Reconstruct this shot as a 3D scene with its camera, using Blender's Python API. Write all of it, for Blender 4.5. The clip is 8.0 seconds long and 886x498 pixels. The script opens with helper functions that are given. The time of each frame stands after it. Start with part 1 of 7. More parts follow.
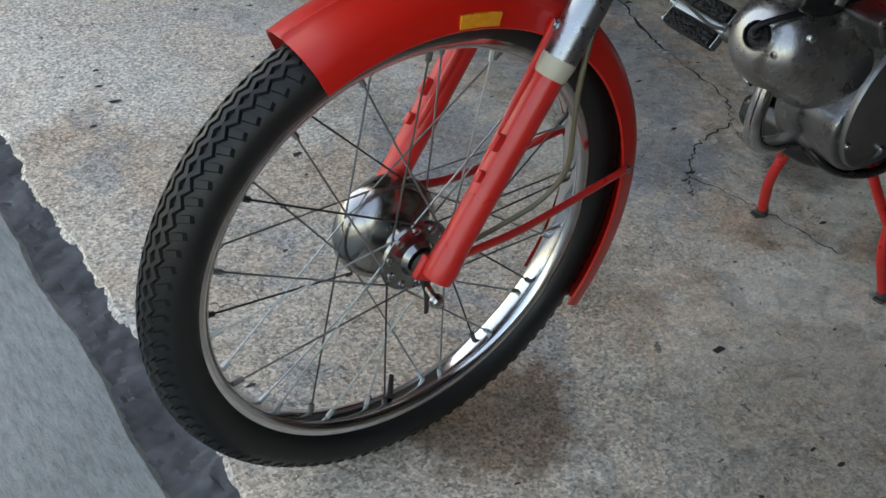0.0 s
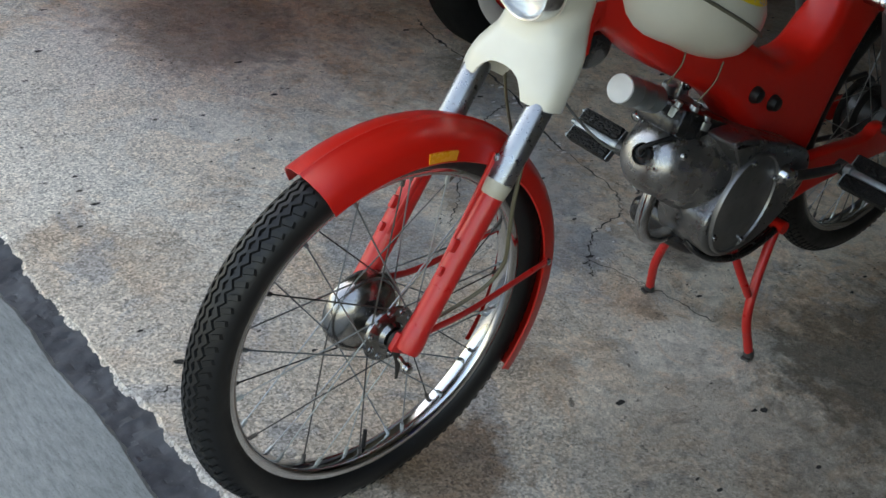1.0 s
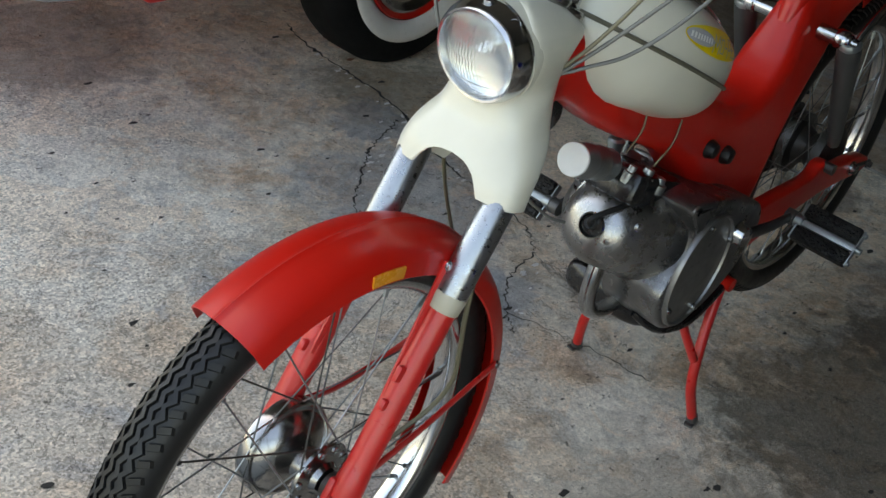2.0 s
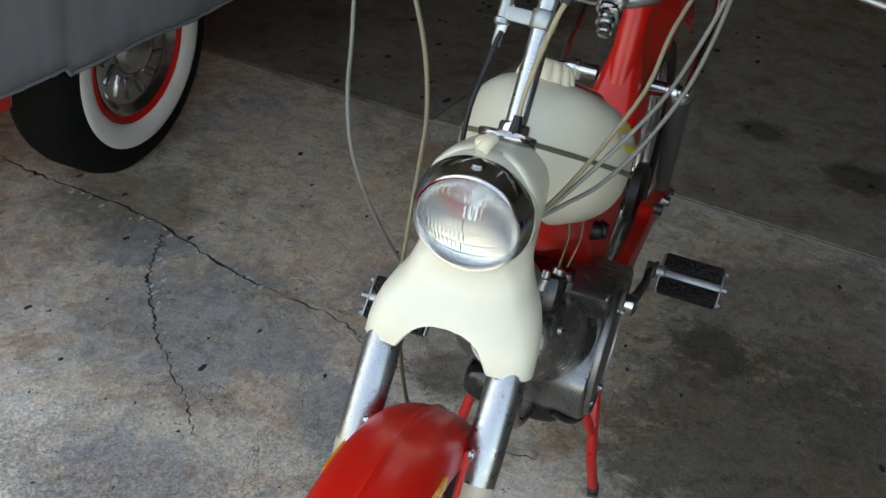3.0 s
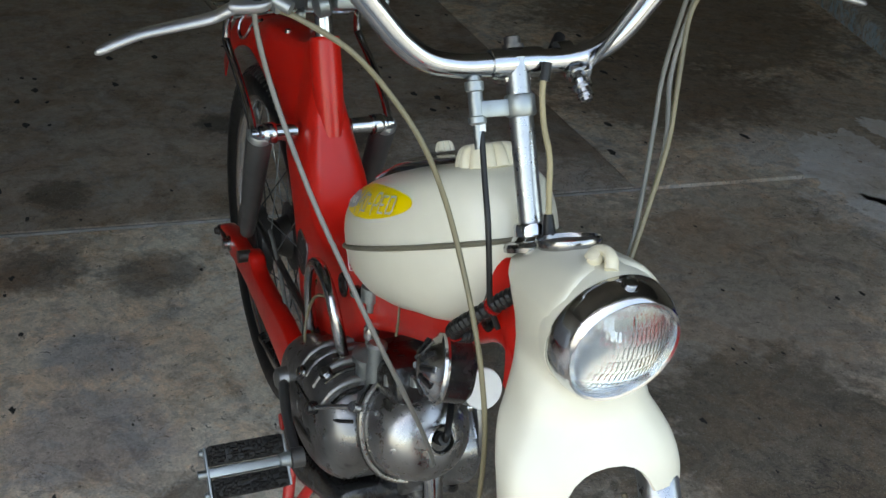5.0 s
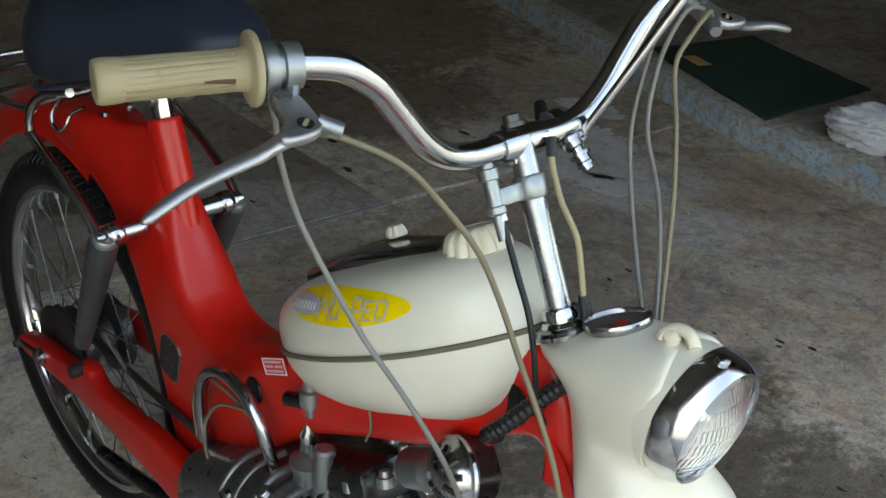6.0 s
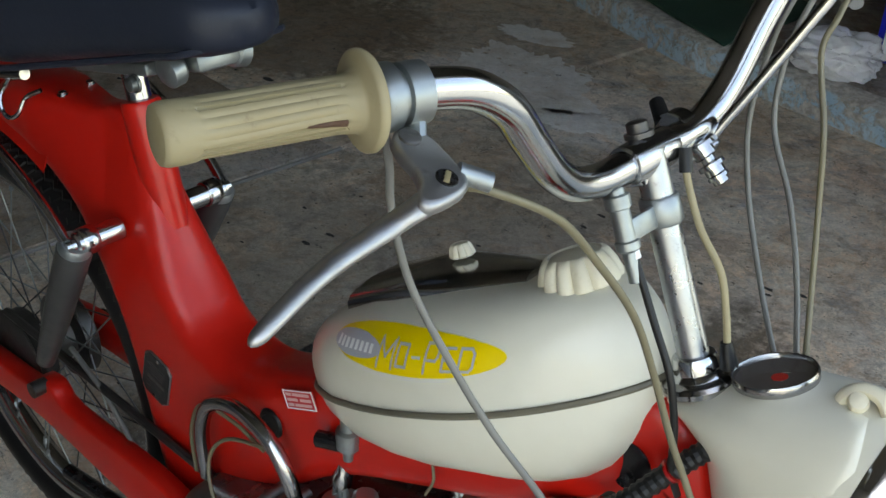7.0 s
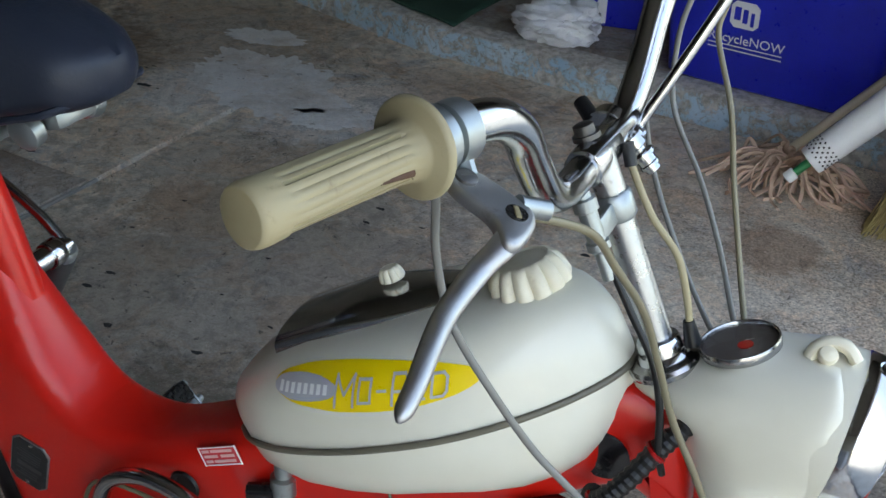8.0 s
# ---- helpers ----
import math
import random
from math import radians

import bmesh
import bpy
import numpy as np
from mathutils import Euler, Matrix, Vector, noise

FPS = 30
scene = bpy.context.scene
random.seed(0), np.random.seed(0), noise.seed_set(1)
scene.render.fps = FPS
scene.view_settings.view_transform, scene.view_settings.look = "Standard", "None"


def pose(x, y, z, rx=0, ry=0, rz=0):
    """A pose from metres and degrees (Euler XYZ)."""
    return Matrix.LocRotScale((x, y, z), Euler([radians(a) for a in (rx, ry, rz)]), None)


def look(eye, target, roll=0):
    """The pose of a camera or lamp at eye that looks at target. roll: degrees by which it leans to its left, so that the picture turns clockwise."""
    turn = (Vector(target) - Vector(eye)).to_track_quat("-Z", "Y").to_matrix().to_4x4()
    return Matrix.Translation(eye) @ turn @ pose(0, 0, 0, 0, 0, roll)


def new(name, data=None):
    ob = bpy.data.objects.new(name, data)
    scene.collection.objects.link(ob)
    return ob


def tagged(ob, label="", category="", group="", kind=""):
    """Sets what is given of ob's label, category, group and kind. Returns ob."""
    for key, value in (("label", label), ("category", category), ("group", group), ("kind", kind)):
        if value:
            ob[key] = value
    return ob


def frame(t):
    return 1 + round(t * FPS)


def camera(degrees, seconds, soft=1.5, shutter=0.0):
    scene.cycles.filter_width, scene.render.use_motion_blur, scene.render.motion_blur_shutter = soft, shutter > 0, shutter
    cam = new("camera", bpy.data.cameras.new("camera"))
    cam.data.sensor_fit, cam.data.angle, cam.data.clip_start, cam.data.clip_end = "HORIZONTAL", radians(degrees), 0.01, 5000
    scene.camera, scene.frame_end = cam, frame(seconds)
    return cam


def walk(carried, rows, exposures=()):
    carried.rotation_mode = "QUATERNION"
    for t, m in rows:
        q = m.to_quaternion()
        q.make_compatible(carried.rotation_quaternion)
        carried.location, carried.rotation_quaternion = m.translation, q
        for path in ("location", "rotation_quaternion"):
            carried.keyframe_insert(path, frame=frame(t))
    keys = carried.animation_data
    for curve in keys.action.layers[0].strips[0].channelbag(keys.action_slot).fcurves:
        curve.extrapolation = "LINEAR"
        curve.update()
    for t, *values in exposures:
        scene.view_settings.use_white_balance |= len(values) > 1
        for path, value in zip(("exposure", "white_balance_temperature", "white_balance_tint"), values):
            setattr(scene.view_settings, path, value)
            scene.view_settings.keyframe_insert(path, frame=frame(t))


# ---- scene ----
cam = camera(42.4, 8.0)
PATH = [
    (0, (1.370, 0.826, 1.031), (0.386, -0.454, -0.150), 6.0),
    (0.5, (1.515, 0.926, 1.145), (0.422, -0.373, 0.088), 6.9),
    (1, (1.626, 0.983, 1.235), (0.453, -0.244, 0.177), 8.2),
    (1.2, (1.620, 0.957, 1.225), (0.431, -0.244, 0.156), 8.8),
    (2.3, (1.468, 0.530, 1.235), (0.002, -0.336, 0.186), 10.9),
    (2.5, (1.481, 0.448, 1.229), (-0.074, -0.298, 0.216), 10.1),
    (3, (1.509, 0.248, 1.253), (-0.168, -0.241, 0.280), 8.7),
    (3.5, (1.390, 0.043, 1.258), (-0.364, -0.143, 0.314), 6.6),
    (4, (1.416, -0.154, 1.283), (-0.330, 0.071, 0.333), 4.7),
    (4.5, (1.403, -0.309, 1.266), (-0.329, 0.110, 0.359), 4.6),
    (4.7, (1.367, -0.357, 1.250), (-0.336, 0.174, 0.345), 4.7),
    (5.8, (1.055, -0.634, 1.276), (-0.314, 0.511, 0.374), 1.8),
    (6, (1.010, -0.652, 1.280), (-0.290, 0.582, 0.391), 2.6),
    (6.5, (0.846, -0.618, 1.276), (-0.372, 0.676, 0.357), 2.0),
    (7, (0.755, -0.605, 1.266), (-0.367, 0.702, 0.250), 3.4),
    (7.5, (0.683, -0.649, 1.265), (-0.184, 0.836, 0.244), 2.9),
    (8, (0.601, -0.682, 1.274), (-0.101, 0.896, 0.265), 2.5),
]
EXPOSURES = [(0, 2.28, 8800, 8), (1.2, 2.33, 8800, 8), (2.5, 2.5, 9200, 8), (5.0, 2.7, 8800, 8), (7.0, 2.73, 8850, 8), (8.0, 2.91, 7900, 9)]
walk(cam, [(t, look(eye, target, roll)) for t, eye, target, roll in PATH], EXPOSURES)

# ---------------------------------------------------------------- light
world = bpy.data.worlds.new("sky")
scene.world = world
world.use_nodes = True
wn = world.node_tree.nodes
sky = wn.new("ShaderNodeTexSky")
sky.sky_type = "NISHITA"
sky.sun_disc = False
sky.sun_elevation = radians(56)
sky.sun_rotation = radians(215)
sky.air_density, sky.dust_density = 1.0, 2.5
world.node_tree.links.new(sky.outputs[0], wn["Background"].inputs[0])
wn["Background"].inputs[1].default_value = 0.15

sun_data = bpy.data.lights.new("sun", "SUN")
sun_data.energy, sun_data.angle, sun_data.color = 1.4, radians(10), (1.0, 0.95, 0.88)
sun = new("sun", sun_data)
sun.matrix_world = look((-3.5, -5, 9), (0, 0, 0))


# ---------------------------------------------------------------- materials
def node_tree(name):
    m = bpy.data.materials.new(name)
    m.use_nodes = True
    t = m.node_tree
    return m, t, t.nodes["Principled BSDF"]


def put(t, kind, **values):
    n = t.nodes.new(kind)
    for k, v in values.items():
        n.inputs[k].default_value = v
    return n


def tex_noise(t, scale, detail=6, rough=0.6, coord="Object", distort=0.0):
    c = t.nodes.new("ShaderNodeTexCoord")
    n = put(t, "ShaderNodeTexNoise", Scale=scale, Detail=detail, Roughness=rough, Distortion=distort)
    t.links.new(c.outputs[coord], n.inputs["Vector"])
    return n.outputs["Fac"]


def ramp(t, fac, *stops):
    r = t.nodes.new("ShaderNodeValToRGB")
    el = r.color_ramp.elements
    while len(el) < len(stops):
        el.new(0.5)
    for e, (p, c) in zip(el, stops):
        e.position = p
        e.color = (*c, 1) if isinstance(c, tuple) else (c, c, c, 1)
    t.links.new(fac, r.inputs[0])
    return r.outputs[0]


def mix(t, fac, a, b, blend="MIX"):
    m = t.nodes.new("ShaderNodeMix")
    m.data_type, m.blend_type = "RGBA", blend
    for sock, v in ((m.inputs[0], fac), (m.inputs[6], a), (m.inputs[7], b)):
        if isinstance(v, bpy.types.NodeSocket):
            t.links.new(v, sock)
        else:
            sock.default_value = (*v, 1) if isinstance(v, tuple) else v
    return m.outputs[2]


def math_node(t, op, a, b=0.0):
    m = t.nodes.new("ShaderNodeMath")
    m.operation = op
    for sock, v in zip(m.inputs, (a, b)):
        if isinstance(v, bpy.types.NodeSocket):
            t.links.new(v, sock)
        else:
            sock.default_value = v
    return m.outputs[0]


def bump(t, b, fac, strength, distance=0.002):
    n = t.nodes.new("ShaderNodeBump")
    n.inputs["Strength"].default_value, n.inputs["Distance"].default_value = strength, distance
    t.links.new(fac, n.inputs["Height"])
    t.links.new(n.outputs[0], b.inputs["Normal"])


def paint(name, colour, dull, rough=0.25, spread=0.12, coat=0.3, grime=(0.05, 0.04, 0.035), grime_amount=0.18, metal=0.0, fine=60.0, bumpy=0.08, spec=0.5):
    """Worn surface: two tones, specks of grime, uneven gloss and slight relief."""
    m, t, b = node_tree(name)
    big = tex_noise(t, 7.0, 4)
    small = tex_noise(t, fine, 8, 0.7)
    base = mix(t, ramp(t, big, (0.35, 0.0), (0.7, 1.0)), colour, dull)
    spots = ramp(t, small, (0.60, 0.0), (0.74, 1.0))
    spots = math_node(t, "MULTIPLY", spots, grime_amount)
    t.links.new(mix(t, spots, base, grime), b.inputs["Base Color"])
    t.links.new(ramp(t, small, (0.3, max(rough - spread, 0.02)), (0.75, rough + spread)), b.inputs["Roughness"])
    b.inputs["Metallic"].default_value = metal
    b.inputs["Coat Weight"].default_value = coat
    b.inputs["Specular IOR Level"].default_value = spec
    b.inputs["Coat Roughness"].default_value = 0.15
    bump(t, b, tex_noise(t, fine * 2, 3), bumpy, 0.001)
    if coat > 0.5:
        b.inputs["Coat Roughness"].default_value = 0.05
    return m


RED = paint("red_paint", (0.57, 0.011, 0.006), (0.49, 0.010, 0.006), 0.36, 0.04, 0.22, grime=(0.34, 0.014, 0.010), grime_amount=0.08, bumpy=0.015, spec=0.35)
RED_WORN = paint("worn_red_paint", (0.60, 0.016, 0.014), (0.48, 0.018, 0.016), 0.36, coat=0.2, grime=(0.42, 0.13, 0.12), grime_amount=0.28, fine=35)
MIRROR = paint("silvered_reflector", (0.74, 0.75, 0.76), (0.66, 0.67, 0.68), 0.18, 0.06, 0.0, (0.5, 0.5, 0.5), 0.2, 1.0, 60, 0.02)
DRUM = paint("darkened_polished_steel", (0.40, 0.395, 0.39), (0.24, 0.235, 0.23), 0.22, 0.12, 0.0, (0.06, 0.05, 0.045), 0.5, 1.0, 50)
CREAM = paint("cream_paint", (0.675, 0.650, 0.545), (0.61, 0.585, 0.48), 0.30, 0.02, 0.22, grime=(0.52, 0.47, 0.36), grime_amount=0.035, bumpy=0.02)
CREAM_PLASTIC = paint("cream_plastic", (0.74, 0.69, 0.54), (0.66, 0.60, 0.45), 0.42, coat=0.0, grime=(0.3, 0.24, 0.15), grime_amount=0.3)
GRIP_RUBBER = paint("aged_grip_rubber", (0.34, 0.287, 0.168), (0.26, 0.21, 0.12), 0.6, coat=0.0, grime=(0.14, 0.10, 0.06), grime_amount=0.5)
GRIP_DARK = paint("dark_grip_tone", (0.17, 0.135, 0.07), (0.25, 0.205, 0.11), 0.8, coat=0.0, fine=30)
CHROME = paint("chrome", (0.56, 0.575, 0.59), (0.42, 0.43, 0.44), 0.15, 0.07, 0.0, (0.16, 0.12, 0.09), 0.30, 1.0, 90)
OLD_CHROME = paint("pitted_chrome", (0.52, 0.53, 0.54), (0.36, 0.36, 0.36), 0.19, 0.12, 0.0, (0.15, 0.10, 0.07), 0.55, 1.0, 120)
SHROUD = paint("burnished_aluminium", (0.38, 0.375, 0.37), (0.25, 0.245, 0.24), 0.30, 0.10, 0.0, (0.08, 0.075, 0.07), 0.45, 0.95, 45)
CAST = paint("cast_aluminium", (0.27, 0.265, 0.26), (0.17, 0.165, 0.16), 0.40, 0.14, 0.0, (0.05, 0.045, 0.04), 0.5, 0.85, 45)
ALLOY = paint("brushed_aluminium", (0.42, 0.42, 0.42), (0.32, 0.32, 0.32), 0.46, 0.1, 0.0, (0.15, 0.13, 0.11), 0.3, 1.0, 80)
ZINC = paint("galvanised_steel", (0.36, 0.39, 0.39), (0.25, 0.27, 0.27), 0.42, 0.12, 0.0, (0.2, 0.16, 0.12), 0.4, 0.9, 80)
STEEL = paint("dark_steel", (0.11, 0.105, 0.10), (0.06, 0.055, 0.05), 0.45, 0.15, 0.0, (0.12, 0.06, 0.03), 0.4, 0.8, 70)
GUNMETAL = paint("grey_painted_steel", (0.075, 0.073, 0.072), (0.05, 0.05, 0.05), 0.42, 0.1, 0.1, (0.05, 0.05, 0.05), 0.3, 0.3, 60)
BLACK = paint("black_enamel", (0.008, 0.008, 0.009), (0.014, 0.0135, 0.013), 0.25, 0.12, 0.2, (0.10, 0.08, 0.06), 0.25)
RUBBER = paint("tyre_rubber", (0.0065, 0.0065, 0.0067), (0.011, 0.0109, 0.0107), 0.44, 0.12, 0.0, (0.05, 0.046, 0.042), 0.3, 0.0, 50, spec=0.36)
PEDAL_RUBBER = paint("pedal_rubber", (0.012, 0.012, 0.012), (0.02, 0.019, 0.018), 0.55, 0.12, 0.0, (0.06, 0.055, 0.05), 0.35, 0.0, 90, spec=0.25)
VINYL = paint("navy_vinyl", (0.014, 0.018, 0.030), (0.020, 0.024, 0.036), 0.42, 0.12, 0.0, (0.06, 0.065, 0.08), 0.3, 0.0, 120, 0.25, spec=0.3)
CABLE_TAN = paint("yellowed_cable_sheath", (0.175, 0.150, 0.088), (0.12, 0.105, 0.066), 0.42, coat=0.0, grime=(0.2, 0.15, 0.1), grime_amount=0.35)
CABLE_GREY = paint("grey_cable_sheath", (0.17, 0.167, 0.152), (0.12, 0.118, 0.107), 0.42, coat=0.0, grime=(0.2, 0.18, 0.14), grime_amount=0.35)
YELLOW = paint("yellow_print", (0.85, 0.62, 0.01), (0.78, 0.55, 0.01), 0.35, coat=0.1, grime_amount=0.06)
ORANGE = paint("orange_reflector", (0.80, 0.30, 0.02), (0.65, 0.22, 0.02), 0.3, coat=0.3, grime_amount=0.1)
SILVER = paint("silver_print", (0.50, 0.50, 0.54), (0.44, 0.44, 0.48), 0.4, metal=0.2, grime_amount=0.06)
WHITE = paint("white_print", (0.82, 0.82, 0.82), (0.76, 0.76, 0.76), 0.45, coat=0.0, grime_amount=0.06)
SEAM_RUBBER = paint("grey_piping", (0.15, 0.135, 0.095), (0.09, 0.082, 0.058), 0.5, coat=0.0, grime_amount=0.3)
WHITEWALL = paint("white_rubber", (0.74, 0.72, 0.68), (0.64, 0.62, 0.57), 0.55, coat=0.0, grime=(0.2, 0.17, 0.13), grime_amount=0.3)
CLOTH_GREY = paint("grey_cover_cloth", (0.25, 0.255, 0.275), (0.19, 0.195, 0.215), 0.75, coat=0.0, grime=(0.2, 0.19, 0.18), grime_amount=0.2, fine=30, bumpy=0.3)
RAG = paint("white_cotton", (0.74, 0.74, 0.76), (0.55, 0.58, 0.66), 0.9, coat=0.0, grime=(0.3, 0.3, 0.35), grime_amount=0.3, fine=40, bumpy=0.3)
BIN_BLUE = paint("blue_plastic", (0.007, 0.020, 0.46), (0.006, 0.015, 0.36), 0.36, coat=0.0, grime=(0.1, 0.1, 0.15), grime_amount=0.12)
MAT_GREEN = paint("green_mat", (0.012, 0.055, 0.035), (0.009, 0.04, 0.027), 0.85, coat=0.0, grime=(0.10, 0.11, 0.10), grime_amount=0.25, fine=200, bumpy=0.6)
MOP_YARN = paint("dirty_mop_yarn", (0.60, 0.43, 0.33), (0.48, 0.33, 0.24), 0.9, coat=0.0, grime=(0.16, 0.11, 0.08), grime_amount=0.5, fine=90, bumpy=0.4)
WOOD = paint("pale_wood", (0.62, 0.56, 0.43), (0.52, 0.46, 0.34), 0.6, coat=0.0, grime=(0.2, 0.15, 0.1), grime_amount=0.3)
WHITE_PLASTIC = paint("white_plastic", (0.78, 0.79, 0.78), (0.70, 0.71, 0.70), 0.4, coat=0.0, grime_amount=0.12)
GREEN_PLASTIC = paint("green_plastic", (0.01, 0.22, 0.07), (0.01, 0.16, 0.05), 0.35, coat=0.0, grime_amount=0.1)
STRAW = paint("broom_straw", (0.42, 0.34, 0.14), (0.32, 0.24, 0.09), 0.8, coat=0.0, grime_amount=0.3)
PLASTER = paint("painted_wall", (0.52, 0.50, 0.46), (0.42, 0.40, 0.37), 0.8, coat=0.0, grime=(0.15, 0.14, 0.12), grime_amount=0.4, fine=12, bumpy=0.4)
CEILING = paint("ceiling_boards", (0.20, 0.18, 0.15), (0.14, 0.125, 0.10), 0.8, coat=0.0, grime_amount=0.3, fine=10)
CRACK = paint("crack_dirt", (0.030, 0.028, 0.025), (0.05, 0.045, 0.04), 0.95, coat=0.0, grime=(0.14, 0.13, 0.11), grime_amount=0.8, fine=160, bumpy=1.0)
RUBBLE = paint("old_joint_filler", (0.040, 0.043, 0.050), (0.13, 0.138, 0.148), 0.95, coat=0.0, grime=(0.30, 0.30, 0.29), grime_amount=0.6, fine=55, bumpy=1.0)
COLLAR = paint("aged_beige_plastic", (0.50, 0.46, 0.36), (0.40, 0.36, 0.27), 0.45, coat=0.0, grime=(0.2, 0.15, 0.1), grime_amount=0.4)
OILY_CAST = paint("oily_cast_aluminium", (0.24, 0.237, 0.235), (0.10, 0.097, 0.094), 0.34, 0.16, 0.0, (0.02, 0.018, 0.016), 0.75, 0.85, 28, 0.2)
TORN = paint("torn_brown_rubber", (0.10, 0.045, 0.022), (0.06, 0.03, 0.016), 0.8, coat=0.0, fine=200, bumpy=0.6)
CAR_RUBBER = paint("dull_tyre_rubber", (0.006, 0.006, 0.006), (0.010, 0.010, 0.0098), 0.8, 0.1, 0.0, (0.03, 0.028, 0.025), 0.2, 0.0, 50, spec=0.1)
DIAL = paint("faded_dial", (0.10, 0.082, 0.070), (0.065, 0.054, 0.047), 0.6, coat=0.0)
JOINT = paint("pale_mortar", (0.40, 0.39, 0.37), (0.22, 0.21, 0.19), 0.9, coat=0.0, grime=(0.1, 0.09, 0.08), grime_amount=0.6, fine=40, bumpy=0.5)
STEM_PLATE = paint("zinc_plated_tube", (0.42, 0.435, 0.45), (0.29, 0.30, 0.305), 0.33, 0.12, 0.0, (0.14, 0.11, 0.09), 0.6, 1.0, 110)
RIM_CHROME = paint("hazy_chrome", (0.68, 0.685, 0.70), (0.54, 0.545, 0.555), 0.13, 0.06, 0.0, (0.2, 0.17, 0.14), 0.25, 1.0, 80)
LEAF = paint("dry_leaf", (0.28, 0.10, 0.04), (0.18, 0.07, 0.03), 0.7, coat=0.0)
PLATE = paint("black_data_plate", (0.010, 0.010, 0.010), (0.016, 0.016, 0.016), 0.5, coat=0.0, grime=(0.3, 0.3, 0.3), grime_amount=0.12)

for rubber_mat, size in ((PEDAL_RUBBER, 190.0),):
    rt = rubber_mat.node_tree
    cell = put(rt, "ShaderNodeTexVoronoi", Scale=size)
    cell.distance = "CHEBYCHEV"
    rc = rt.nodes.new("ShaderNodeTexCoord")
    rt.links.new(rc.outputs["Object"], cell.inputs["Vector"])
    bump(rt, rt.nodes["Principled BSDF"], ramp(rt, cell.outputs["Distance"], (0.25, 1.0), (0.55, 0.0)), 1.0, 0.004)

GLASS, gt, gb = node_tree("clear_glass")
pane_mix, pane_clear, pane_gloss = [gt.nodes.new("ShaderNode" + k) for k in ("MixShader", "BsdfTransparent", "BsdfGlossy")]
pane_gloss.inputs["Roughness"].default_value = 0.03
pane_mix.inputs[0].default_value = 0.09
gt.links.new(pane_clear.outputs[0], pane_mix.inputs[1])
gt.links.new(pane_gloss.outputs[0], pane_mix.inputs[2])
gt.links.new(pane_mix.outputs[0], gt.nodes["Material Output"].inputs["Surface"])
RIBBED_GLASS, et, eb = node_tree("ribbed_glass")
eb.inputs["Base Color"].default_value, eb.inputs["Roughness"].default_value = (0.95, 0.97, 0.97, 1), 0.02
eb.inputs["Transmission Weight"].default_value, eb.inputs["IOR"].default_value = 1.0, 1.42
DIAL_GLASS = GLASS
RED_LENS, rt_, rb_ = node_tree("red_plastic_lens")
rb_.inputs["Base Color"].default_value, rb_.inputs["Transmission Weight"].default_value = (0.5, 0.01, 0.01, 1), 0.4
rb_.inputs["Roughness"].default_value = 0.15


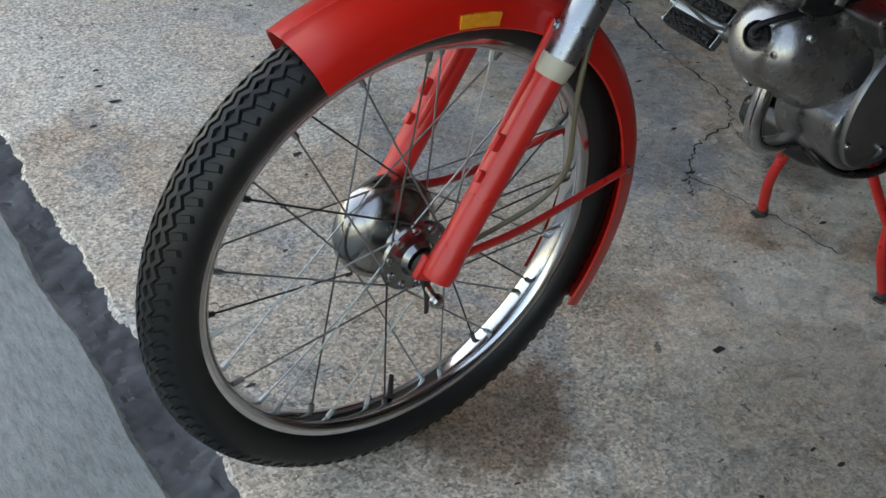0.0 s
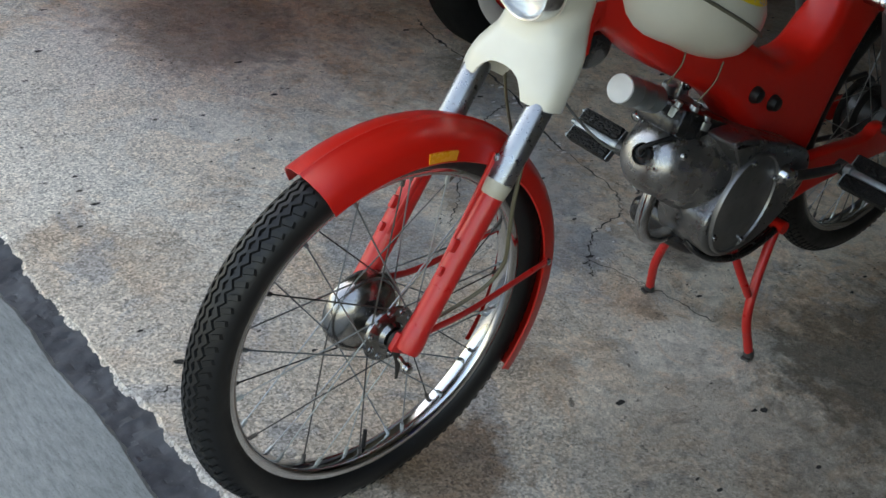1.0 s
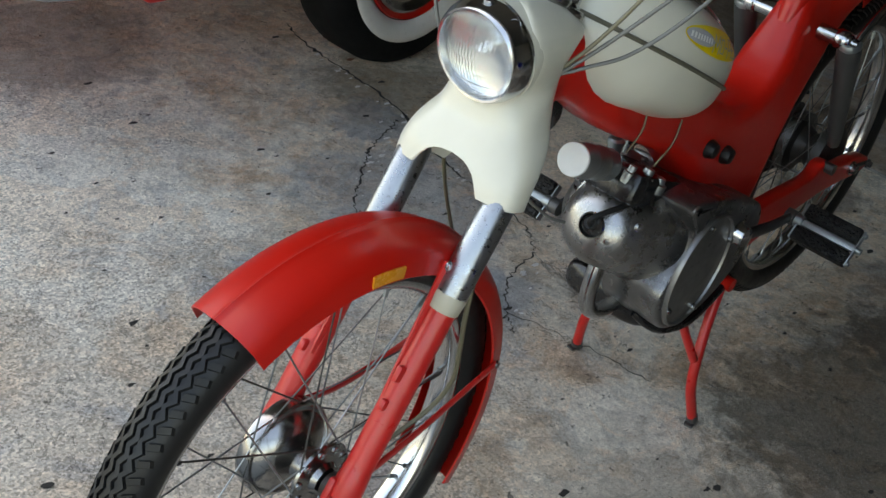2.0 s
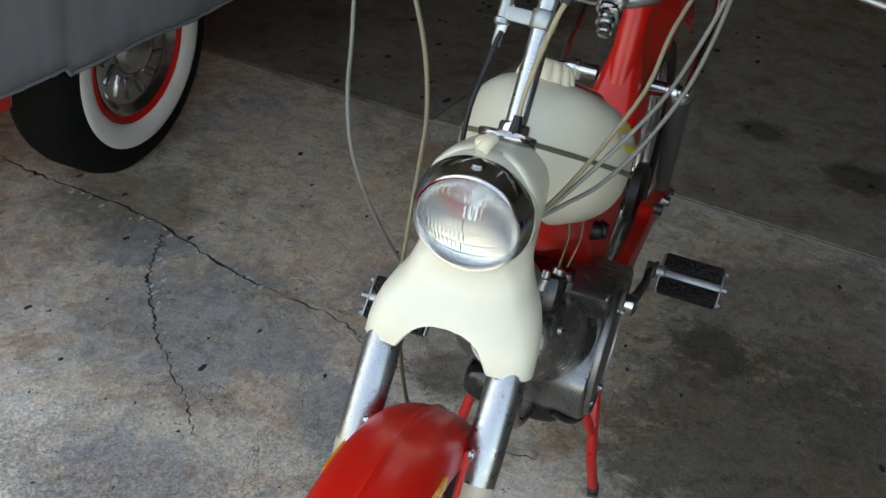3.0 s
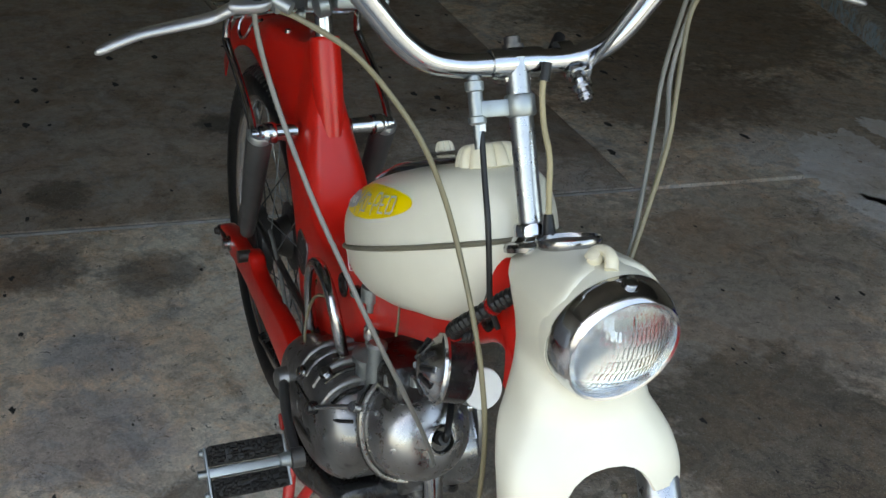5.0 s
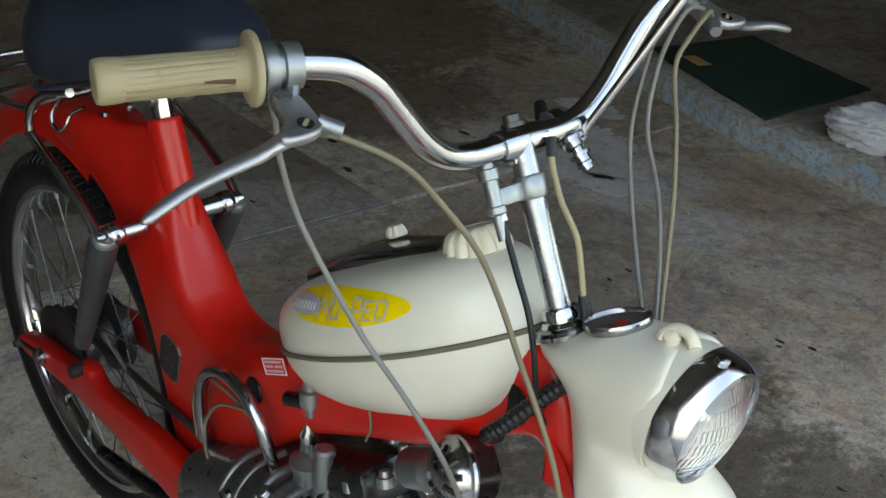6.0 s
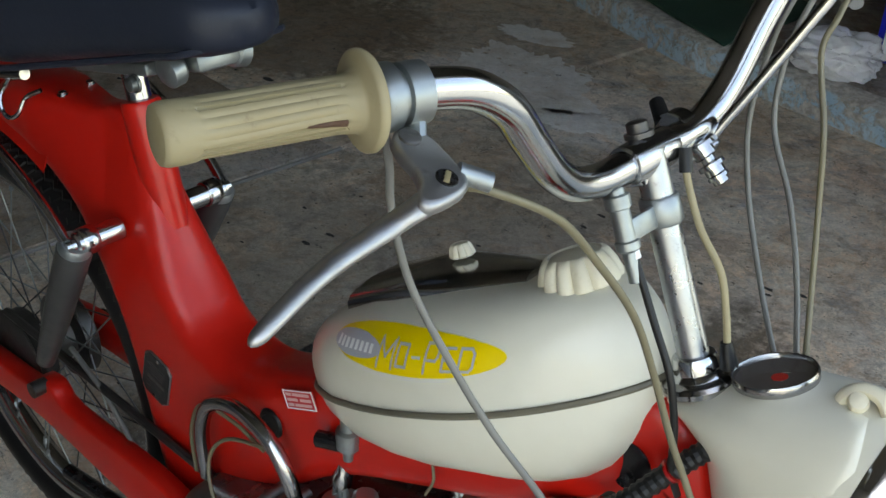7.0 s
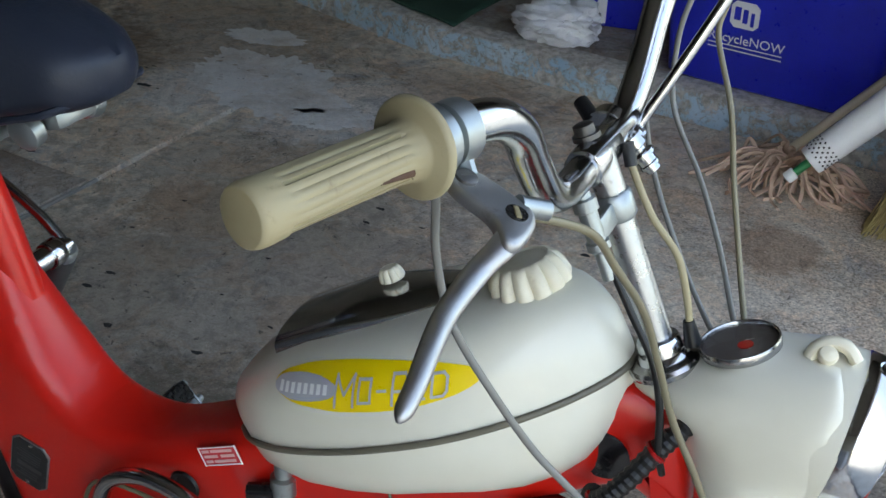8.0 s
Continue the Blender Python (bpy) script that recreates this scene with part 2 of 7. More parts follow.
def concrete(name, light, dark, warm, cool, tone_patches=(), grit=1.0, worn=1.0):
    """Worn concrete: clouds, a flaked skin over coarse grains, pits, hair cracks, and patches of stain or painted light
    and shade (x, y, radius, colour, strength).
    """
    m, t, b = node_tree(name)
    cloud = tex_noise(t, 1.7, 6, 0.65)
    patch = tex_noise(t, 4.5, 7, 0.7, distort=0.6)
    grain = tex_noise(t, 170, 4, 0.8)
    fine = tex_noise(t, 300, 2, 0.6)
    pit = tex_noise(t, 26, 6, 0.75)
    skin = tex_noise(t, 13.0, 9, 0.78, distort=0.7)
    c = mix(t, ramp(t, cloud, (0.35, 0.0), (0.66, 1.0)), light, dark)
    c = mix(t, math_node(t, "MULTIPLY", ramp(t, patch, (0.48, 0.0), (0.64, 1.0)), 0.75), c, warm)
    c = mix(t, math_node(t, "MULTIPLY", ramp(t, tex_noise(t, 2.9, 7, 0.7, distort=1.0), (0.56, 0.0), (0.62, 1.0)), 0.6), c, cool)
    co = t.nodes.new("ShaderNodeTexCoord")
    flaked = math_node(t, "MULTIPLY", ramp(t, skin, (0.48, 0.0), (0.56, 1.0)), ramp(t, patch, (0.38, 0.35), (0.58, 1.0)))
    axis = t.nodes.new("ShaderNodeSeparateXYZ")
    t.links.new(co.outputs["Object"], axis.inputs[0])
    edge = math_node(t, "ADD", axis.outputs["X"], math_node(t, "MULTIPLY", math_node(t, "SUBTRACT", cloud, 0.5), 1.6))
    flaked = math_node(t, "MULTIPLY", flaked, ramp(t, edge, (0.0, 1.0), (0.45, 0.12)))
    scuff = math_node(t, "MULTIPLY", ramp(t, tex_noise(t, 8.0, 8, 0.66, distort=0.9), (0.52, 0.0), (0.57, 1.0)), ramp(t, cloud, (0.38, 0.35), (0.54, 1.0)))
    scuff = math_node(t, "MULTIPLY", scuff, ramp(t, edge, (0.15, 1.0), (0.75, 0.30)))
    c = mix(t, math_node(t, "MULTIPLY", scuff, 0.52 * worn), c, (0.58, 0.50, 0.43), "MULTIPLY")
    c = mix(t, math_node(t, "MULTIPLY", flaked, 0.55 * worn), c, (0.82, 0.71, 0.62), "MULTIPLY")
    for x, y, r, colour, strength in tone_patches:
        sub = t.nodes.new("ShaderNodeVectorMath")
        sub.operation = "DISTANCE"
        t.links.new(co.outputs["Object"], sub.inputs[0])
        sub.inputs[1].default_value = (x, y, 0)
        d = math_node(t, "DIVIDE", sub.outputs["Value"], r)
        d = math_node(t, "ADD", d, math_node(t, "MULTIPLY", math_node(t, "SUBTRACT", patch, 0.5), 1.7))
        d = math_node(t, "ADD", d, math_node(t, "MULTIPLY", math_node(t, "SUBTRACT", pit, 0.5), 1.1))
        f = math_node(t, "MULTIPLY", ramp(t, d, (0.66, 1.0), (1.0, 0.0)), strength)
        c = mix(t, f, c, colour)
    # the inner floor is flaked into tan, grey and dark patches with crisp edges
    inner = ramp(t, edge, (0.30, 1.0), (0.95, 0.20))
    tan = math_node(t, "MULTIPLY", ramp(t, tex_noise(t, 6.5, 9, 0.76, distort=0.8), (0.50, 0.0), (0.54, 1.0)), inner)
    c = mix(t, math_node(t, "MULTIPLY", tan, 0.8 * worn), c, (1.06, 0.96, 0.88), "MULTIPLY")
    slate = math_node(t, "MULTIPLY", ramp(t, tex_noise(t, 9.0, 9, 0.78, distort=1.0), (0.54, 0.0), (0.575, 1.0)), inner)
    c = mix(t, math_node(t, "MULTIPLY", slate, 0.8 * worn), c, (0.72, 0.745, 0.78), "MULTIPLY")
    chips = tex_noise(t, 34, 9, 0.8, distort=0.5)
    rim = math_node(t, "MULTIPLY", ramp(t, chips, (0.555, 0.0), (0.58, 1.0), (0.60, 1.0), (0.61, 0.0)), inner)
    c = mix(t, math_node(t, "MULTIPLY", rim, 0.5 * worn), c, (1.35, 1.33, 1.30), "MULTIPLY")
    hole = math_node(t, "MULTIPLY", ramp(t, chips, (0.605, 0.0), (0.625, 1.0)), inner)
    c = mix(t, math_node(t, "MULTIPLY", hole, 0.75 * worn), c, (0.09, 0.08, 0.07))
    # exposed grains, coarser towards the weathered door side
    cells = put(t, "ShaderNodeTexVoronoi", Scale=230.0, Randomness=1.0)
    t.links.new(co.outputs["Object"], cells.inputs["Vector"])
    pebble = t.nodes.new("ShaderNodeSeparateColor")
    t.links.new(cells.outputs["Color"], pebble.inputs[0])
    stones = ramp(t, pebble.outputs["Red"], (0.0, 0.22), (0.32, 0.56), (0.72, 0.86), (1.0, 1.14))
    c = mix(t, math_node(t, "MULTIPLY", ramp(t, edge, (0.0, 0.2), (0.5, 1.0)), 0.74 * grit), c, stones, "MULTIPLY")
    speck = ramp(t, grain, (0.34, 0.30), (0.47, 0.88), (0.70, 1.30))
    c = mix(t, math_node(t, "MULTIPLY", ramp(t, edge, (0.1, 0.5), (0.7, 1.0)), 0.60 * grit), c, speck, "MULTIPLY")
    mottle = ramp(t, tex_noise(t, 24, 9, 0.74, distort=1.1), (0.40, 0.52), (0.50, 0.95), (0.62, 1.22))
    c = mix(t, math_node(t, "MULTIPLY", ramp(t, edge, (0.0, 1.0), (0.6, 0.35)), 0.46 * worn), c, mottle, "MULTIPLY")
    c = mix(t, math_node(t, "MULTIPLY", ramp(t, fine, (0.62, 0.0), (0.70, 1.0)), 0.55 * grit), c, (0.50, 0.475, 0.42))
    c = mix(t, math_node(t, "MULTIPLY", ramp(t, pit, (0.63, 0.0), (0.68, 1.0)), 0.75), c, (0.04, 0.036, 0.032))
    c = mix(t, math_node(t, "MULTIPLY", ramp(t, tex_noise(t, 62, 5, 0.7, distort=0.4), (0.635, 0.0), (0.665, 1.0)), 0.7 * worn), c, (0.06, 0.052, 0.045))
    line = math_node(t, "ABSOLUTE", math_node(t, "SUBTRACT", tex_noise(t, 2.3, 8, 0.62, distort=0.5), 0.5))
    hair = math_node(t, "MULTIPLY", ramp(t, line, (0.0, 1.0), (0.0035, 0.0)), ramp(t, cloud, (0.48, 0.0), (0.58, 1.0)))
    c = mix(t, math_node(t, "MULTIPLY", hair, 0.75 * worn), c, (0.05, 0.045, 0.04))
    t.links.new(c, b.inputs["Base Color"])
    t.links.new(ramp(t, patch, (0.35, 0.66), (0.7, 0.94)), b.inputs["Roughness"])
    b.inputs["Specular IOR Level"].default_value = 0.3
    h = math_node(t, "ADD", math_node(t, "MULTIPLY", math_node(t, "ADD", grain, math_node(t, "MULTIPLY", stones, 0.5)), 0.6), math_node(t, "MULTIPLY", pit, -0.9))
    h = math_node(t, "ADD", h, math_node(t, "MULTIPLY", math_node(t, "ADD", math_node(t, "ADD", flaked, hole), hair), -0.45 * worn))
    bump(t, b, h, 0.6 * grit, 0.004)
    return m


def tone_patches(colour, strength, *places):
    """Patches of one tone, stain or painted light and shade, at (x, y, radius)."""
    return tuple((*place, colour, strength) for place in places)


# Pale tones; those at y < 0 paint in stronger light on that side.
PALE_LIT = tone_patches((0.97, 0.91, 0.80), 0.8, (0.55, -1.35, 0.75)) + tone_patches((0.84, 0.67, 0.52), 0.6, (-0.66, -0.47, 0.45), (-0.95, -0.78, 0.35), (-0.25, 1.15, 0.35))
# Brown patches; the large one at (-0.50, 0.95) paints in shade.
BROWN_SHADE = tone_patches((0.34, 0.29, 0.245), 0.75, (-0.50, 0.95, 0.62), (-0.80, 0.42, 0.36), (0.12, -1.65, 0.3)) + tone_patches((0.42, 0.36, 0.29), 0.6, (-0.05, 0.55, 0.4), (-0.95, 0.78, 0.35), (0.25, 0.36, 0.34), (-0.78, 1.38, 0.42), (-1.5, 2.2, 0.5))
BLUE_GREY = tone_patches((0.33, 0.352, 0.375), 0.65, (-0.12, -0.68, 0.26), (0.35, -0.54, 0.16), (0.01, -0.33, 0.12), (-0.30, -0.95, 0.12)) + tone_patches((0.33, 0.345, 0.37), 0.6, (-0.46, -0.36, 0.17), (-0.72, -0.30, 0.12))
# Oily brown stains; those at x > 0.4 also paint in shade towards the jamb.
OIL_SHADE = tone_patches((0.18, 0.148, 0.112), 0.85, (-0.32, 0.40, 0.42), (-0.05, 0.88, 0.38), (0.48, 0.83, 0.50)) + tone_patches((0.27, 0.225, 0.165), 0.7, (0.72, 0.52, 0.34), (-0.45, -1.05, 0.2))
RUST = tone_patches((0.26, 0.14, 0.062), 0.7, (0.66, 0.03, 0.14)) + tone_patches((0.40, 0.24, 0.14), 0.6, (-1.12, -0.50, 0.15), (0.38, 1.67, 0.12)) + tone_patches((0.48, 0.34, 0.23), 0.45, (-0.86, 1.20, 0.16), (-0.6, 2.1, 0.25))
BLOTS = tone_patches((0.12, 0.10, 0.085), 0.65, (-0.57, 0.25, 0.10), (-1.10, -0.36, 0.12), (-1.02, -0.14, 0.12), (-0.20, -0.20, 0.09))
BLEACHED = tone_patches((0.84, 0.83, 0.82), 0.6, (-0.87, 1.85, 0.26), (-0.5, 1.75, 0.15), (-1.31, 1.79, 0.22))
FAR = tone_patches((0.22, 0.17, 0.125), 0.8, (-1.9, 1.7, 0.5), (-2.6, 2.3, 0.8))
FLOOR = concrete("worn_concrete", (0.88, 0.81, 0.69), (0.74, 0.66, 0.555), (0.76, 0.60, 0.45), (0.42, 0.44, 0.46), PALE_LIT + BROWN_SHADE + OIL_SHADE + RUST + BLUE_GREY + BLOTS + BLEACHED + FAR)
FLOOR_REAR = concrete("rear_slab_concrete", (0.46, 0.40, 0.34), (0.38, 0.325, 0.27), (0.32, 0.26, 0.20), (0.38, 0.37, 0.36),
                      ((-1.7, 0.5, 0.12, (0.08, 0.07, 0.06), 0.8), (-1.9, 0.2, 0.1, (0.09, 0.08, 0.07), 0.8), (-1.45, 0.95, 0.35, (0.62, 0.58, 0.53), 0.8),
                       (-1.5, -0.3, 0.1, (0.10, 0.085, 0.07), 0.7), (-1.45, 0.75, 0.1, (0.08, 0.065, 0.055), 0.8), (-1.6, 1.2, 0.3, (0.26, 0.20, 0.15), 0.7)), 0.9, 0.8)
# Slab beside the car: the same texture in darker, browner tones.
FLOOR_SIDE = concrete("darker_brown_concrete", (0.36, 0.305, 0.25), (0.28, 0.235, 0.19), (0.26, 0.205, 0.155), (0.30, 0.29, 0.28), (), 0.8, 0.8)
SKIN = concrete("pale_cement_skin", (0.92, 0.92, 0.90), (0.80, 0.80, 0.79), (0.66, 0.61, 0.55), (0.72, 0.75, 0.77), (), 0.4, 0.3)
# driveway: trowelled grey concrete with fine brush lines along the threshold
APRON, at_, ab_ = node_tree("brushed_concrete")
ac = at_.nodes.new("ShaderNodeTexCoord")
am = at_.nodes.new("ShaderNodeMapping")
am.inputs["Scale"].default_value = (1.0, 0.22, 1.0)
am.inputs["Rotation"].default_value = (0, 0, radians(14))
at_.links.new(ac.outputs["Object"], am.inputs["Vector"])
brush_lines = put(at_, "ShaderNodeTexNoise", Scale=130.0, Detail=4.0, Roughness=0.7)
at_.links.new(am.outputs[0], brush_lines.inputs["Vector"])
lines = ramp(at_, brush_lines.outputs["Fac"], (0.36, 0.55), (0.5, 0.92), (0.66, 1.25))
tone = mix(at_, ramp(at_, tex_noise(at_, 3.0, 6), (0.35, 0.0), (0.65, 1.0)), (0.265, 0.292, 0.294), (0.205, 0.228, 0.228))
tone = mix(at_, 0.55, tone, lines, "MULTIPLY")
tone = mix(at_, math_node(at_, "MULTIPLY", ramp(at_, tex_noise(at_, 240, 3, 0.7), (0.60, 0.0), (0.68, 1.0)), 0.5), tone, (0.05, 0.05, 0.048))
at_.links.new(tone, ab_.inputs["Base Color"])
ab_.inputs["Roughness"].default_value = 0.8
bump(at_, ab_, math_node(at_, "ADD", brush_lines.outputs["Fac"], tex_noise(at_, 90, 5, 0.7)), 0.5, 0.003)
STEP = concrete("step_concrete", (0.44, 0.415, 0.39), (0.33, 0.31, 0.29), (0.28, 0.24, 0.20), (0.33, 0.36, 0.39), (), 0.6)

# kerb face: chipped blue paint over grey concrete
KERB, kt, kb = node_tree("chipped_blue_paint")
kf = ramp(kt, tex_noise(kt, 16, 10, 0.78, distort=0.6), (0.47, 0.0), (0.52, 1.0))
kc = mix(kt, ramp(kt, tex_noise(kt, 5, 5), (0.4, 0.0), (0.6, 1.0)), (0.32, 0.48, 0.60), (0.46, 0.58, 0.65))
kc = mix(kt, math_node(kt, "MULTIPLY", ramp(kt, tex_noise(kt, 60, 6, 0.7), (0.55, 0.0), (0.64, 1.0)), 0.6), kc, (0.09, 0.09, 0.09))
kbare = mix(kt, ramp(kt, tex_noise(kt, 40, 6, 0.7), (0.4, 0.0), (0.6, 1.0)), (0.52, 0.49, 0.45), (0.28, 0.26, 0.235))
kaxis = kt.nodes.new("ShaderNodeSeparateXYZ")
kco = kt.nodes.new("ShaderNodeTexCoord")
kt.links.new(kco.outputs["Object"], kaxis.inputs[0])
kf = math_node(kt, "MAXIMUM", kf, ramp(kt, math_node(kt, "ADD", kaxis.outputs["Z"], math_node(kt, "MULTIPLY", tex_noise(kt, 22, 6, 0.7), 0.02)), (0.094, 0.0), (0.101, 0.9)))
kt.links.new(mix(kt, kf, kc, kbare), kb.inputs["Base Color"])
kb.inputs["Roughness"].default_value = 0.75
bump(kt, kb, kf, 0.6, 0.004)


# ---------------------------------------------------------------- mesh tools
RING = Vector((0.4715, 0.0, 0.806))
RAKE, TURN = radians(24.2), radians(1.3)
STEM = Vector((-math.sin(RAKE), 0, math.cos(RAKE)))
FORK_RAKE = radians(28.4)
FORK = Vector((-math.sin(FORK_RAKE), 0, math.cos(FORK_RAKE)))
STEER = Matrix.Translation(RING) @ Matrix.Rotation(TURN, 4, STEM) @ Matrix.Translation(-RING)


OFFSET = Vector((0, 0, 0))


def part(name, bm, material, parent=None, label="", steer=False, sharp=38):
    """One mesh object out of a bmesh, moved by its section's offset; steer: it turns with the handlebar."""
    bm.transform(Matrix.Translation(OFFSET))
    if steer:
        bm.transform(STEER if steer is True else STEER @ Matrix.Translation((0, 0.0065, 0)))
    bmesh.ops.recalc_face_normals(bm, faces=bm.faces)
    me = bpy.data.meshes.new(name)
    for f in bm.faces:
        f.smooth = True
    bm.to_mesh(me)
    bm.free()
    me.set_sharp_from_angle(angle=radians(sharp))
    for m in material if isinstance(material, (list, tuple)) else (material,):
        me.materials.append(m)
    ob = new(name, me)
    if parent:
        ob.parent = parent
    if label:
        ob["label"] = label
    return ob


def thing(name, label, category, group="", kind="", at=(0, 0, 0)):
    ob = new(name)
    ob.location = at
    ob.empty_display_size = 0.1
    return tagged(ob, label, category, group, kind)


def smooth_path(points, per=8):
    """Catmull-Rom through the points."""
    p = [Vector(q) for q in points]
    if len(p) < 3:
        return p
    p = [2 * p[0] - p[1]] + p + [2 * p[-1] - p[-2]]
    out = []
    for i in range(1, len(p) - 2):
        for k in range(per):
            u = k / per
            a, b, c, d = p[i - 1], p[i], p[i + 1], p[i + 2]
            out.append(0.5 * (2 * b + (c - a) * u + (2 * a - 5 * b + 4 * c - d) * u * u + (3 * b - a - 3 * c + d) * u ** 3))
    out.append(p[-2])
    return out


def bridge(bm, a, b):
    n = len(a)
    for i in range(n):
        bm.faces.new((a[i], a[(i + 1) % n], b[(i + 1) % n], b[i]))


def loft(loops, cap=True, bm=None, material=0):
    bm = bm or bmesh.new()
    rows = [[bm.verts.new(v) for v in loop] for loop in loops]
    for a, b in zip(rows, rows[1:]):
        bridge(bm, a, b)
    if cap:
        bm.faces.new(rows[0][::-1])
        bm.faces.new(rows[-1])
    if material:
        for f in bm.faces:
            f.material_index = material
    return bm


def tube(points, r, segs=10, per=8, bm=None, flat=1.0, curved=True):
    """A round bar along a path; r: one radius or one for each end."""
    path = smooth_path(points, per) if curved else [Vector(q) for q in points]
    r0, r1 = r if isinstance(r, tuple) else (r, r)
    loops, up = [], None
    for i, q in enumerate(path):
        d = (path[min(i + 1, len(path) - 1)] - path[max(i - 1, 0)]).normalized()
        if up is None:
            up = d.orthogonal().normalized() if abs(d.y) > 0.9 else (Vector((0, 1, 0)) - d * d.y).normalized()
        up = (up - d * up.dot(d)).normalized()
        side = d.cross(up)
        rad = r0 + (r1 - r0) * i / max(len(path) - 1, 1)
        loops.append([q + rad * (math.cos(2 * math.pi * k / segs) * up * flat + math.sin(2 * math.pi * k / segs) * side) for k in range(segs)])
    return loft(loops, True, bm)


def lathe(profile, origin, axis, segs=40, bm=None, closed=False):
    """Turn (radius, height) pairs about an axis through origin."""
    axis = Vector(axis).normalized()
    u = axis.orthogonal().normalized()
    v = axis.cross(u)
    o = Vector(origin)
    loops = [[o + axis * h + max(r, 1e-4) * (math.cos(2 * math.pi * k / segs) * u + math.sin(2 * math.pi * k / segs) * v) for k in range(segs)] for r, h in profile]
    if closed:
        bm = loft(loops + [loops[0]], False, bm)
        bmesh.ops.remove_doubles(bm, verts=bm.verts, dist=1e-6)
        return bm
    return loft(loops, True, bm)


def block(size, m, bevel=0.0, bm=None, segs=2):
    """A box with rounded edges."""
    own = bmesh.new()
    bmesh.ops.create_cube(own, size=1.0)
    bmesh.ops.scale(own, vec=size, verts=own.verts)
    if bevel:
        bmesh.ops.bevel(own, geom=own.edges[:], offset=bevel, segments=segs, affect="EDGES", profile=0.5)
    own.transform(m)
    if bm is None:
        return own
    join(bm, own)
    return bm


def join(bm, other):
    me = bpy.data.meshes.new("scratch")
    other.to_mesh(me)
    other.free()
    bm.from_mesh(me)
    bpy.data.meshes.remove(me)
    return bm


def pillow(outline, half, edge, y=0.0, steps=5, bm=None):
    """A pressed-steel shell: an outline in x and z, thick in y, with round edges."""
    n = len(outline)
    pts = [Vector((x, 0, z)) for x, z in outline]
    area = sum(a.x * b.z - b.x * a.z for a, b in zip(pts, pts[1:] + pts[:1]))
    turn = 1 if area > 0 else -1
    normals = []
    for i in range(n):
        d = (pts[(i + 1) % n] - pts[i - 1]).normalized()
        normals.append(Vector((-d.z, 0, d.x)) * turn)
    loops = []
    for k in range(-steps, steps + 1):
        w = k / steps * math.pi / 2
        inset = edge * (1 - math.cos(w))
        dy = math.copysign(half - edge, k) + edge * math.sin(w) if k else 0.0
        loops.append([p + nn * inset + Vector((0, y + dy, 0)) for p, nn in zip(pts, normals)])
    return loft(loops, True, bm)


def round_outline(points, per=6):
    p = [Vector((x, 0, z)) for x, z in points]
    n = len(p)
    out = []
    for i in range(n):
        a, b, c, d = p[i - 1], p[i], p[(i + 1) % n], p[(i + 2) % n]
        for k in range(per):
            u = k / per
            q = 0.5 * (2 * b + (c - a) * u + (2 * a - 5 * b + 4 * c - d) * u * u + (3 * b - a - 3 * c + d) * u ** 3)
            out.append((q.x, q.z))
    return out


def bolt(at, axis, r=0.006, h=0.006, bm=None, sides=6):
    return lathe(((r * 1.35, -0.001), (r * 1.35, h * 0.25), (r, h * 0.25), (r, h * 0.9), (r * 0.8, h)), at, axis, sides if sides > 6 else 12, bm)


def along(o, d, t):
    return Vector(o) + Vector(d) * t


# ---------------------------------------------------------------- the garage
KERB_LINE = ((0.95, 2.165), (-0.26, 2.305), (-0.85, 2.380), (-1.45, 2.590), (-3.4, 3.285), (-5.9, 4.18))


def kerb_y(x):
    for (xa, ya), (xb, yb) in zip(KERB_LINE, KERB_LINE[1:]):
        if x >= xb:
            return ya + (yb - ya) * (x - xa) / (xb - xa)
    return KERB_LINE[-1][1]


def ragged(x, y, scale=9.0, size=0.02):
    return size * noise.noise(Vector((x * scale, y * scale, 3.1))) + size * 0.5 * noise.noise(Vector((x * scale * 4, y * scale * 4, 7.7)))


SLANT = 0.0855  # the joints lie a little askew to the door


def slab(x0, x1, y0, y1, top, bottom, edge0=0.0, edge1=0.0, steps=160, slant=0.0):
    """A floor slab whose ends in x are broken to a ragged line; slant: how far its inner end runs askew."""
    bm = bmesh.new()
    rows = []
    for i in range(steps + 1):
        y = y0 + (y1 - y0) * i / steps
        a, b = x0 + slant * y + ragged(x0, y, 5, edge0), x1 + ragged(x1, y, 5, edge1)
        rows.append([bm.verts.new(v) for v in ((a, y, bottom), (a, y, top - 0.006), (a + 0.006, y, top), (b - 0.008, y, top), (b, y, top - 0.008), (b, y, bottom))])
    for p, q in zip(rows, rows[1:]):
        for k in range(5):
            bm.faces.new((p[k], p[k + 1], q[k + 1], q[k]))
    bm.faces.new(rows[0])
    bm.faces.new(rows[-1][::-1])
    return bm


def askew(bm):
    """Turns a slab laid out from the joints' crossing into its place."""
    bm.transform(pose(-1.318, -0.665, 0, 0, 0, -degrees_askew))
    return bm


degrees_askew = math.degrees(math.atan(SLANT))
floor = tagged(part("floor", slab(-1.257, 0.995, -3.4, 4.18, 0.0, -0.1, 0.0, 0.022, 900, SLANT), FLOOR, sharp=20),
               "worn stained concrete garage floor with cracks", "floor", kind="structure")
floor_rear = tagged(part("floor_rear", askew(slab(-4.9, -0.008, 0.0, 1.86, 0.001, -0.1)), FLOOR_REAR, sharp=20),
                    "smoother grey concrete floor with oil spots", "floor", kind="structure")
tagged(part("floor_side", askew(slab(-4.9, -0.003, -2.9, -0.004, 0.0, -0.1)), FLOOR_SIDE, sharp=20), "darker brown concrete floor slab beside the car", "floor", kind="structure")
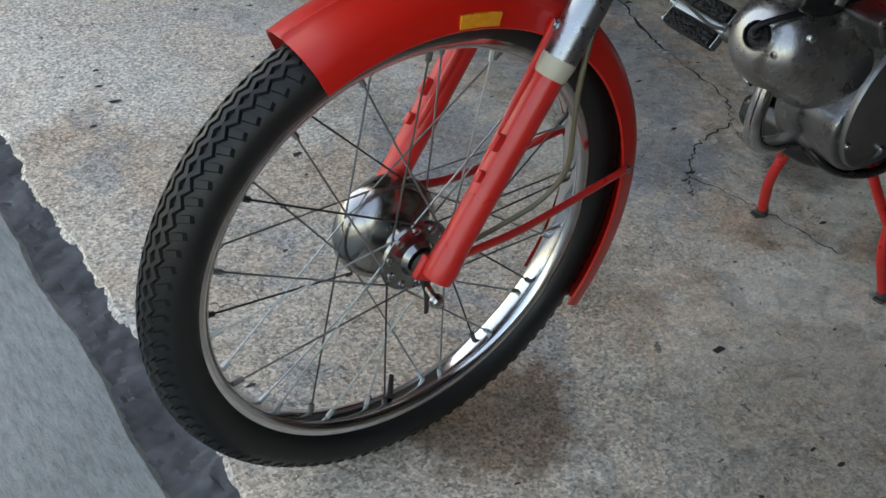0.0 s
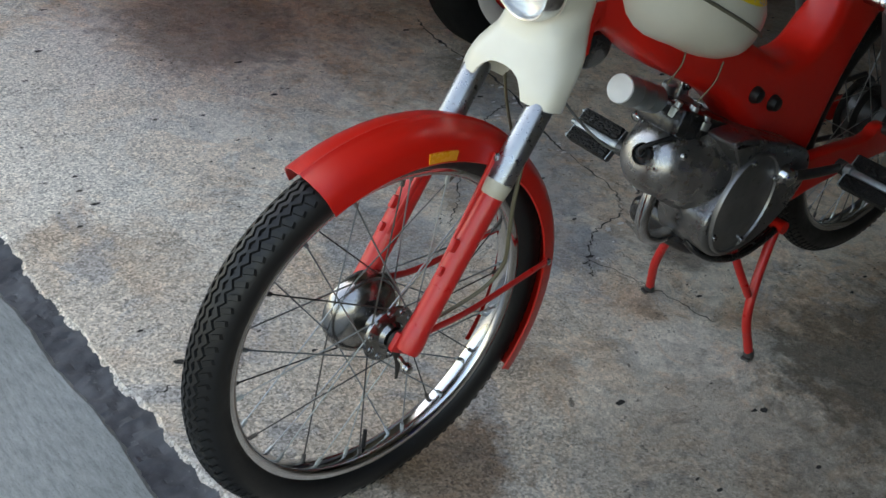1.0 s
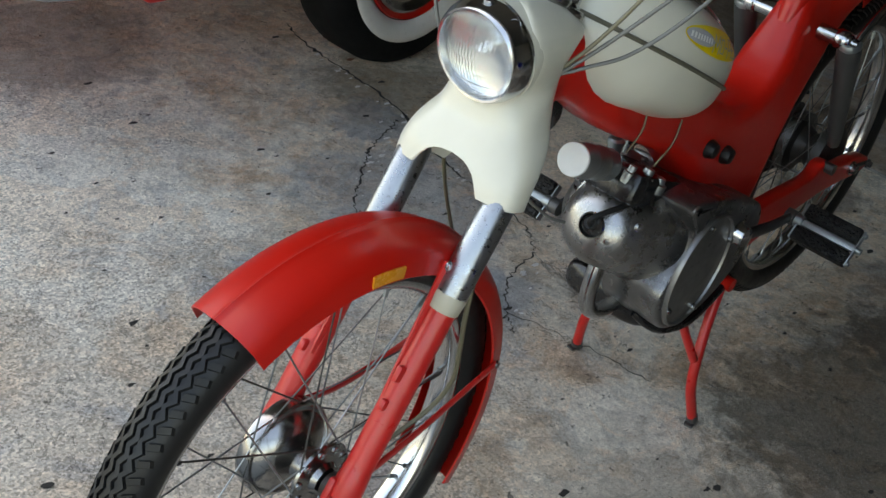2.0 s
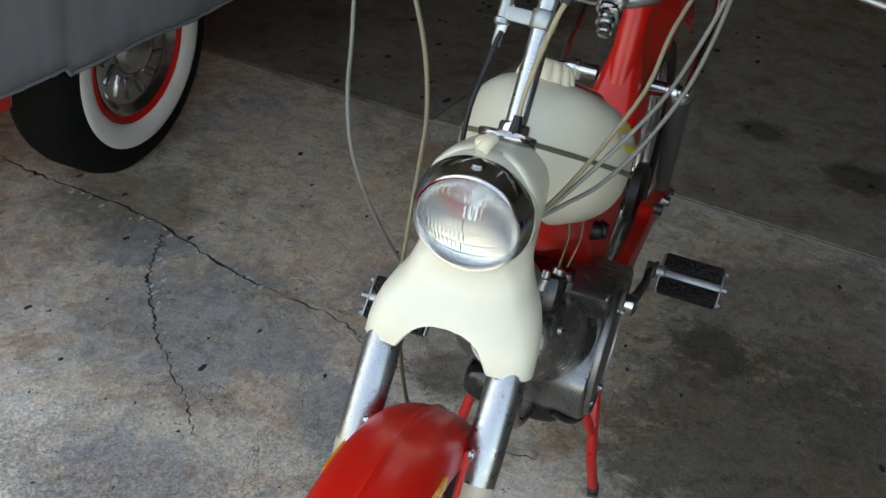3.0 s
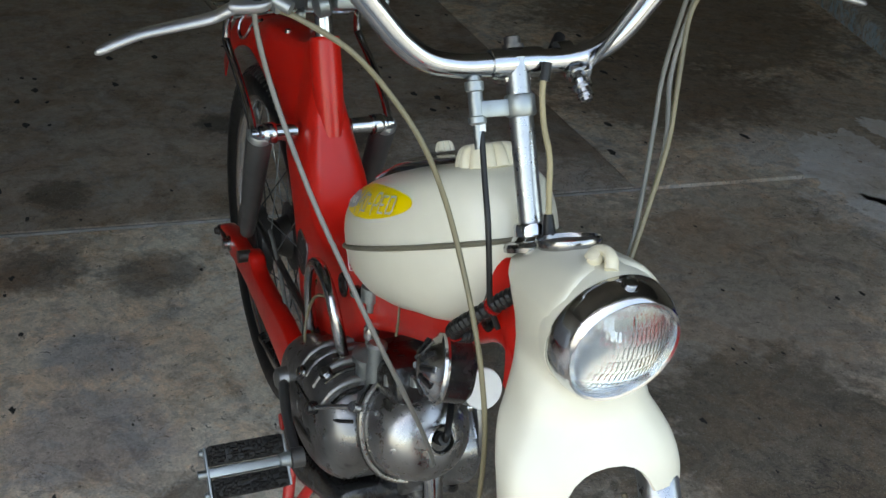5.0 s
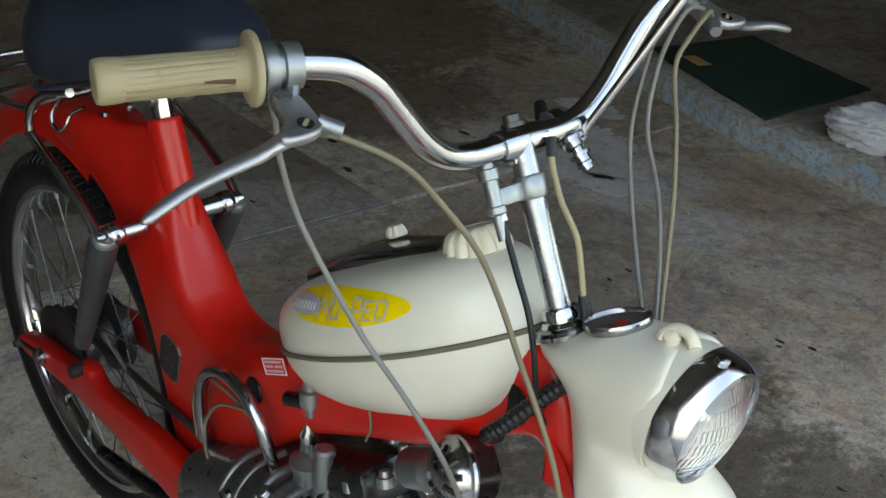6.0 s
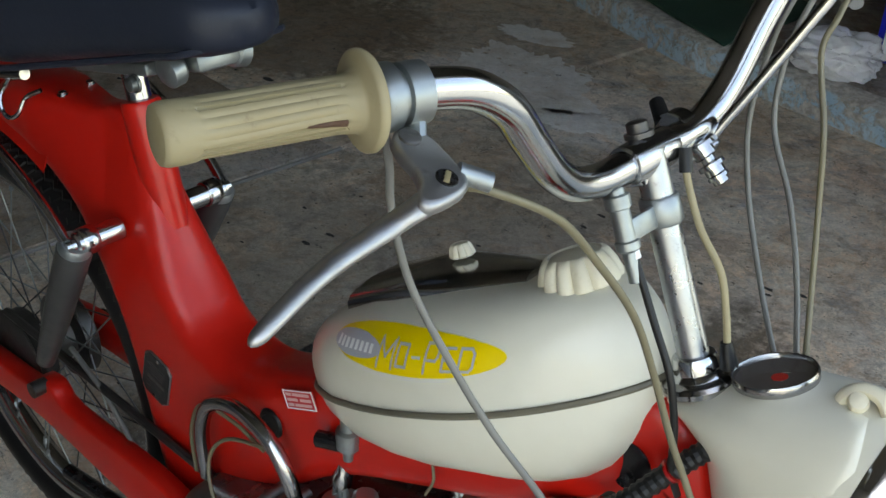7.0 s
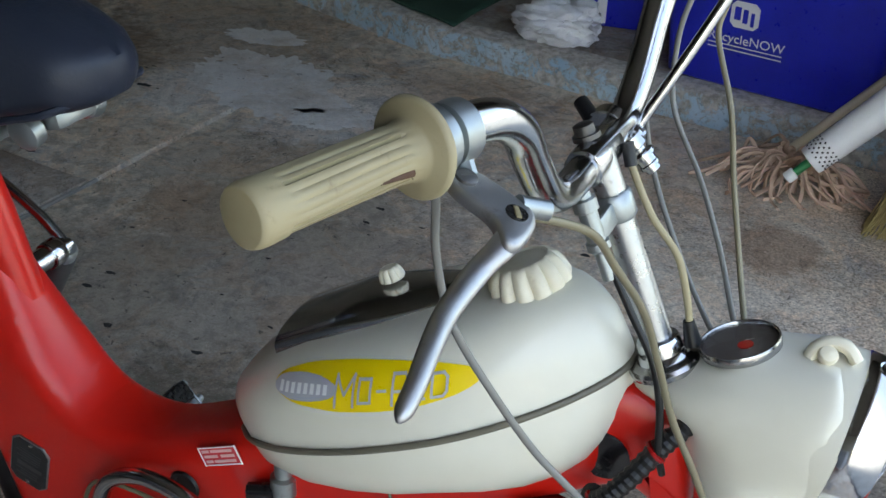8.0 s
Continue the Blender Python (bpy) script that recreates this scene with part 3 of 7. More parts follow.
tagged(part("floor_step_side", askew(slab(-4.9, -0.003, 1.864, 5.2, 0.0, -0.1)), FLOOR, sharp=20), "worn concrete floor slab beside the step", "floor", kind="structure")
tagged(part("floor_joint", askew(block((0.0075, 1.90, 0.04), pose(-0.0035, 0.93, -0.0190), 0.0)), JOINT, sharp=60), "pale mortar joint between floor slabs", "floor", kind="structure")
tagged(part("threshold_gap", slab(0.88, 1.12, -3.4, 3.8, -0.012, -0.12, 0.0, 0.0, 60), RUBBLE, sharp=20),
       "dark crumbling joint at the garage threshold", "floor", kind="structure")

apron = bmesh.new()
rows = []
for i in range(601):
    y = -3.55 + 7.89 * i / 600
    e = 1.052 + ragged(1.0, y + 4, 5, 0.010)
    rows.append([apron.verts.new(v) for v in ((e, y, -0.1), (e, y, -0.008), (e + 0.01, y, 0.0), (1.5, y, 0.0), (2.8, y, 0.0))])
for p, q in zip(rows, rows[1:]):
    for k in range(4):
        apron.faces.new((p[k], p[k + 1], q[k + 1], q[k]))
tagged(part("pavement", apron, APRON, sharp=20), "smooth grey trowelled concrete driveway", "pavement", kind="structure")
far = bmesh.new()
for x0, x1, y0, y1 in ((2.79, 1500, -1500, 1500), (-1500, 2.79, 4.34, 1500), (-1500, 2.79, -1500, -3.55), (-1500, -6.15, -3.55, 4.34)):
    far.faces.new([far.verts.new(v) for v in ((x0, y0, -0.005), (x1, y0, -0.005), (x1, y1, -0.005), (x0, y1, -0.005))])
tagged(part("ground", far, APRON), "plain grey ground outside the garage", "ground", kind="structure")

# crust of old filler in the threshold gap
rnd = random.Random(3)
crust = bmesh.new()
prev = None
for i in range(1201):
    y = -3.3 + 6.0 * i / 1200
    row = []
    for k in range(13):
        u = k / 12
        x = 0.970 + 0.092 * u + 0.010 * noise.noise(Vector((y * 9, u * 2, 5)))
        p = Vector((x * 45, y * 45, 0))
        z = -0.006 + 0.006 * noise.noise(p) + 0.004 * noise.noise(p * 2.7) + 0.005 * noise.noise(p * 0.3)
        row.append(crust.verts.new((x, y, min(z, -0.0015))))
    if prev:
        for k in range(12):
            crust.faces.new((prev[k], prev[k + 1], row[k + 1], row[k]))
    prev = row
tagged(part("joint_crust", crust, RUBBLE, sharp=30), "dark crumbling filler in the threshold joint", "rubble", kind="stuff")

# cracks: jagged grooves of dark dirt across the slab
def crack(points, width, seed):
    rnd = random.Random(seed)
    path = smooth_path([(x, y, 0) for x, y in points], 14)
    bm = bmesh.new()
    prev = None
    for i, q in enumerate(path):
        d = (path[min(i + 1, len(path) - 1)] - path[max(i - 1, 0)]).normalized()
        s = Vector((-d.y, d.x, 0))
        q = q + s * rnd.uniform(-0.005, 0.005)
        w = width * (0.25 + 0.75 * abs(noise.noise(Vector((i * 0.21, seed, 0))) * 1.7 + 0.25)) * (0.25 if i in (0, len(path) - 1) else 1)
        a, b = bm.verts.new((*(q + s * w * rnd.uniform(0.3, 0.7)).xy, 0.0012)), bm.verts.new((*(q - s * w * rnd.uniform(0.3, 0.7)).xy, 0.0012))
        if prev:
            bm.faces.new((prev[0], prev[1], b, a))
        prev = (a, b)
    return bm


def flake(x, y, size, seed):
    """A shallow irregular hole or dark fleck in the floor."""
    rnd = random.Random(seed)
    bm = bmesh.new()
    n = rnd.randint(7, 11)
    spin = rnd.uniform(0, 6.28)
    ring = []
    for k in range(n):
        a = spin + 2 * math.pi * k / n
        r = size * rnd.uniform(0.45, 1.0)
        ring.append(bm.verts.new((x + r * math.cos(a) * 1.4, y + r * math.sin(a) * 0.7, 0.0016)))
    bm.faces.new(ring)
    return bm


for k, (w, pts) in enumerate((
        (0.011, ((-0.49, -1.48), (-0.445, -1.345), (-0.432, -1.17), (-0.40, -0.963), (-0.315, -0.75), (-0.29, -0.645))),
        (0.009, ((-0.36, -0.925), (-0.326, -0.91), (-0.21, -0.86), (-0.122, -0.80), (-0.04, -0.735))),
        (0.005, ((-0.04, -0.735), (0.05, -0.645), (0.12, -0.57), (0.188, -0.514))),
        (0.005, ((-0.29, -0.645), (-0.26, -0.455), (-0.20, -0.37))),
        (0.006, ((-0.20, -0.37), (-0.08, -0.34), (0.011, -0.269), (0.05, -0.22))),
        (0.004, ((0.011, -0.269), (-0.03, -0.13), (-0.05, 0.02))),
        (0.003, ((0.98, -0.33), (0.90, -0.34), (0.84, -0.31))))):
    part("crack", crack(pts, w, 11 + k), CRACK, floor, sharp=60)
rnd = random.Random(5)
flecks = bmesh.new()
for k in range(260):
    x, y = rnd.uniform(-1.08, 0.95), rnd.uniform(-2.2, 1.55)
    join(flecks, flake(x, y, rnd.choice((0.003, 0.004, 0.005, 0.007, 0.011)), k))
for x, y, r in ((0.118, -0.829, 0.008), (0.085, 0.24, 0.011), (-0.837, -0.433, 0.009), (-0.06, 1.406, 0.013), (-0.05, 1.385, 0.008), (0.0, -0.275, 0.010), (0.03, -0.262, 0.006)):
    join(flecks, flake(x, y, r, int(1000 * r + 100 * x)))
tagged(part("dirt_flecks", flecks, CRACK, sharp=60), "small dark pits and dirt flecks on the concrete", "dirt", kind="stuff")
spots = bmesh.new()
for k in range(140):
    x, y = rnd.uniform(-2.9, -1.32), rnd.uniform(-1.2, 1.9)
    join(spots, flake(x, y, rnd.choice((0.006, 0.008, 0.012, 0.02)), 900 + k))
for v in spots.verts:
    v.co.z = 0.0026
tagged(part("oil_spots", spots, CRACK, sharp=60), "dark oil spots on the rear slab", "oil spots", kind="stuff")
# flaked plates of the worn surface
plates = bmesh.new()
rnd = random.Random(14)
for k in range(150):
    x, y = rnd.gauss(-0.95, 0.26), rnd.gauss(1.92, 0.17)
    if not (-1.9 < x < 0.0 and y < kerb_y(x) - 0.05) or abs(x + 1.257 - SLANT * y) < 0.03:
        continue
    n, size, spin = rnd.randint(7, 11), rnd.choice((0.003, 0.004, 0.006, 0.009, 0.014)), rnd.uniform(0, 6.28)
    ring = [(size * r * math.cos(spin + 6.283 * q / n) * 1.5, size * r * math.sin(spin + 6.283 * q / n) * 0.8) for q, r in enumerate(rnd.uniform(0.55, 1.0) for _ in range(n))]
    top = [plates.verts.new((x + a * 0.6, y + b * 0.6, 0.0018)) for a, b in ring]
    low = [plates.verts.new((x + a, y + b, 0.0004)) for a, b in ring]
    bridge(plates, low, top)
    plates.faces.new(top)
tagged(part("concrete_flakes", plates, FLOOR, sharp=20), "thin loose flakes of worn concrete", "concrete flakes", kind="stuff")
def skim(x, y, rx, ry, seed, turn):
    """A thin flaked skin of old cement with a broken edge."""
    bm = bmesh.new()
    n, rings = 150, 9
    rows = []
    for f in range(rings + 1):
        row = []
        for k in range(n):
            w = 2 * math.pi * k / n
            edge = 1 + 0.30 * noise.noise(Vector((math.cos(w) * 1.6, math.sin(w) * 1.6, seed))) + 0.20 * noise.noise(Vector((math.cos(w) * 6, math.sin(w) * 6, seed))) + 0.10 * noise.noise(Vector((math.cos(w) * 22, math.sin(w) * 22, seed)))
            q = (0.02 + 0.98 * f / rings) * edge
            a, b = rx * q * math.cos(w), ry * q * math.sin(w)
            row.append(bm.verts.new((x + a * math.cos(turn) - b * math.sin(turn), y + a * math.sin(turn) + b * math.cos(turn), 0.0016 if f < rings else 0.0003)))
        if rows:
            bridge(bm, rows[-1], row)
        rows.append(row)
    bm.faces.new(rows[0])
    return bm


for sx, sy, srx, sry, seed, turn in ((-1.13, 1.93, 0.27, 0.17, 2.3, -0.5), (-0.86, 1.80, 0.11, 0.075, 7.1, 0.3), (-1.36, 2.24, 0.13, 0.07, 4.4, 0.2)):
    tagged(part("cement_skin", skim(sx, sy, srx, sry, seed, turn), SKIN, sharp=20), "thin pale flaked cement skin on the floor", "concrete flakes", kind="stuff")
rnd = random.Random(21)
chips = bmesh.new()
for (xa, ya), (xb, yb), amount in (((-0.445, -1.345), (-0.40, -0.963), 18), ((-0.40, -0.963), (-0.29, -0.645), 16), ((-0.36, -0.925), (-0.04, -0.735), 22), ((-0.20, -0.37), (0.05, -0.22), 10)):
    for k in range(amount):
        f = rnd.random()
        x, y = xa + (xb - xa) * f + rnd.gauss(0.010, 0.012), ya + (yb - ya) * f + rnd.gauss(0.004, 0.012)
        join(chips, flake(x, y, rnd.choice((0.003, 0.004, 0.006, 0.009)), 300 + k))
for v in chips.verts:
    v.co.z = 0.0009
tagged(part("crack_chips", chips, SKIN, sharp=60), "pale chipped edges along the floor cracks", "concrete flakes", kind="stuff")
leaf = flake(-0.482, -1.223, 0.014, 77)
for v in leaf.verts:
    v.co.z = 0.004 + 0.15 * abs(v.co.x + 0.482)
tagged(part("dry_leaf", leaf, LEAF), "small curled brown leaf beside the car tyre", "leaf")

# raised step along one wall, with a painted kerb face
step, krows = bmesh.new(), []
for i in range(241):
    x = -5.9 + 6.85 * i / 240
    y = kerb_y(x) + 0.06
    krows.append([step.verts.new(v) for v in ((x, y, -0.09), (x, y, 0.093), (x, max(4.19, y + 0.01), 0.093), (x, max(4.19, y + 0.01), -0.09))])
for p, q in zip(krows, krows[1:]):
    for k in range(4):
        step.faces.new((p[k], p[(k + 1) % 4], q[(k + 1) % 4], q[k]))
step.faces.new(krows[-1])
tagged(part("step", step, STEP, sharp=60), "raised worn concrete step along the wall", "step", kind="structure")
kerb, krows = bmesh.new(), []
for i in range(361):
    x = -5.9 + 6.848 * i / 360
    y = kerb_y(x)
    chip = max(0.0, noise.noise(Vector((x * 5, 2, 0))) - 0.20) * 0.045 + 0.004 * max(0.0, noise.noise(Vector((x * 31, 6, 0))))
    krows.append([kerb.verts.new(v) for v in ((x, y, -0.02), (x, y + chip * 0.3, 0.078 - chip), (x, y + 0.009 + chip, 0.093 - chip * 0.3), (x, y + 0.085, 0.0975), (x, y + 0.085, -0.02))])
for p, q in zip(krows, krows[1:]):
    for k in range(4):
        kerb.faces.new((p[k], p[k + 1], q[k + 1], q[k]))
kerb.faces.new(krows[-1])
tagged(part("kerb", kerb, KERB, sharp=60), "kerb with chipped pale blue paint", "kerb", kind="structure")

WALL = 0.15
def wall(name, size, at, label):
    tagged(part(name, block(size, pose(*at), 0.004), PLASTER, sharp=60), label, "wall", kind="structure")


wall("wall_north", (7.1, WALL, 2.75), (-2.5, 4.265, 1.27), "plain painted garage wall")
wall("wall_south", (7.1, WALL, 2.75), (-2.5, -3.475, 1.27), "plain painted garage wall")
wall("wall_west", (WALL, 7.9, 2.75), (-6.075, 0.4, 1.27), "plain painted back wall of the garage")
# Unseen wall, its width chosen to block light from the moped's left side.
wall("wall_east_left", (WALL, 2.89, 2.3), (1.03, 2.745, 1.05), "unseen door jamb of the garage")
wall("wall_east_right", (WALL, 0.5, 2.3), (1.03, -3.15, 1.05), "unseen door jamb of the garage")
wall("wall_east_top", (WALL, 7.59, 0.44), (1.03, 0.395, 2.42), "lintel above the open garage door")
tagged(part("ceiling", block((7.3, 7.9, 0.1), pose(-2.45, 0.4, 2.70), 0.0), CEILING), "plain boarded garage ceiling", "ceiling", kind="structure")


# ---------------------------------------------------------------- the moped
moped = thing("moped", "old red and cream moped standing on its centre stand", "moped")
AXLE = Vector((0.797, 0, 0.303))
BACK_AXLE = Vector((-0.450, 0, 0.352))
TYRE_R, RIM_R = 0.300, 0.248


def tyre_mesh(c, tread=True):
    bm = bmesh.new()
    prof = []
    mid, r, half = TYRE_R - 0.031, 0.0285, 0.0290
    for k in range(20):
        a = 2 * math.pi * k / 20
        prof.append((mid + r * math.cos(a), half * math.sin(a)))
    lathe(prof, c, (0, 1, 0), 96, bm, closed=True)
    bmesh.ops.remove_doubles(bm, verts=bm.verts, dist=1e-5)
    if not tread:
        return bm

    def on(angle, y, h):
        q = max(1 - (y / half) ** 2, 0.0) ** 0.5
        rr = mid + r * q + h
        return c + Vector((rr * math.cos(angle), y, rr * math.sin(angle)))

    n = 200
    for y0, amp, w, ph in ((0.0045, 0.0022, 0.0033, 0), (-0.0045, 0.0022, 0.0033, 0), (0.0125, 0.0026, 0.0030, 1), (-0.0125, 0.0026, 0.0030, 1)):
        loops = []
        for i in range(n):
            a = 2 * math.pi * i / n
            yy = y0 + amp * (1 if (i + ph) % 2 else -1)
            loops.append([on(a, yy - w, -0.001), on(a, yy - w * 0.75, 0.0034), on(a, yy + w * 0.75, 0.0034), on(a, yy + w, -0.001)])
        vs = [[bm.verts.new(v) for v in l] for l in loops]
        for i in range(n):
            p, q = vs[i], vs[(i + 1) % n]
            for k in range(3):
                bm.faces.new((p[k], p[k + 1], q[k + 1], q[k]))
    m = 100
    for i in range(m):
        for s in (1, -1):
            a = 2 * math.pi * (i + (0.5 if s > 0 else 0)) / m
            d = 2 * math.pi / m
            low = [on(a + d * u, s * y, -0.001) for u, y in ((-0.36, 0.0175), (0.10, 0.0165), (0.40, 0.0245), (-0.02, 0.0262))]
            top = [on(a + d * u, s * y, 0.003) for u, y in ((-0.30, 0.018), (0.08, 0.017), (0.34, 0.0240), (-0.02, 0.0255))]
            lv, tv = [bm.verts.new(v) for v in low], [bm.verts.new(v) for v in top]
            bridge(bm, lv, tv)
            bm.faces.new(tv)
    return bm


def wheel(name, c, steer, drum):
    rim_prof = ((RIM_R, 0.0185), (RIM_R + 0.001, 0.0160), (RIM_R - 0.005, 0.0150), (RIM_R - 0.009, 0.0120), (RIM_R - 0.0115, 0.0080), (RIM_R - 0.0125, 0.0), (RIM_R - 0.0115, -0.0080), (RIM_R - 0.009, -0.0120),
                (RIM_R - 0.005, -0.0150), (RIM_R + 0.001, -0.0160), (RIM_R, -0.0185), (RIM_R - 0.0035, -0.0188), (RIM_R - 0.0075, -0.0178), (RIM_R - 0.0120, -0.0148), (RIM_R - 0.0140, -0.0105), (RIM_R - 0.0150, -0.0060), (RIM_R - 0.0160, 0.0),
                (RIM_R - 0.0150, 0.0060), (RIM_R - 0.0140, 0.0105), (RIM_R - 0.0120, 0.0148), (RIM_R - 0.0075, 0.0178), (RIM_R - 0.0035, 0.0188))
    w = part(name, lathe(rim_prof, c, (0, 1, 0), 110, None, closed=True), RIM_CHROME, moped, "spoked wheel with a chrome rim", steer, 50)
    part("tyre", tyre_mesh(c), RUBBER, w, "black tyre with zigzag tread", steer, 30)
    hub = bmesh.new()
    if drum < 0:
        lathe(((0.012, -0.056), (0.050, -0.054), (0.060, -0.050), (0.063, -0.042), (0.062, -0.030), (0.057, -0.020), (0.046, -0.011), (0.032, -0.006), (0.022, -0.002), (0.019, 0.010), (0.019, 0.021),
               (0.042, 0.022), (0.044, 0.024), (0.042, 0.027), (0.030, 0.028), (0.022, 0.0295), (0.018, 0.036), (0.009, 0.037)), c, (0, 1, 0), 44, hub)
    else:
        lathe(((0.012, -0.05), (0.052, -0.048), (0.060, -0.040), (0.060, -0.022), (0.040, -0.018), (0.030, 0.0), (0.040, 0.018), (0.060, 0.022), (0.060, 0.040), (0.050, 0.046), (0.012, 0.048)), c, (0, 1, 0), 40, hub)
    part("hub", hub, DRUM if drum < 0 else STEEL, w, "polished drum hub", steer)
    if drum < 0:
        ax = bmesh.new()
        lathe(((0.006, -0.085), (0.006, 0.072)), c, (0, 1, 0), 12, ax)
        lathe(((0.013, 0.038), (0.016, 0.040), (0.016, 0.048), (0.011, 0.050)), c, (0, 1, 0), 20, ax)
        bolt(c + Vector((0, 0.050, 0)), (0, 1, 0), 0.0095, 0.010, ax)
        part("axle", ax, STEEL, w, "", steer)
        for k in range(10):
            a = 2 * math.pi * k / 10 + 0.2
            part("flange_hole", lathe(((0.0050, 0.0262), (0.0050, 0.0292), (0.0036, 0.0296), (0.0030, 0.0270)), c + Vector((0.0355 * math.cos(a), 0, 0.0355 * math.sin(a))), (0, 1, 0), 10), CHROME, w, "", steer)
    flange = 0.040 if drum < 0 else 0.052
    for k in range(36):
        s = 1 if k % 2 else -1
        lean = 1 if (k // 2) % 2 else -1
        a_rim = 2 * math.pi * (k + 0.25 * s) / 36
        a_hub = a_rim + lean * radians(62)
        fr = flange if (drum > 0 or s > 0) else 0.056
        fy = 0.026 if s > 0 else (-0.036 if drum < 0 else -0.026)
        p0 = c + Vector((fr * math.cos(a_hub), fy, fr * math.sin(a_hub)))
        p1 = c + Vector(((RIM_R - 0.0155) * math.cos(a_rim), 0.004 * s, (RIM_R - 0.0155) * math.sin(a_rim)))
        bm = tube((p0, p1), 0.00115, 6, curved=False)
        tube((p1 + (p0 - p1) * 0.055, p1 + (p0 - p1) * 0.0), 0.0032, 6, bm=bm, curved=False)
        part("spoke", bm, ZINC if k % 3 else STEEL, w, "", steer)
    return w


front = wheel("front_wheel", AXLE, 2, -1)
part("tyre_valve", tube((AXLE + Vector((0.0, 0.0, -0.228)), AXLE + Vector((0.0, 0, -0.195))), (0.004, 0.003), 8, curved=False), RUBBER, front, "", 2)
wheel("rear_wheel", BACK_AXLE, False, 1)


# front mudguard
def guard(c, a0, a1, crown0, crown1, drop, half, ridge=True, steps=56):
    """A deep rolled mudguard: an arc about c from a0 to a1 degrees, with a raised line along its crown."""
    loops = []
    m = 28
    for i in range(steps + 1):
        u = i / steps
        a = radians(a0 + (a1 - a0) * u)
        crown = crown0 + (crown1 - crown0) * max(0.0, (u - 0.35) / 0.65)
        w = half * (1 - 0.10 * max(0.0, u - 0.7) / 0.3)
        out, inn = [], []
        for k in range(m + 1):
            s = -1 + 2 * k / m
            h = drop * (1 - (1 - abs(s) ** 2.5) ** (1 / 2.5))
            up = 0.0032 * math.exp(-(s / 0.05) ** 2) if ridge else 0.0
            rad = crown - h + up
            for lst, dr, dw in ((out, 0.0, 0.0), (inn, -0.002, -0.0018)):
                rr = rad + dr
                lst.append(c + Vector((rr * math.cos(a), s * (w + dw), rr * math.sin(a))))
        loops.append(out + inn[::-1])
    return loft(loops)


guard_f = part("front_mudguard", guard(AXLE, 61.5, 212.5, 0.3125, 0.3105, 0.040, 0.0500), RED, moped, "deep red mudguard with a ridge", 2, 45)
refl = bmesh.new()
for s in (1, -1):
    pts = []
    for i in range(9):
        a = radians(91.5 + 9.5 * i / 8)
        pts.append([AXLE + Vector((rr * math.cos(a), s * (yy), rr * math.sin(a))) for rr, yy in ((0.2745, 0.0490), (0.2745, 0.0512), (0.288, 0.0508), (0.288, 0.0480))])
    part("reflector_strip", loft(pts), ORANGE, guard_f, "orange reflective strip", 2)
LEG0 = AXLE + FORK * 0.012 + Vector((-0.002, 0, 0))
for s in (1, -1):
    y = 0.0635 * s
    leg = Vector((LEG0.x, y, LEG0.z))
    fl = part("fork_leg", tube((leg, leg + FORK * 0.228), 0.0165, 20, curved=False), RED_WORN, moped, "worn red lower fork tube", 2)
    low = lathe(((0.017, -0.012), (0.019, 0.0), (0.0175, 0.02), (0.0165, 0.03)), leg - FORK * 0.004, FORK, 18)
    block((0.036, 0.010, 0.030), Matrix.Translation(AXLE + Vector((0, 0.052 * s, 0.002))) @ Matrix.Rotation(-FORK_RAKE, 4, "Y"), 0.004, low)
    part("fork_end", low, RED_WORN, fl, "", 2)
    part("fork_collar", lathe(((0.0162, 0.0), (0.0178, 0.002), (0.0186, 0.010), (0.0194, 0.019), (0.0188, 0.022)), leg + FORK * 0.224, FORK, 24), COLLAR, fl, "dirty beige plastic dust collar", 2)
    part("fork_sleeve", lathe(((0.0188, 0.0), (0.0188, 0.122), (0.015, 0.128)), leg + FORK * 0.244, FORK, 28), STEM_PLATE, fl, "chrome upper fork sleeve", 2)
    nut = bolt(AXLE + Vector((0.004, 0.072 * s, -0.026)), (0, s, 0), 0.0065, 0.008)
    tube((AXLE + Vector((0.002, 0.054 * s, -0.022)), AXLE + Vector((0.004, 0.073 * s, -0.026))), 0.004, 8, bm=nut, curved=False)
    part("clamp_screw", nut, OLD_CHROME, fl, "", 2)
    # stays of the mudguard
    a = radians(170.3)
    screw = AXLE + Vector((0.274 * math.cos(a), 0.0505 * s, 0.274 * math.sin(a)))
    stay = bmesh.new()
    tube((leg + FORK * 0.012 + Vector((-0.012, 0.006 * s, 0)), screw + Vector((0.15, 0.008 * s, -0.028)), screw + Vector((0, 0.002 * s, 0))), 0.0062, 8, 6, bm=stay, flat=0.45)
    part("mudguard_stay", stay, RED_WORN, guard_f, "", 2)
    top = AXLE + Vector((-0.124, 0.0500 * s, 0.257))
    br = bmesh.new()
    tube((top + FORK * 0.004, Vector((0.711, 0.0520 * s, 0.482)), Vector((0.748, 0.0545 * s, 0.406))), 0.0066, 10, 5, bm=br, flat=0.6)
    block((0.030, 0.008, 0.020), Matrix.Translation(leg + FORK * 0.150 + Vector((0.012, 0, 0))) @ Matrix.Rotation(-FORK_RAKE, 4, "Y"), 0.003, br)
    block((0.022, 0.008, 0.014), Matrix.Translation(leg + FORK * 0.112 + Vector((0.014, 0, 0))) @ Matrix.Rotation(-FORK_RAKE, 4, "Y"), 0.003, br)
    part("mudguard_bracket", br, RED_WORN, guard_f, "", 2)
    part("screw", bolt(screw + Vector((0, 0.003 * s, 0)), (0, s, 0), 0.0042, 0.004), OLD_CHROME, guard_f, "", 2)
    part("screw", bolt(top + Vector((0, 0.003 * s, 0)), (0, s, 0), 0.0045, 0.004), OLD_CHROME, guard_f, "", 2)
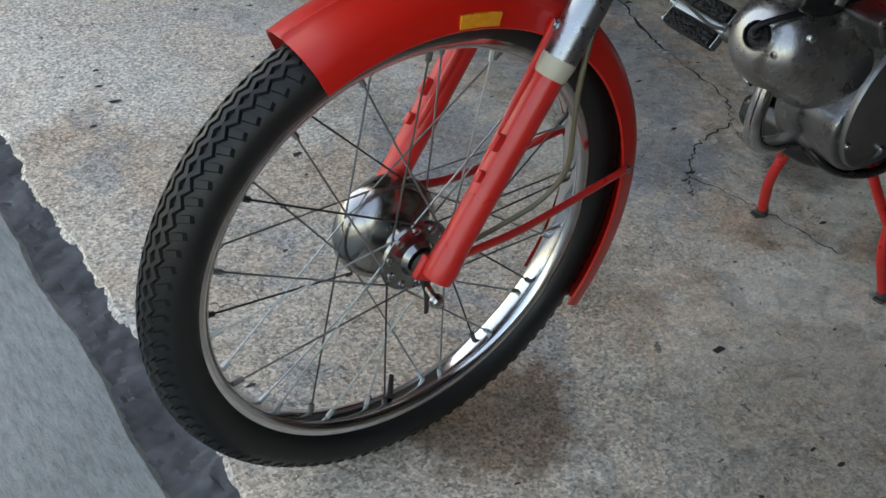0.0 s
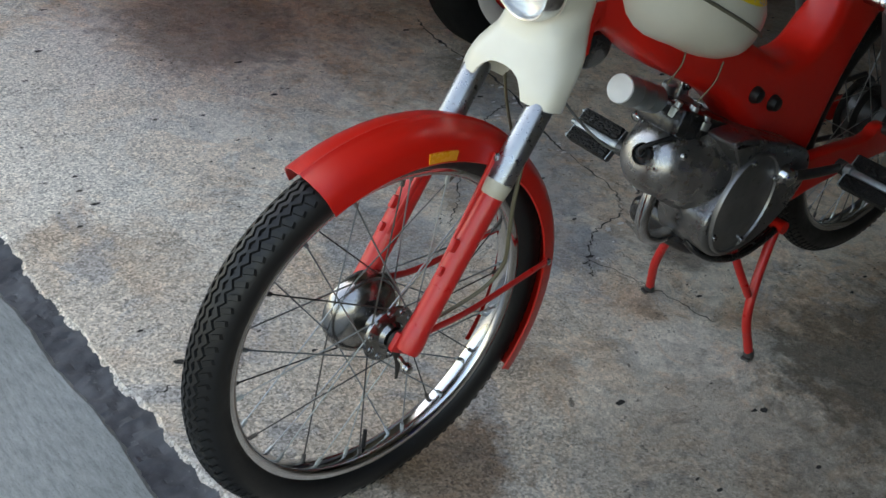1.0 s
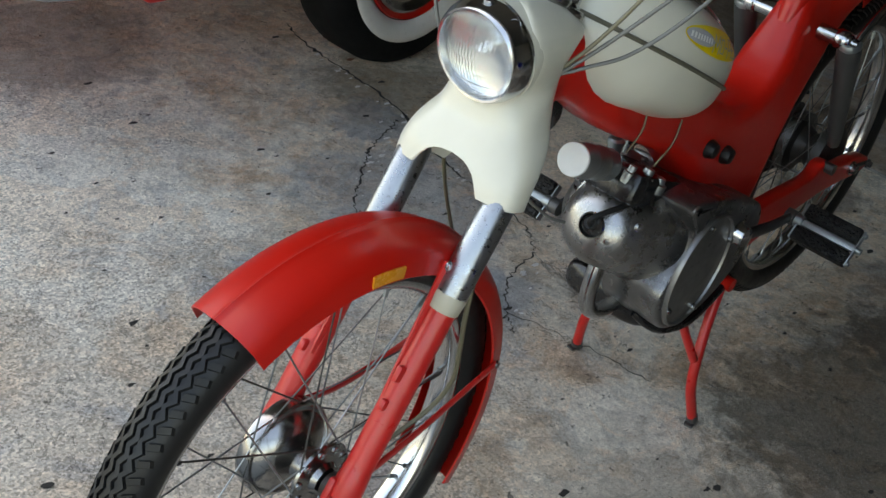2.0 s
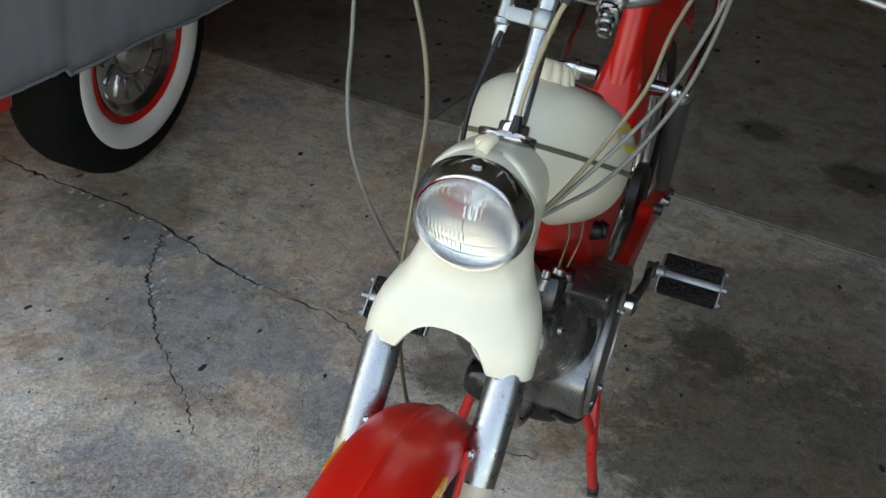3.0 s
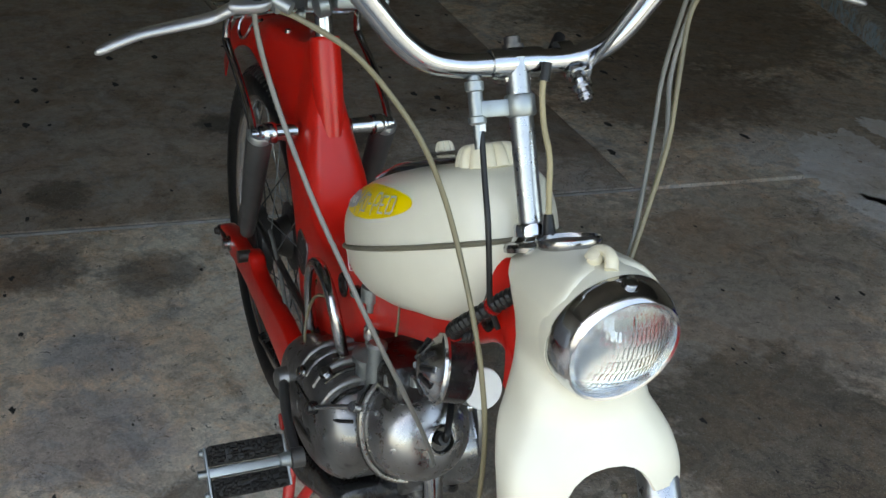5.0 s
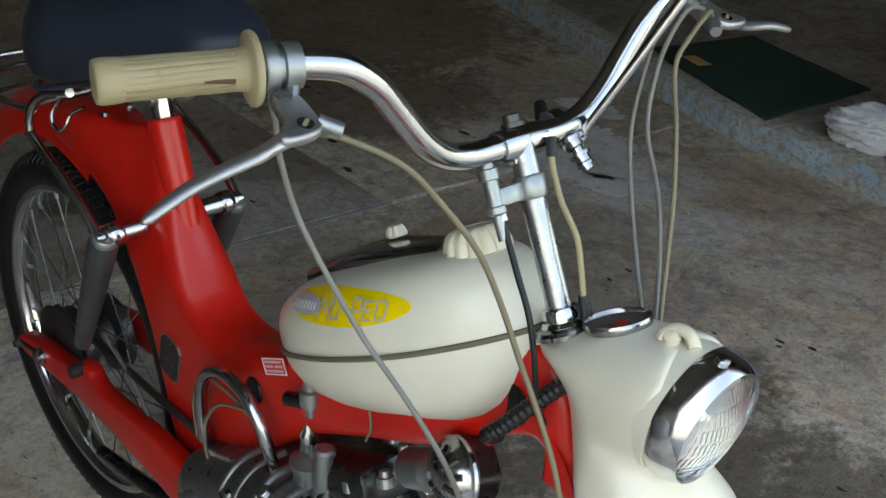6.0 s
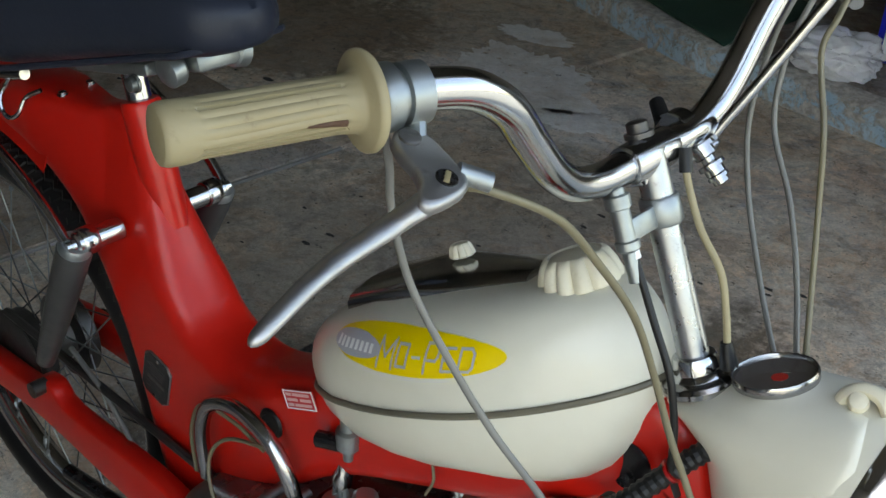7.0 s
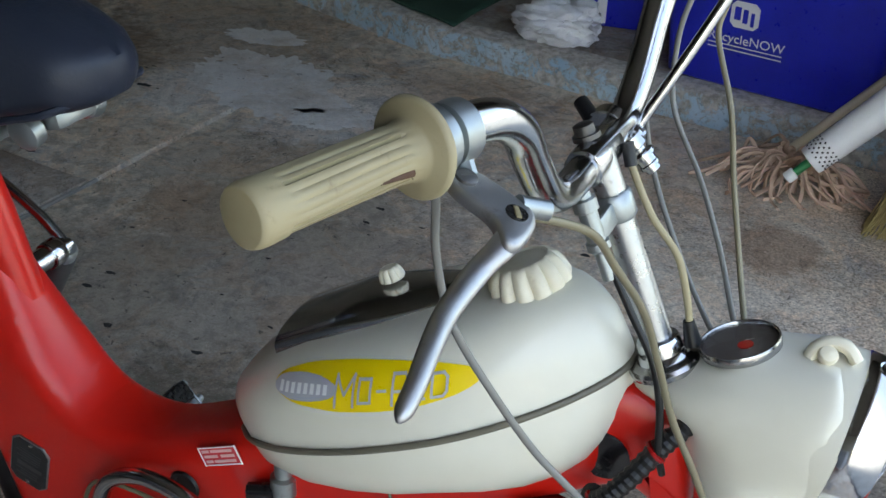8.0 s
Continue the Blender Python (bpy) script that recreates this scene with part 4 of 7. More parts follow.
arm = bmesh.new()
tube((AXLE + Vector((0.0, 0.034, -0.005)), AXLE + Vector((-0.012, 0.036, -0.045)), AXLE + Vector((-0.012, 0.038, -0.075))), (0.007, 0.003), 8, bm=arm, flat=0.5)
part("brake_arm", arm, STEEL, front, "", 2)


# headlight cowl: slices from the top down: height, back, front, half width
OFFSET = Vector((0.010, 0, -0.010))
SLICES = ((0.8420, 0.512, 0.560, 0.010), (0.8390, 0.484, 0.582, 0.026), (0.8320, 0.458, 0.588, 0.037), (0.820, 0.442, 0.594, 0.0478), (0.805, 0.446, 0.594, 0.0545), (0.788, 0.461, 0.594, 0.0570), (0.770, 0.477, 0.594, 0.0575),
          (0.750, 0.486, 0.595, 0.0572), (0.728, 0.498, 0.599, 0.0578), (0.706, 0.512, 0.605, 0.0640), (0.692, 0.526, 0.613, 0.0725), (0.678, 0.541, 0.621, 0.0800), (0.664, 0.552, 0.628, 0.0840), (0.652, 0.562, 0.632, 0.0855), (0.620, 0.573, 0.640, 0.0860))


def crown(x):
    return 0.834 + 0.52 * (x - 0.52) if x < 0.52 else 0.834 + 0.19 * (x - 0.52)


def cowl_at(z):
    for (z0, *a), (z1, *b) in zip(SLICES, SLICES[1:]):
        if z >= z1:
            u = min(max((z0 - z) / (z0 - z1), 0), 1)
            return [p + (q - p) * u for p, q in zip(a, b)]
    return SLICES[-1][1:]


def cowl_mesh():
    n, m = 72, 44
    bm = bmesh.new()
    grid = []
    for k in range(n):
        w = 2 * math.pi * k / n
        cy, cx = math.sin(w), math.cos(w)
        e = 2 / 2.9
        sy, sx = math.copysign(abs(cy) ** e, cy), math.copysign(abs(cx) ** e, cx)
        ylow = 0.085 * sy
        arch = 0.030 * max(0.0, 1 - (abs(ylow) / 0.043) ** 2.4) ** 0.5
        zlow = 0.6340 + 0.0080 * sx + arch
        col = []
        for j in range(m + 1):
            z = 0.8420 - (0.8420 - zlow) * (j / m)
            back, frnt, half = cowl_at(z)
            square = min(max((z - 0.735) / 0.03, 0.0), 1.0) if cx > 0 else 0.0
            e = 2 / (2.9 + 9.0 * square)
            sy, sx = math.copysign(abs(cy) ** e, cy), math.copysign(abs(cx) ** e, cx)
            xx = (back + frnt) / 2 + (frnt - back) / 2 * sx
            tap = 0.5 + 0.5 * math.sin(math.pi / 2 * min(1.0, (sx + 1) * 0.62))
            half *= 1 - min(max((z - 0.69) / 0.06, 0.0), 1.0) * (1 - tap)
            chord = max(0.0572 ** 2 - (z - 0.787) ** 2, 0.034 ** 2) ** 0.5
            ahead = min(max((xx - 0.535) / 0.050, 0.0), 1.0) * min(max((z - 0.722) / 0.03, 0.0), 1.0)
            if z < 0.787 and chord < half:
                half += (chord - half) * ahead * ahead * (3 - 2 * ahead)
            lift = min(max((z - 0.765) / 0.077, 0.0), 1.0)
            col.append(Vector((xx, half * sy, z + lift * (crown(xx) - 0.8420))))
        grid.append(col)
    outer = [[bm.verts.new(v) for v in col] for col in grid]
    inner = [[bm.verts.new(v + (Vector(((sum(c.x for c in (v, v)) / 2), 0, v.z)) - v) * 0.045 + Vector(((0.5 * sum(cowl_at(v.z)[:2]) - v.x) * 0.045, 0, 0))) for v in col] for col in grid]
    for k in range(n):
        a, b = outer[k], outer[(k + 1) % n]
        c, d = inner[k], inner[(k + 1) % n]
        for j in range(m):
            bm.faces.new((a[j], a[j + 1], b[j + 1], b[j]))
            if j > m * 0.4:
                bm.faces.new((d[j], d[j + 1], c[j + 1], c[j]))
        bm.faces.new((a[m], c[m], d[m], b[m]))
    bm.faces.new([col[0] for col in outer])
    loose = [v for v in bm.verts if not v.link_faces]
    bmesh.ops.delete(bm, geom=loose, context="VERTS")
    bmesh.ops.smooth_vert(bm, verts=[v for v in bm.verts if v.co.z > 0.69], factor=0.5)
    bmesh.ops.smooth_vert(bm, verts=[v for v in bm.verts if v.co.z > 0.69], factor=0.5)
    return bm


cowl = part("headlight_cowl", cowl_mesh(), CREAM, moped, "cream enamelled headlight and fork cowl", 2, 50)
LAMP = Vector((0.609, 0, 0.7850))
SMALL = 0.93
AIM = Vector((math.cos(radians(9)), 0, -math.sin(radians(9))))


def shrink(*profile):
    return [(r * SMALL, h) for r, h in profile]


lamp = part("headlight_rim", lathe(shrink((0.0600, -0.018), (0.0612, -0.017), (0.0612, -0.009), (0.0602, 0.000), (0.0570, 0.0085), (0.0545, 0.0115), (0.0522, 0.0105), (0.0512, 0.006), (0.0512, -0.004), (0.0560, -0.010)), LAMP, AIM, 60, None, closed=2),
            RIM_CHROME, moped, "deep chrome headlight rim", 2, 50)

def lens_mesh(rings=46, segs=132):
    """A domed glass whose inner face is moulded into rows of upright flutes."""
    side = Vector((0, 1, 0))
    rise = AIM.cross(side)
    bm = bmesh.new()
    faces = []
    for inner in (0, 1):
        rows = []
        for i in range(rings + 1):
            r = 0.0476 * max(i / rings, 0.002)
            row = []
            for k in range(segs):
                w = 2 * math.pi * k / segs
                y, z = r * math.cos(w), r * math.sin(w)
                h = 0.0225 - 0.0178 * (r / 0.0476) ** 2.2
                if inner:
                    shift = 0.5 if int(math.floor(z / 0.013)) % 2 else 0.0
                    flute = abs(((y / 0.0042 + shift) % 1.0) - 0.5) * 2
                    cut = min(1.0, abs(((z / 0.013) % 1.0) - 0.5) * 2 / 0.86)
                    fade = 1.0 if r < 0.043 else 0.0
                    h -= 0.0030 + fade * 0.0012 * (1 - flute ** 2) * (1.0 if cut < 1.0 else 0.3)
                row.append(bm.verts.new(LAMP + AIM * h + side * y + rise * z))
            rows.append(row)
        for p, q in zip(rows, rows[1:]):
            bridge(bm, p, q)
        bm.faces.new(rows[0])
        faces.append(rows[-1])
    bridge(bm, *faces)
    return bm


lens = part("lens", lens_mesh(), RIBBED_GLASS, lamp, "ribbed clear headlight glass", 2, 60)
lens.visible_shadow = False
bowl = lathe(shrink(*[(0.0512 - 0.0022 * k, 0.005 - 0.018 * (1 - ((0.0512 - 0.0022 * k) / 0.0512) ** 2) ** 0.8) for k in range(21)] + [(0.006, -0.0125), (0.006, -0.004), (0.004, 0.000), (0.0002, 0.001)]), LAMP, AIM, 120)
bmesh.ops.delete(bowl, geom=[f for f in bowl.faces if len(f.verts) > 50 and f.calc_area() > 0.001], context="FACES_ONLY")
for v in bowl.verts:
    v.co += AIM * 0.00055 * math.sin(v.co.y * 1250 + 2 * math.sin(v.co.z * 260)) * (1.0 if v.co.z > 0.775 else 0.3)
part("reflector", bowl, MIRROR, lamp, "", 2, 60)
part("lamp_neck", lathe(shrink((0.0520, -0.054), (0.0584, -0.042), (0.0611, -0.030), (0.0617, -0.0165)), LAMP + Vector((0, 0, -0.002)), AIM, 96), CREAM, cowl, "", 2, 60)
part("screw", bolt(LAMP + Vector((0.004, 0, 0.0555)), (0.35, 0, 0.94), 0.0055, 0.005, sides=12), OLD_CHROME, lamp, "", 2)
tab = tube(((0.562, -0.007, 0.8400), (0.565, -0.004, 0.8475), (0.574, -0.001, 0.8520), (0.585, -0.002, 0.8505), (0.592, -0.005, 0.8440)), 0.0048, 12, 6, flat=1.3)
lathe(((0.0, -0.004), (0.006, -0.003), (0.0070, 0.001), (0.0058, 0.0045), (0.0, 0.006)), (0.573, -0.0095, 0.8460), (0.1, -0.5, 0.8), 16, tab)
part("switch_knob", tab, CREAM_PLASTIC, cowl, "small cream light switch lever", 2)
UPN = Vector((-0.34, 0, 0.94)).normalized()
dial_at = Vector((0.514, 0.0, 0.8345))
dial = part("speedometer", lathe(((0.026, -0.008), (0.0285, -0.006), (0.0290, -0.001), (0.0284, 0.0008), (0.0274, 0.0006), (0.0266, -0.0012)), dial_at, UPN, 48, None, closed=2), DRUM, moped, "round speedometer in a chrome bezel", 2, 50)
part("dial_face", lathe(((0.0002, -0.0030), (0.0275, -0.0030), (0.0275, -0.0052), (0.0002, -0.0052)), dial_at, UPN, 36), DIAL, dial, "faded dark dial face", 2)
part("dial_window", lathe(((0.0002, -0.0026), (0.0056, -0.0026), (0.0056, -0.0032), (0.0002, -0.0032)), dial_at + Vector((0.0038, -0.002, 0.0014)) + UPN * 0.0003, UPN, 20), RED, dial, "red spot on the dial", 2)
pane = lathe(((0.0272, -0.0010), (0.0270, -0.0004), (0.014, 0.0019), (0.0002, 0.0022)), dial_at, UPN, 36)
bmesh.ops.delete(pane, geom=[f for f in pane.faces if len(f.verts) > 20 and f.calc_area() > 0.001], context="FACES_ONLY")
part("glass", pane, DIAL_GLASS, dial, "", 2)

# stem and handlebar
OFFSET = Vector((0, 0, 0))
stem = bmesh.new()
lathe(((0.0111, -0.02), (0.0111, 0.155)), RING, STEM, 28, stem)
stem_ob = part("handlebar_stem", stem, STEM_PLATE, moped, "chrome handlebar stem", True)
part("stem_nut", lathe(((0.0190, -0.006), (0.0195, -0.004), (0.0175, -0.001), (0.0162, 0.000), (0.0162, 0.008), (0.0150, 0.011), (0.0116, 0.012)), RING + STEM * -0.003, STEM, 28, None), CHROME, stem_ob, "", True)
part("stem_seal", lathe(((0.0265, -0.008), (0.0272, -0.004), (0.0255, -0.001), (0.019, 0.001)), RING + STEM * -0.008, STEM, 28), DRUM, stem_ob, "", True)
clamp = bmesh.new()
lathe(((0.0125, 0.0), (0.0140, 0.002), (0.0140, 0.018), (0.0125, 0.020)), RING + STEM * 0.103, STEM, 24, clamp)
block((0.0045, 0.034, 0.015), Matrix.Translation(RING + STEM * 0.113 + Vector((0.002, -0.026, 0))) @ Matrix.Rotation(-RAKE, 4, "Y"), 0.0015, clamp)
part("cable_bracket", clamp, ZINC, stem_ob, "galvanised cable bracket", True)
adj = bmesh.new()
J = RING + STEM * 0.127 + Vector((-0.002, -0.042, 0))
lathe(((0.0060, -0.029), (0.0085, -0.027), (0.0085, -0.022), (0.0068, -0.021), (0.0068, 0.000), (0.0088, 0.001), (0.0088, 0.009), (0.0060, 0.010), (0.0055, 0.020)), J, STEM, 10, adj)
lathe(((0.0048, -0.05), (0.0048, -0.028)), J, STEM, 12, adj)
part("cable_adjuster", adj, ZINC, stem_ob, "", True)

OFFSET = Vector((-0.004, 0, -0.012))
BAR = ((0.411, 0.0, 0.954), (0.411, 0.030, 0.954), (0.411, 0.056, 0.955), (0.4105, 0.084, 0.962), (0.410, 0.109, 0.980), (0.409, 0.134, 1.008), (0.409, 0.156, 1.032), (0.406, 0.182, 1.0485), (0.399, 0.210, 1.0545), (0.391, 0.240, 1.0555), (0.386, 0.256, 1.0555))
bar = bmesh.new()
tube([(x, -y, z) for x, y, z in BAR[:0:-1]] + list(BAR), 0.0112, 20, 6, bm=bar)
handlebar = part("handlebar", bar, CHROME, moped, "chrome swept handlebar", True)
cl = bmesh.new()
lathe(((0.0115, -0.026), (0.0135, -0.025), (0.0140, -0.020), (0.0140, 0.020), (0.0135, 0.025), (0.0115, 0.026)), (0.411, 0.0, 0.954), (0, 1, 0), 24, cl)
block((0.026, 0.030, 0.020), Matrix.Translation((0.409, 0, 0.944)) @ Matrix.Rotation(-RAKE, 4, "Y"), 0.006, cl)
part("bar_clamp", cl, CHROME, handlebar, "", True)
part("clamp_bolt", bolt((0.404, 0.0, 0.9665), STEM, 0.0075, 0.010, sides=6), STEEL, handlebar, "", True)
part("rubber_cap", tube(((0.395, 0.048, 0.958), (0.380, 0.060, 0.966)), (0.0065, 0.0055), 12, curved=False), RUBBER, handlebar, "black rubber bolt cap", True)
lc = bmesh.new()
lathe(((0.0115, -0.008), (0.0142, -0.007), (0.0142, 0.007), (0.0115, 0.008)), (0.4035, 0.052, 0.9548), (0.02, 1, 0.03), 24, lc)
block((0.022, 0.013, 0.016), pose(0.415, 0.056, 0.947, 0, 35, 12), 0.004, lc)
bolt((0.420, 0.058, 0.946), (0.75, 0.1, -0.65), 0.0085, 0.009, lc)
tube(((0.425, 0.059, 0.941), (0.433, 0.061, 0.931)), 0.0050, 12, bm=lc, curved=False)
bolt((0.430, 0.060, 0.935), (0.7, 0.1, -0.7), 0.0072, 0.008, lc)
bolt((0.436, 0.0615, 0.928), (0.7, 0.1, -0.7), 0.0058, 0.006, lc)
block((0.016, 0.011, 0.020), pose(0.420, 0.066, 0.944, 10, 20, 0), 0.003, lc)
part("control_clamp", lc, OLD_CHROME, handlebar, "chrome clamp with a hanging bolt", True)
part("mirror_stalk", tube(((0.421, 0.070, 0.948), (0.427, 0.075, 0.962), (0.437, 0.082, 0.983), (0.456, 0.096, 1.025), (0.505, 0.133, 1.135)), (0.0036, 0.0044), 12, 5), CHROME, handlebar, "thin chrome mirror stalk", True)


def on_lever(s, nrm, a, b, h=0.0):
    """A place on the lever's plate: a outwards, b forwards, h above its middle."""
    return Vector((0.4135, 0.2435 * s, 1.0185)) + Vector((0, a * s, 0)) + Vector((nrm.z, 0, -nrm.x)) * b + nrm * h


def lever_head(s, nrm):
    """The broad cranked plate in which the lever turns, with rounded edges."""
    rim = smooth_path([Vector((a, b, 0)) for a, b in ((0.0010, -0.0225), (-0.0062, -0.0265), (-0.0140, -0.0250), (-0.0180, -0.0175), (-0.0180, -0.0060), (-0.0158, 0.0100), (-0.0128, 0.0178), (-0.0045, 0.0222), (0.0100, 0.0232), (0.0185, 0.0215), (0.0205, 0.0165), (0.0165, 0.0120), (0.0105, 0.0075), (0.0065, 0.0000), (0.0050, -0.0100), (0.0035, -0.0170), (0.0010, -0.0225))], 4)[:-1]
    mid = Vector((-0.004, 0.004, 0))
    loops = []
    for h, f in ((-0.0042, 0.82), (-0.0036, 0.95), (-0.0018, 1.0), (0.0018, 1.0), (0.0036, 0.95), (0.0042, 0.82)):
        loops.append([on_lever(s, nrm, *(mid + (p - mid) * f).xy, h) for p in rim])
    return loft(loops)


def grip(s):
    a, b = Vector((0.376, 0.244 * s, 1.043)), Vector((0.341, 0.347 * s, 1.043))
    d = (b - a).normalized()
    n, prof = 72, []
    length = (b - a).length
    rnd = random.Random(5 if s < 0 else 9)
    deep = [0.0004 + 0.0017 * rnd.random() for _ in range(72)]
    sections = ((0.0, 0.0245, 0), (0.002, 0.0258, 0), (0.0045, 0.0255, 0), (0.0058, 0.0240, 0), (0.0066, 0.0165, 0), (0.0085, 0.0150, 0), (0.0155, 0.0143, 0), *[(0.017 + 0.0071 * j, 0.0143, 1) for j in range(11)], (0.0895, 0.0147, 0), (0.0985, 0.0152, 0), (0.103, 0.0150, 0), (0.1058, 0.0140, 0), (0.1062, 0.0130, 0), (0.1064, 0.0002, 0))
    u = d.orthogonal().normalized()
    v = d.cross(u)
    loops = []
    for h, r, rib in sections:
        loop = []
        for k in range(n):
            w = 2 * math.pi * k / n + (0.16 * math.sin(h * 45 + 0.6) * (0.6 + 0.4 * math.sin(2 * math.pi * k / n + 1)) if rib else 0)
            rr = r - (deep[k] if rib and k % 4 == 0 else 0.0) + (0.0006 * math.sin(3 * w) if rib else 0)
            loop.append(a + d * h * length / 0.1062 * 0.965 + rr * (math.cos(w) * u + math.sin(w) * v))
        loops.append(loop)
    gb_ = loft(loops)
    gb_.verts.index_update()
    # The deeper grooves take the darker second material.
    for f in gb_.faces:
        if len(f.verts) == 4:
            ids = [v.index for v in f.verts]
            if 7 <= min(ids) // n <= 16 and sum(q % n % 4 == 0 and deep[q % n] > 0.0009 for q in ids) == 2:
                f.material_index = 1
    g = part("grip", gb_, (GRIP_RUBBER, GRIP_DARK), handlebar, "yellowed ribbed rubber grip with a flange", True, 50)
    if s < 0:
        part("worn_patch", tube((a + d * 0.018 + Vector((0.0125, -0.004, -0.0030)), a + d * 0.026 + Vector((0.0130, -0.0042, -0.0022)), a + d * 0.038 + Vector((0.0127, -0.004, -0.0015))), (0.0024, 0.0014), 8), TORN, g, "brown torn spot in the rubber", True)
    # clamp and lever
    c0 = a - d * 0.022
    cl = lathe(((0.0118, -0.009), (0.0160, -0.008), (0.0164, -0.002), (0.0160, 0.004), (0.0132, 0.005), (0.0132, 0.008), (0.0172, 0.009), (0.0178, 0.0165), (0.0165, 0.0185), (0.0118, 0.0185)), c0, d, 28)
    tube((c0 + Vector((0.004, 0, -0.012)), Vector((0.402, 0.232 * s, 1.0175)), Vector((0.426, 0.2235 * s, 1.0085))), (0.0085, 0.0050), 10, 4, bm=cl, flat=0.7)
    tube((Vector((0.422, 0.228 * s, 1.016)), Vector((0.433, 0.2155 * s, 1.010))), 0.0054, 12, bm=cl, curved=False)
    part("lever_bracket", cl, ZINC, handlebar, "dull grey lever clamp", True)
    up = 0.003 if s < 0 else 0.008
    path = (Vector((0.4290, 0.2530 * s, 1.0135)), Vector((0.4262, 0.2620 * s, 1.0095)), Vector((0.4205, 0.2740 * s, 1.0010 + up * 0.4)), Vector((0.4185, 0.302 * s, 0.9945 + up * 0.6)),
            Vector((0.4215, 0.326 * s, 0.9905 + up * 0.8)), Vector((0.424, 0.345 * s, 0.9845 + up)), Vector((0.4245, 0.362 * s, 0.976 + up * 1.5)))
    lv = bmesh.new()
    pts = smooth_path(path, 8)
    loops, nrm = [], Vector((0.35, 0, 0.94)).normalized()
    for i, q in enumerate(pts):
        t = i / (len(pts) - 1)
        dd = (pts[min(i + 1, len(pts) - 1)] - pts[max(i - 1, 0)]).normalized()
        side = dd.cross(nrm).normalized()
        up = side.cross(dd)
        wide = 0.0072 - 0.0030 * t
        tip = max(0.08, 1 - ((t - 0.93) / 0.07) ** 2) ** 0.5 if t > 0.93 else max(0.15, 1 - ((0.05 - t) / 0.05) ** 2) ** 0.5 if t < 0.05 else 1.0
        wide, thick = wide * tip, (0.0044 - 0.0010 * t) * tip
        loops.append([q + side * wide * math.cos(w) + up * thick * math.sin(w) for w in [2 * math.pi * k / 14 for k in range(14)]])
    loft(loops, True, lv)
    join(lv, lever_head(s, nrm))
    part("brake_lever", lv, ALLOY, handlebar, "brushed aluminium hand lever" if s < 0 else "aluminium hand lever with a pale tip", True, 60)
    ps = lathe(((0.0, 0.0), (0.0058, 0.0), (0.0058, 0.0016), (0.0046, 0.0024), (0.0, 0.0024)), on_lever(s, nrm, -0.0062, -0.0178, 0.0042), nrm, 18)
    block((0.0085, 0.0012, 0.0010), Matrix.Translation(on_lever(s, nrm, -0.0062, -0.0178, 0.0064)) @ Matrix.Rotation(radians(20), 4, "Y") @ Matrix.Rotation(radians(60), 4, "Z"), 0.0, ps)
    part("lever_hole", lathe(((0.0, 0.0), (0.0058, 0.0), (0.0058, 0.0010), (0.0, 0.0010)), on_lever(s, nrm, -0.0028, 0.0117, 0.0040), nrm, 18), BLACK, handlebar, "dark pivot hole in the lever", True)
    part("lever_nipple", block((0.0030, 0.0085, 0.0012), Matrix.Translation(on_lever(s, nrm, -0.0028, 0.0117, 0.0052)) @ Matrix.Rotation(radians(20), 4, "Y") @ Matrix.Rotation(radians(35), 4, "Z"), 0.0005), GRIP_DARK, handlebar, "", True)
    part("pivot_screw", ps, GUNMETAL, handlebar, "", True)


OFFSET = Vector((0.010, 0, 0))
grip(-1)
grip(1)


# ---------------------------------------------------------------- tank
OFFSET = Vector((0, 0, 0))
T0 = Vector((0.123, 0, 0.633))
TU = Vector((math.cos(radians(25.4)), 0, math.sin(radians(25.4))))
TV = Vector((-TU.z, 0, TU.x))
TANK = ((0, 0.0145, 0.014, 0.014), (0.0052, 0.029, 0.0261, 0.026), (0.0186, 0.0476, 0.0408, 0.042), (0.0435, 0.0693, 0.0554, 0.058), (0.0828, 0.0859, 0.0675, 0.069), (0.1242, 0.0942, 0.0744, 0.076), (0.1656, 0.0978, 0.0766, 0.08), (0.207, 0.0968, 0.0777, 0.081), (0.238, 0.0931, 0.0777, 0.0841), (0.267, 0.0859, 0.0766, 0.0846), (0.2929, 0.0756, 0.0755, 0.0799), (0.3157, 0.0631, 0.0733, 0.0702), (0.3333, 0.0507, 0.0677, 0.0573), (0.3478, 0.0373, 0.0588, 0.0433), (0.3571, 0.0259, 0.0477, 0.0304), (0.3633, 0.0145, 0.0333, 0.0175), (0.3659, 0.0052, 0.0133, 0.007))


def tank_loop(u, w, top, low, n=56, grow=0.0):
    loop = []
    for k in range(n):
        a = 2 * math.pi * k / n
        e = 2 / (3.0 if math.sin(a) > 0 else 2.3)
        cy = math.copysign(abs(math.cos(a)) ** e, math.cos(a))
        sv = math.copysign(abs(math.sin(a)) ** e, math.sin(a))
        loop.append(T0 + TU * u + Vector((0, (w + grow) * cy, 0)) + TV * ((top if sv > 0 else low) * sv))
    return loop


tank = part("fuel_tank", loft([tank_loop(*s) for s in TANK]), CREAM, moped, "cream enamelled fuel tank", sharp=70)
seam_pts = [T0 + TU * u + Vector((0, s * (w + 0.001), 0)) for s, rows in ((-1, TANK[2:]), (1, TANK[:1:-1])) for u, w, _, _ in rows]
part("seam_piping", tube(seam_pts + [seam_pts[0]], 0.0028, 8, 5, flat=1.0), SEAM_RUBBER, tank, "grey rubber piping round the tank seam")


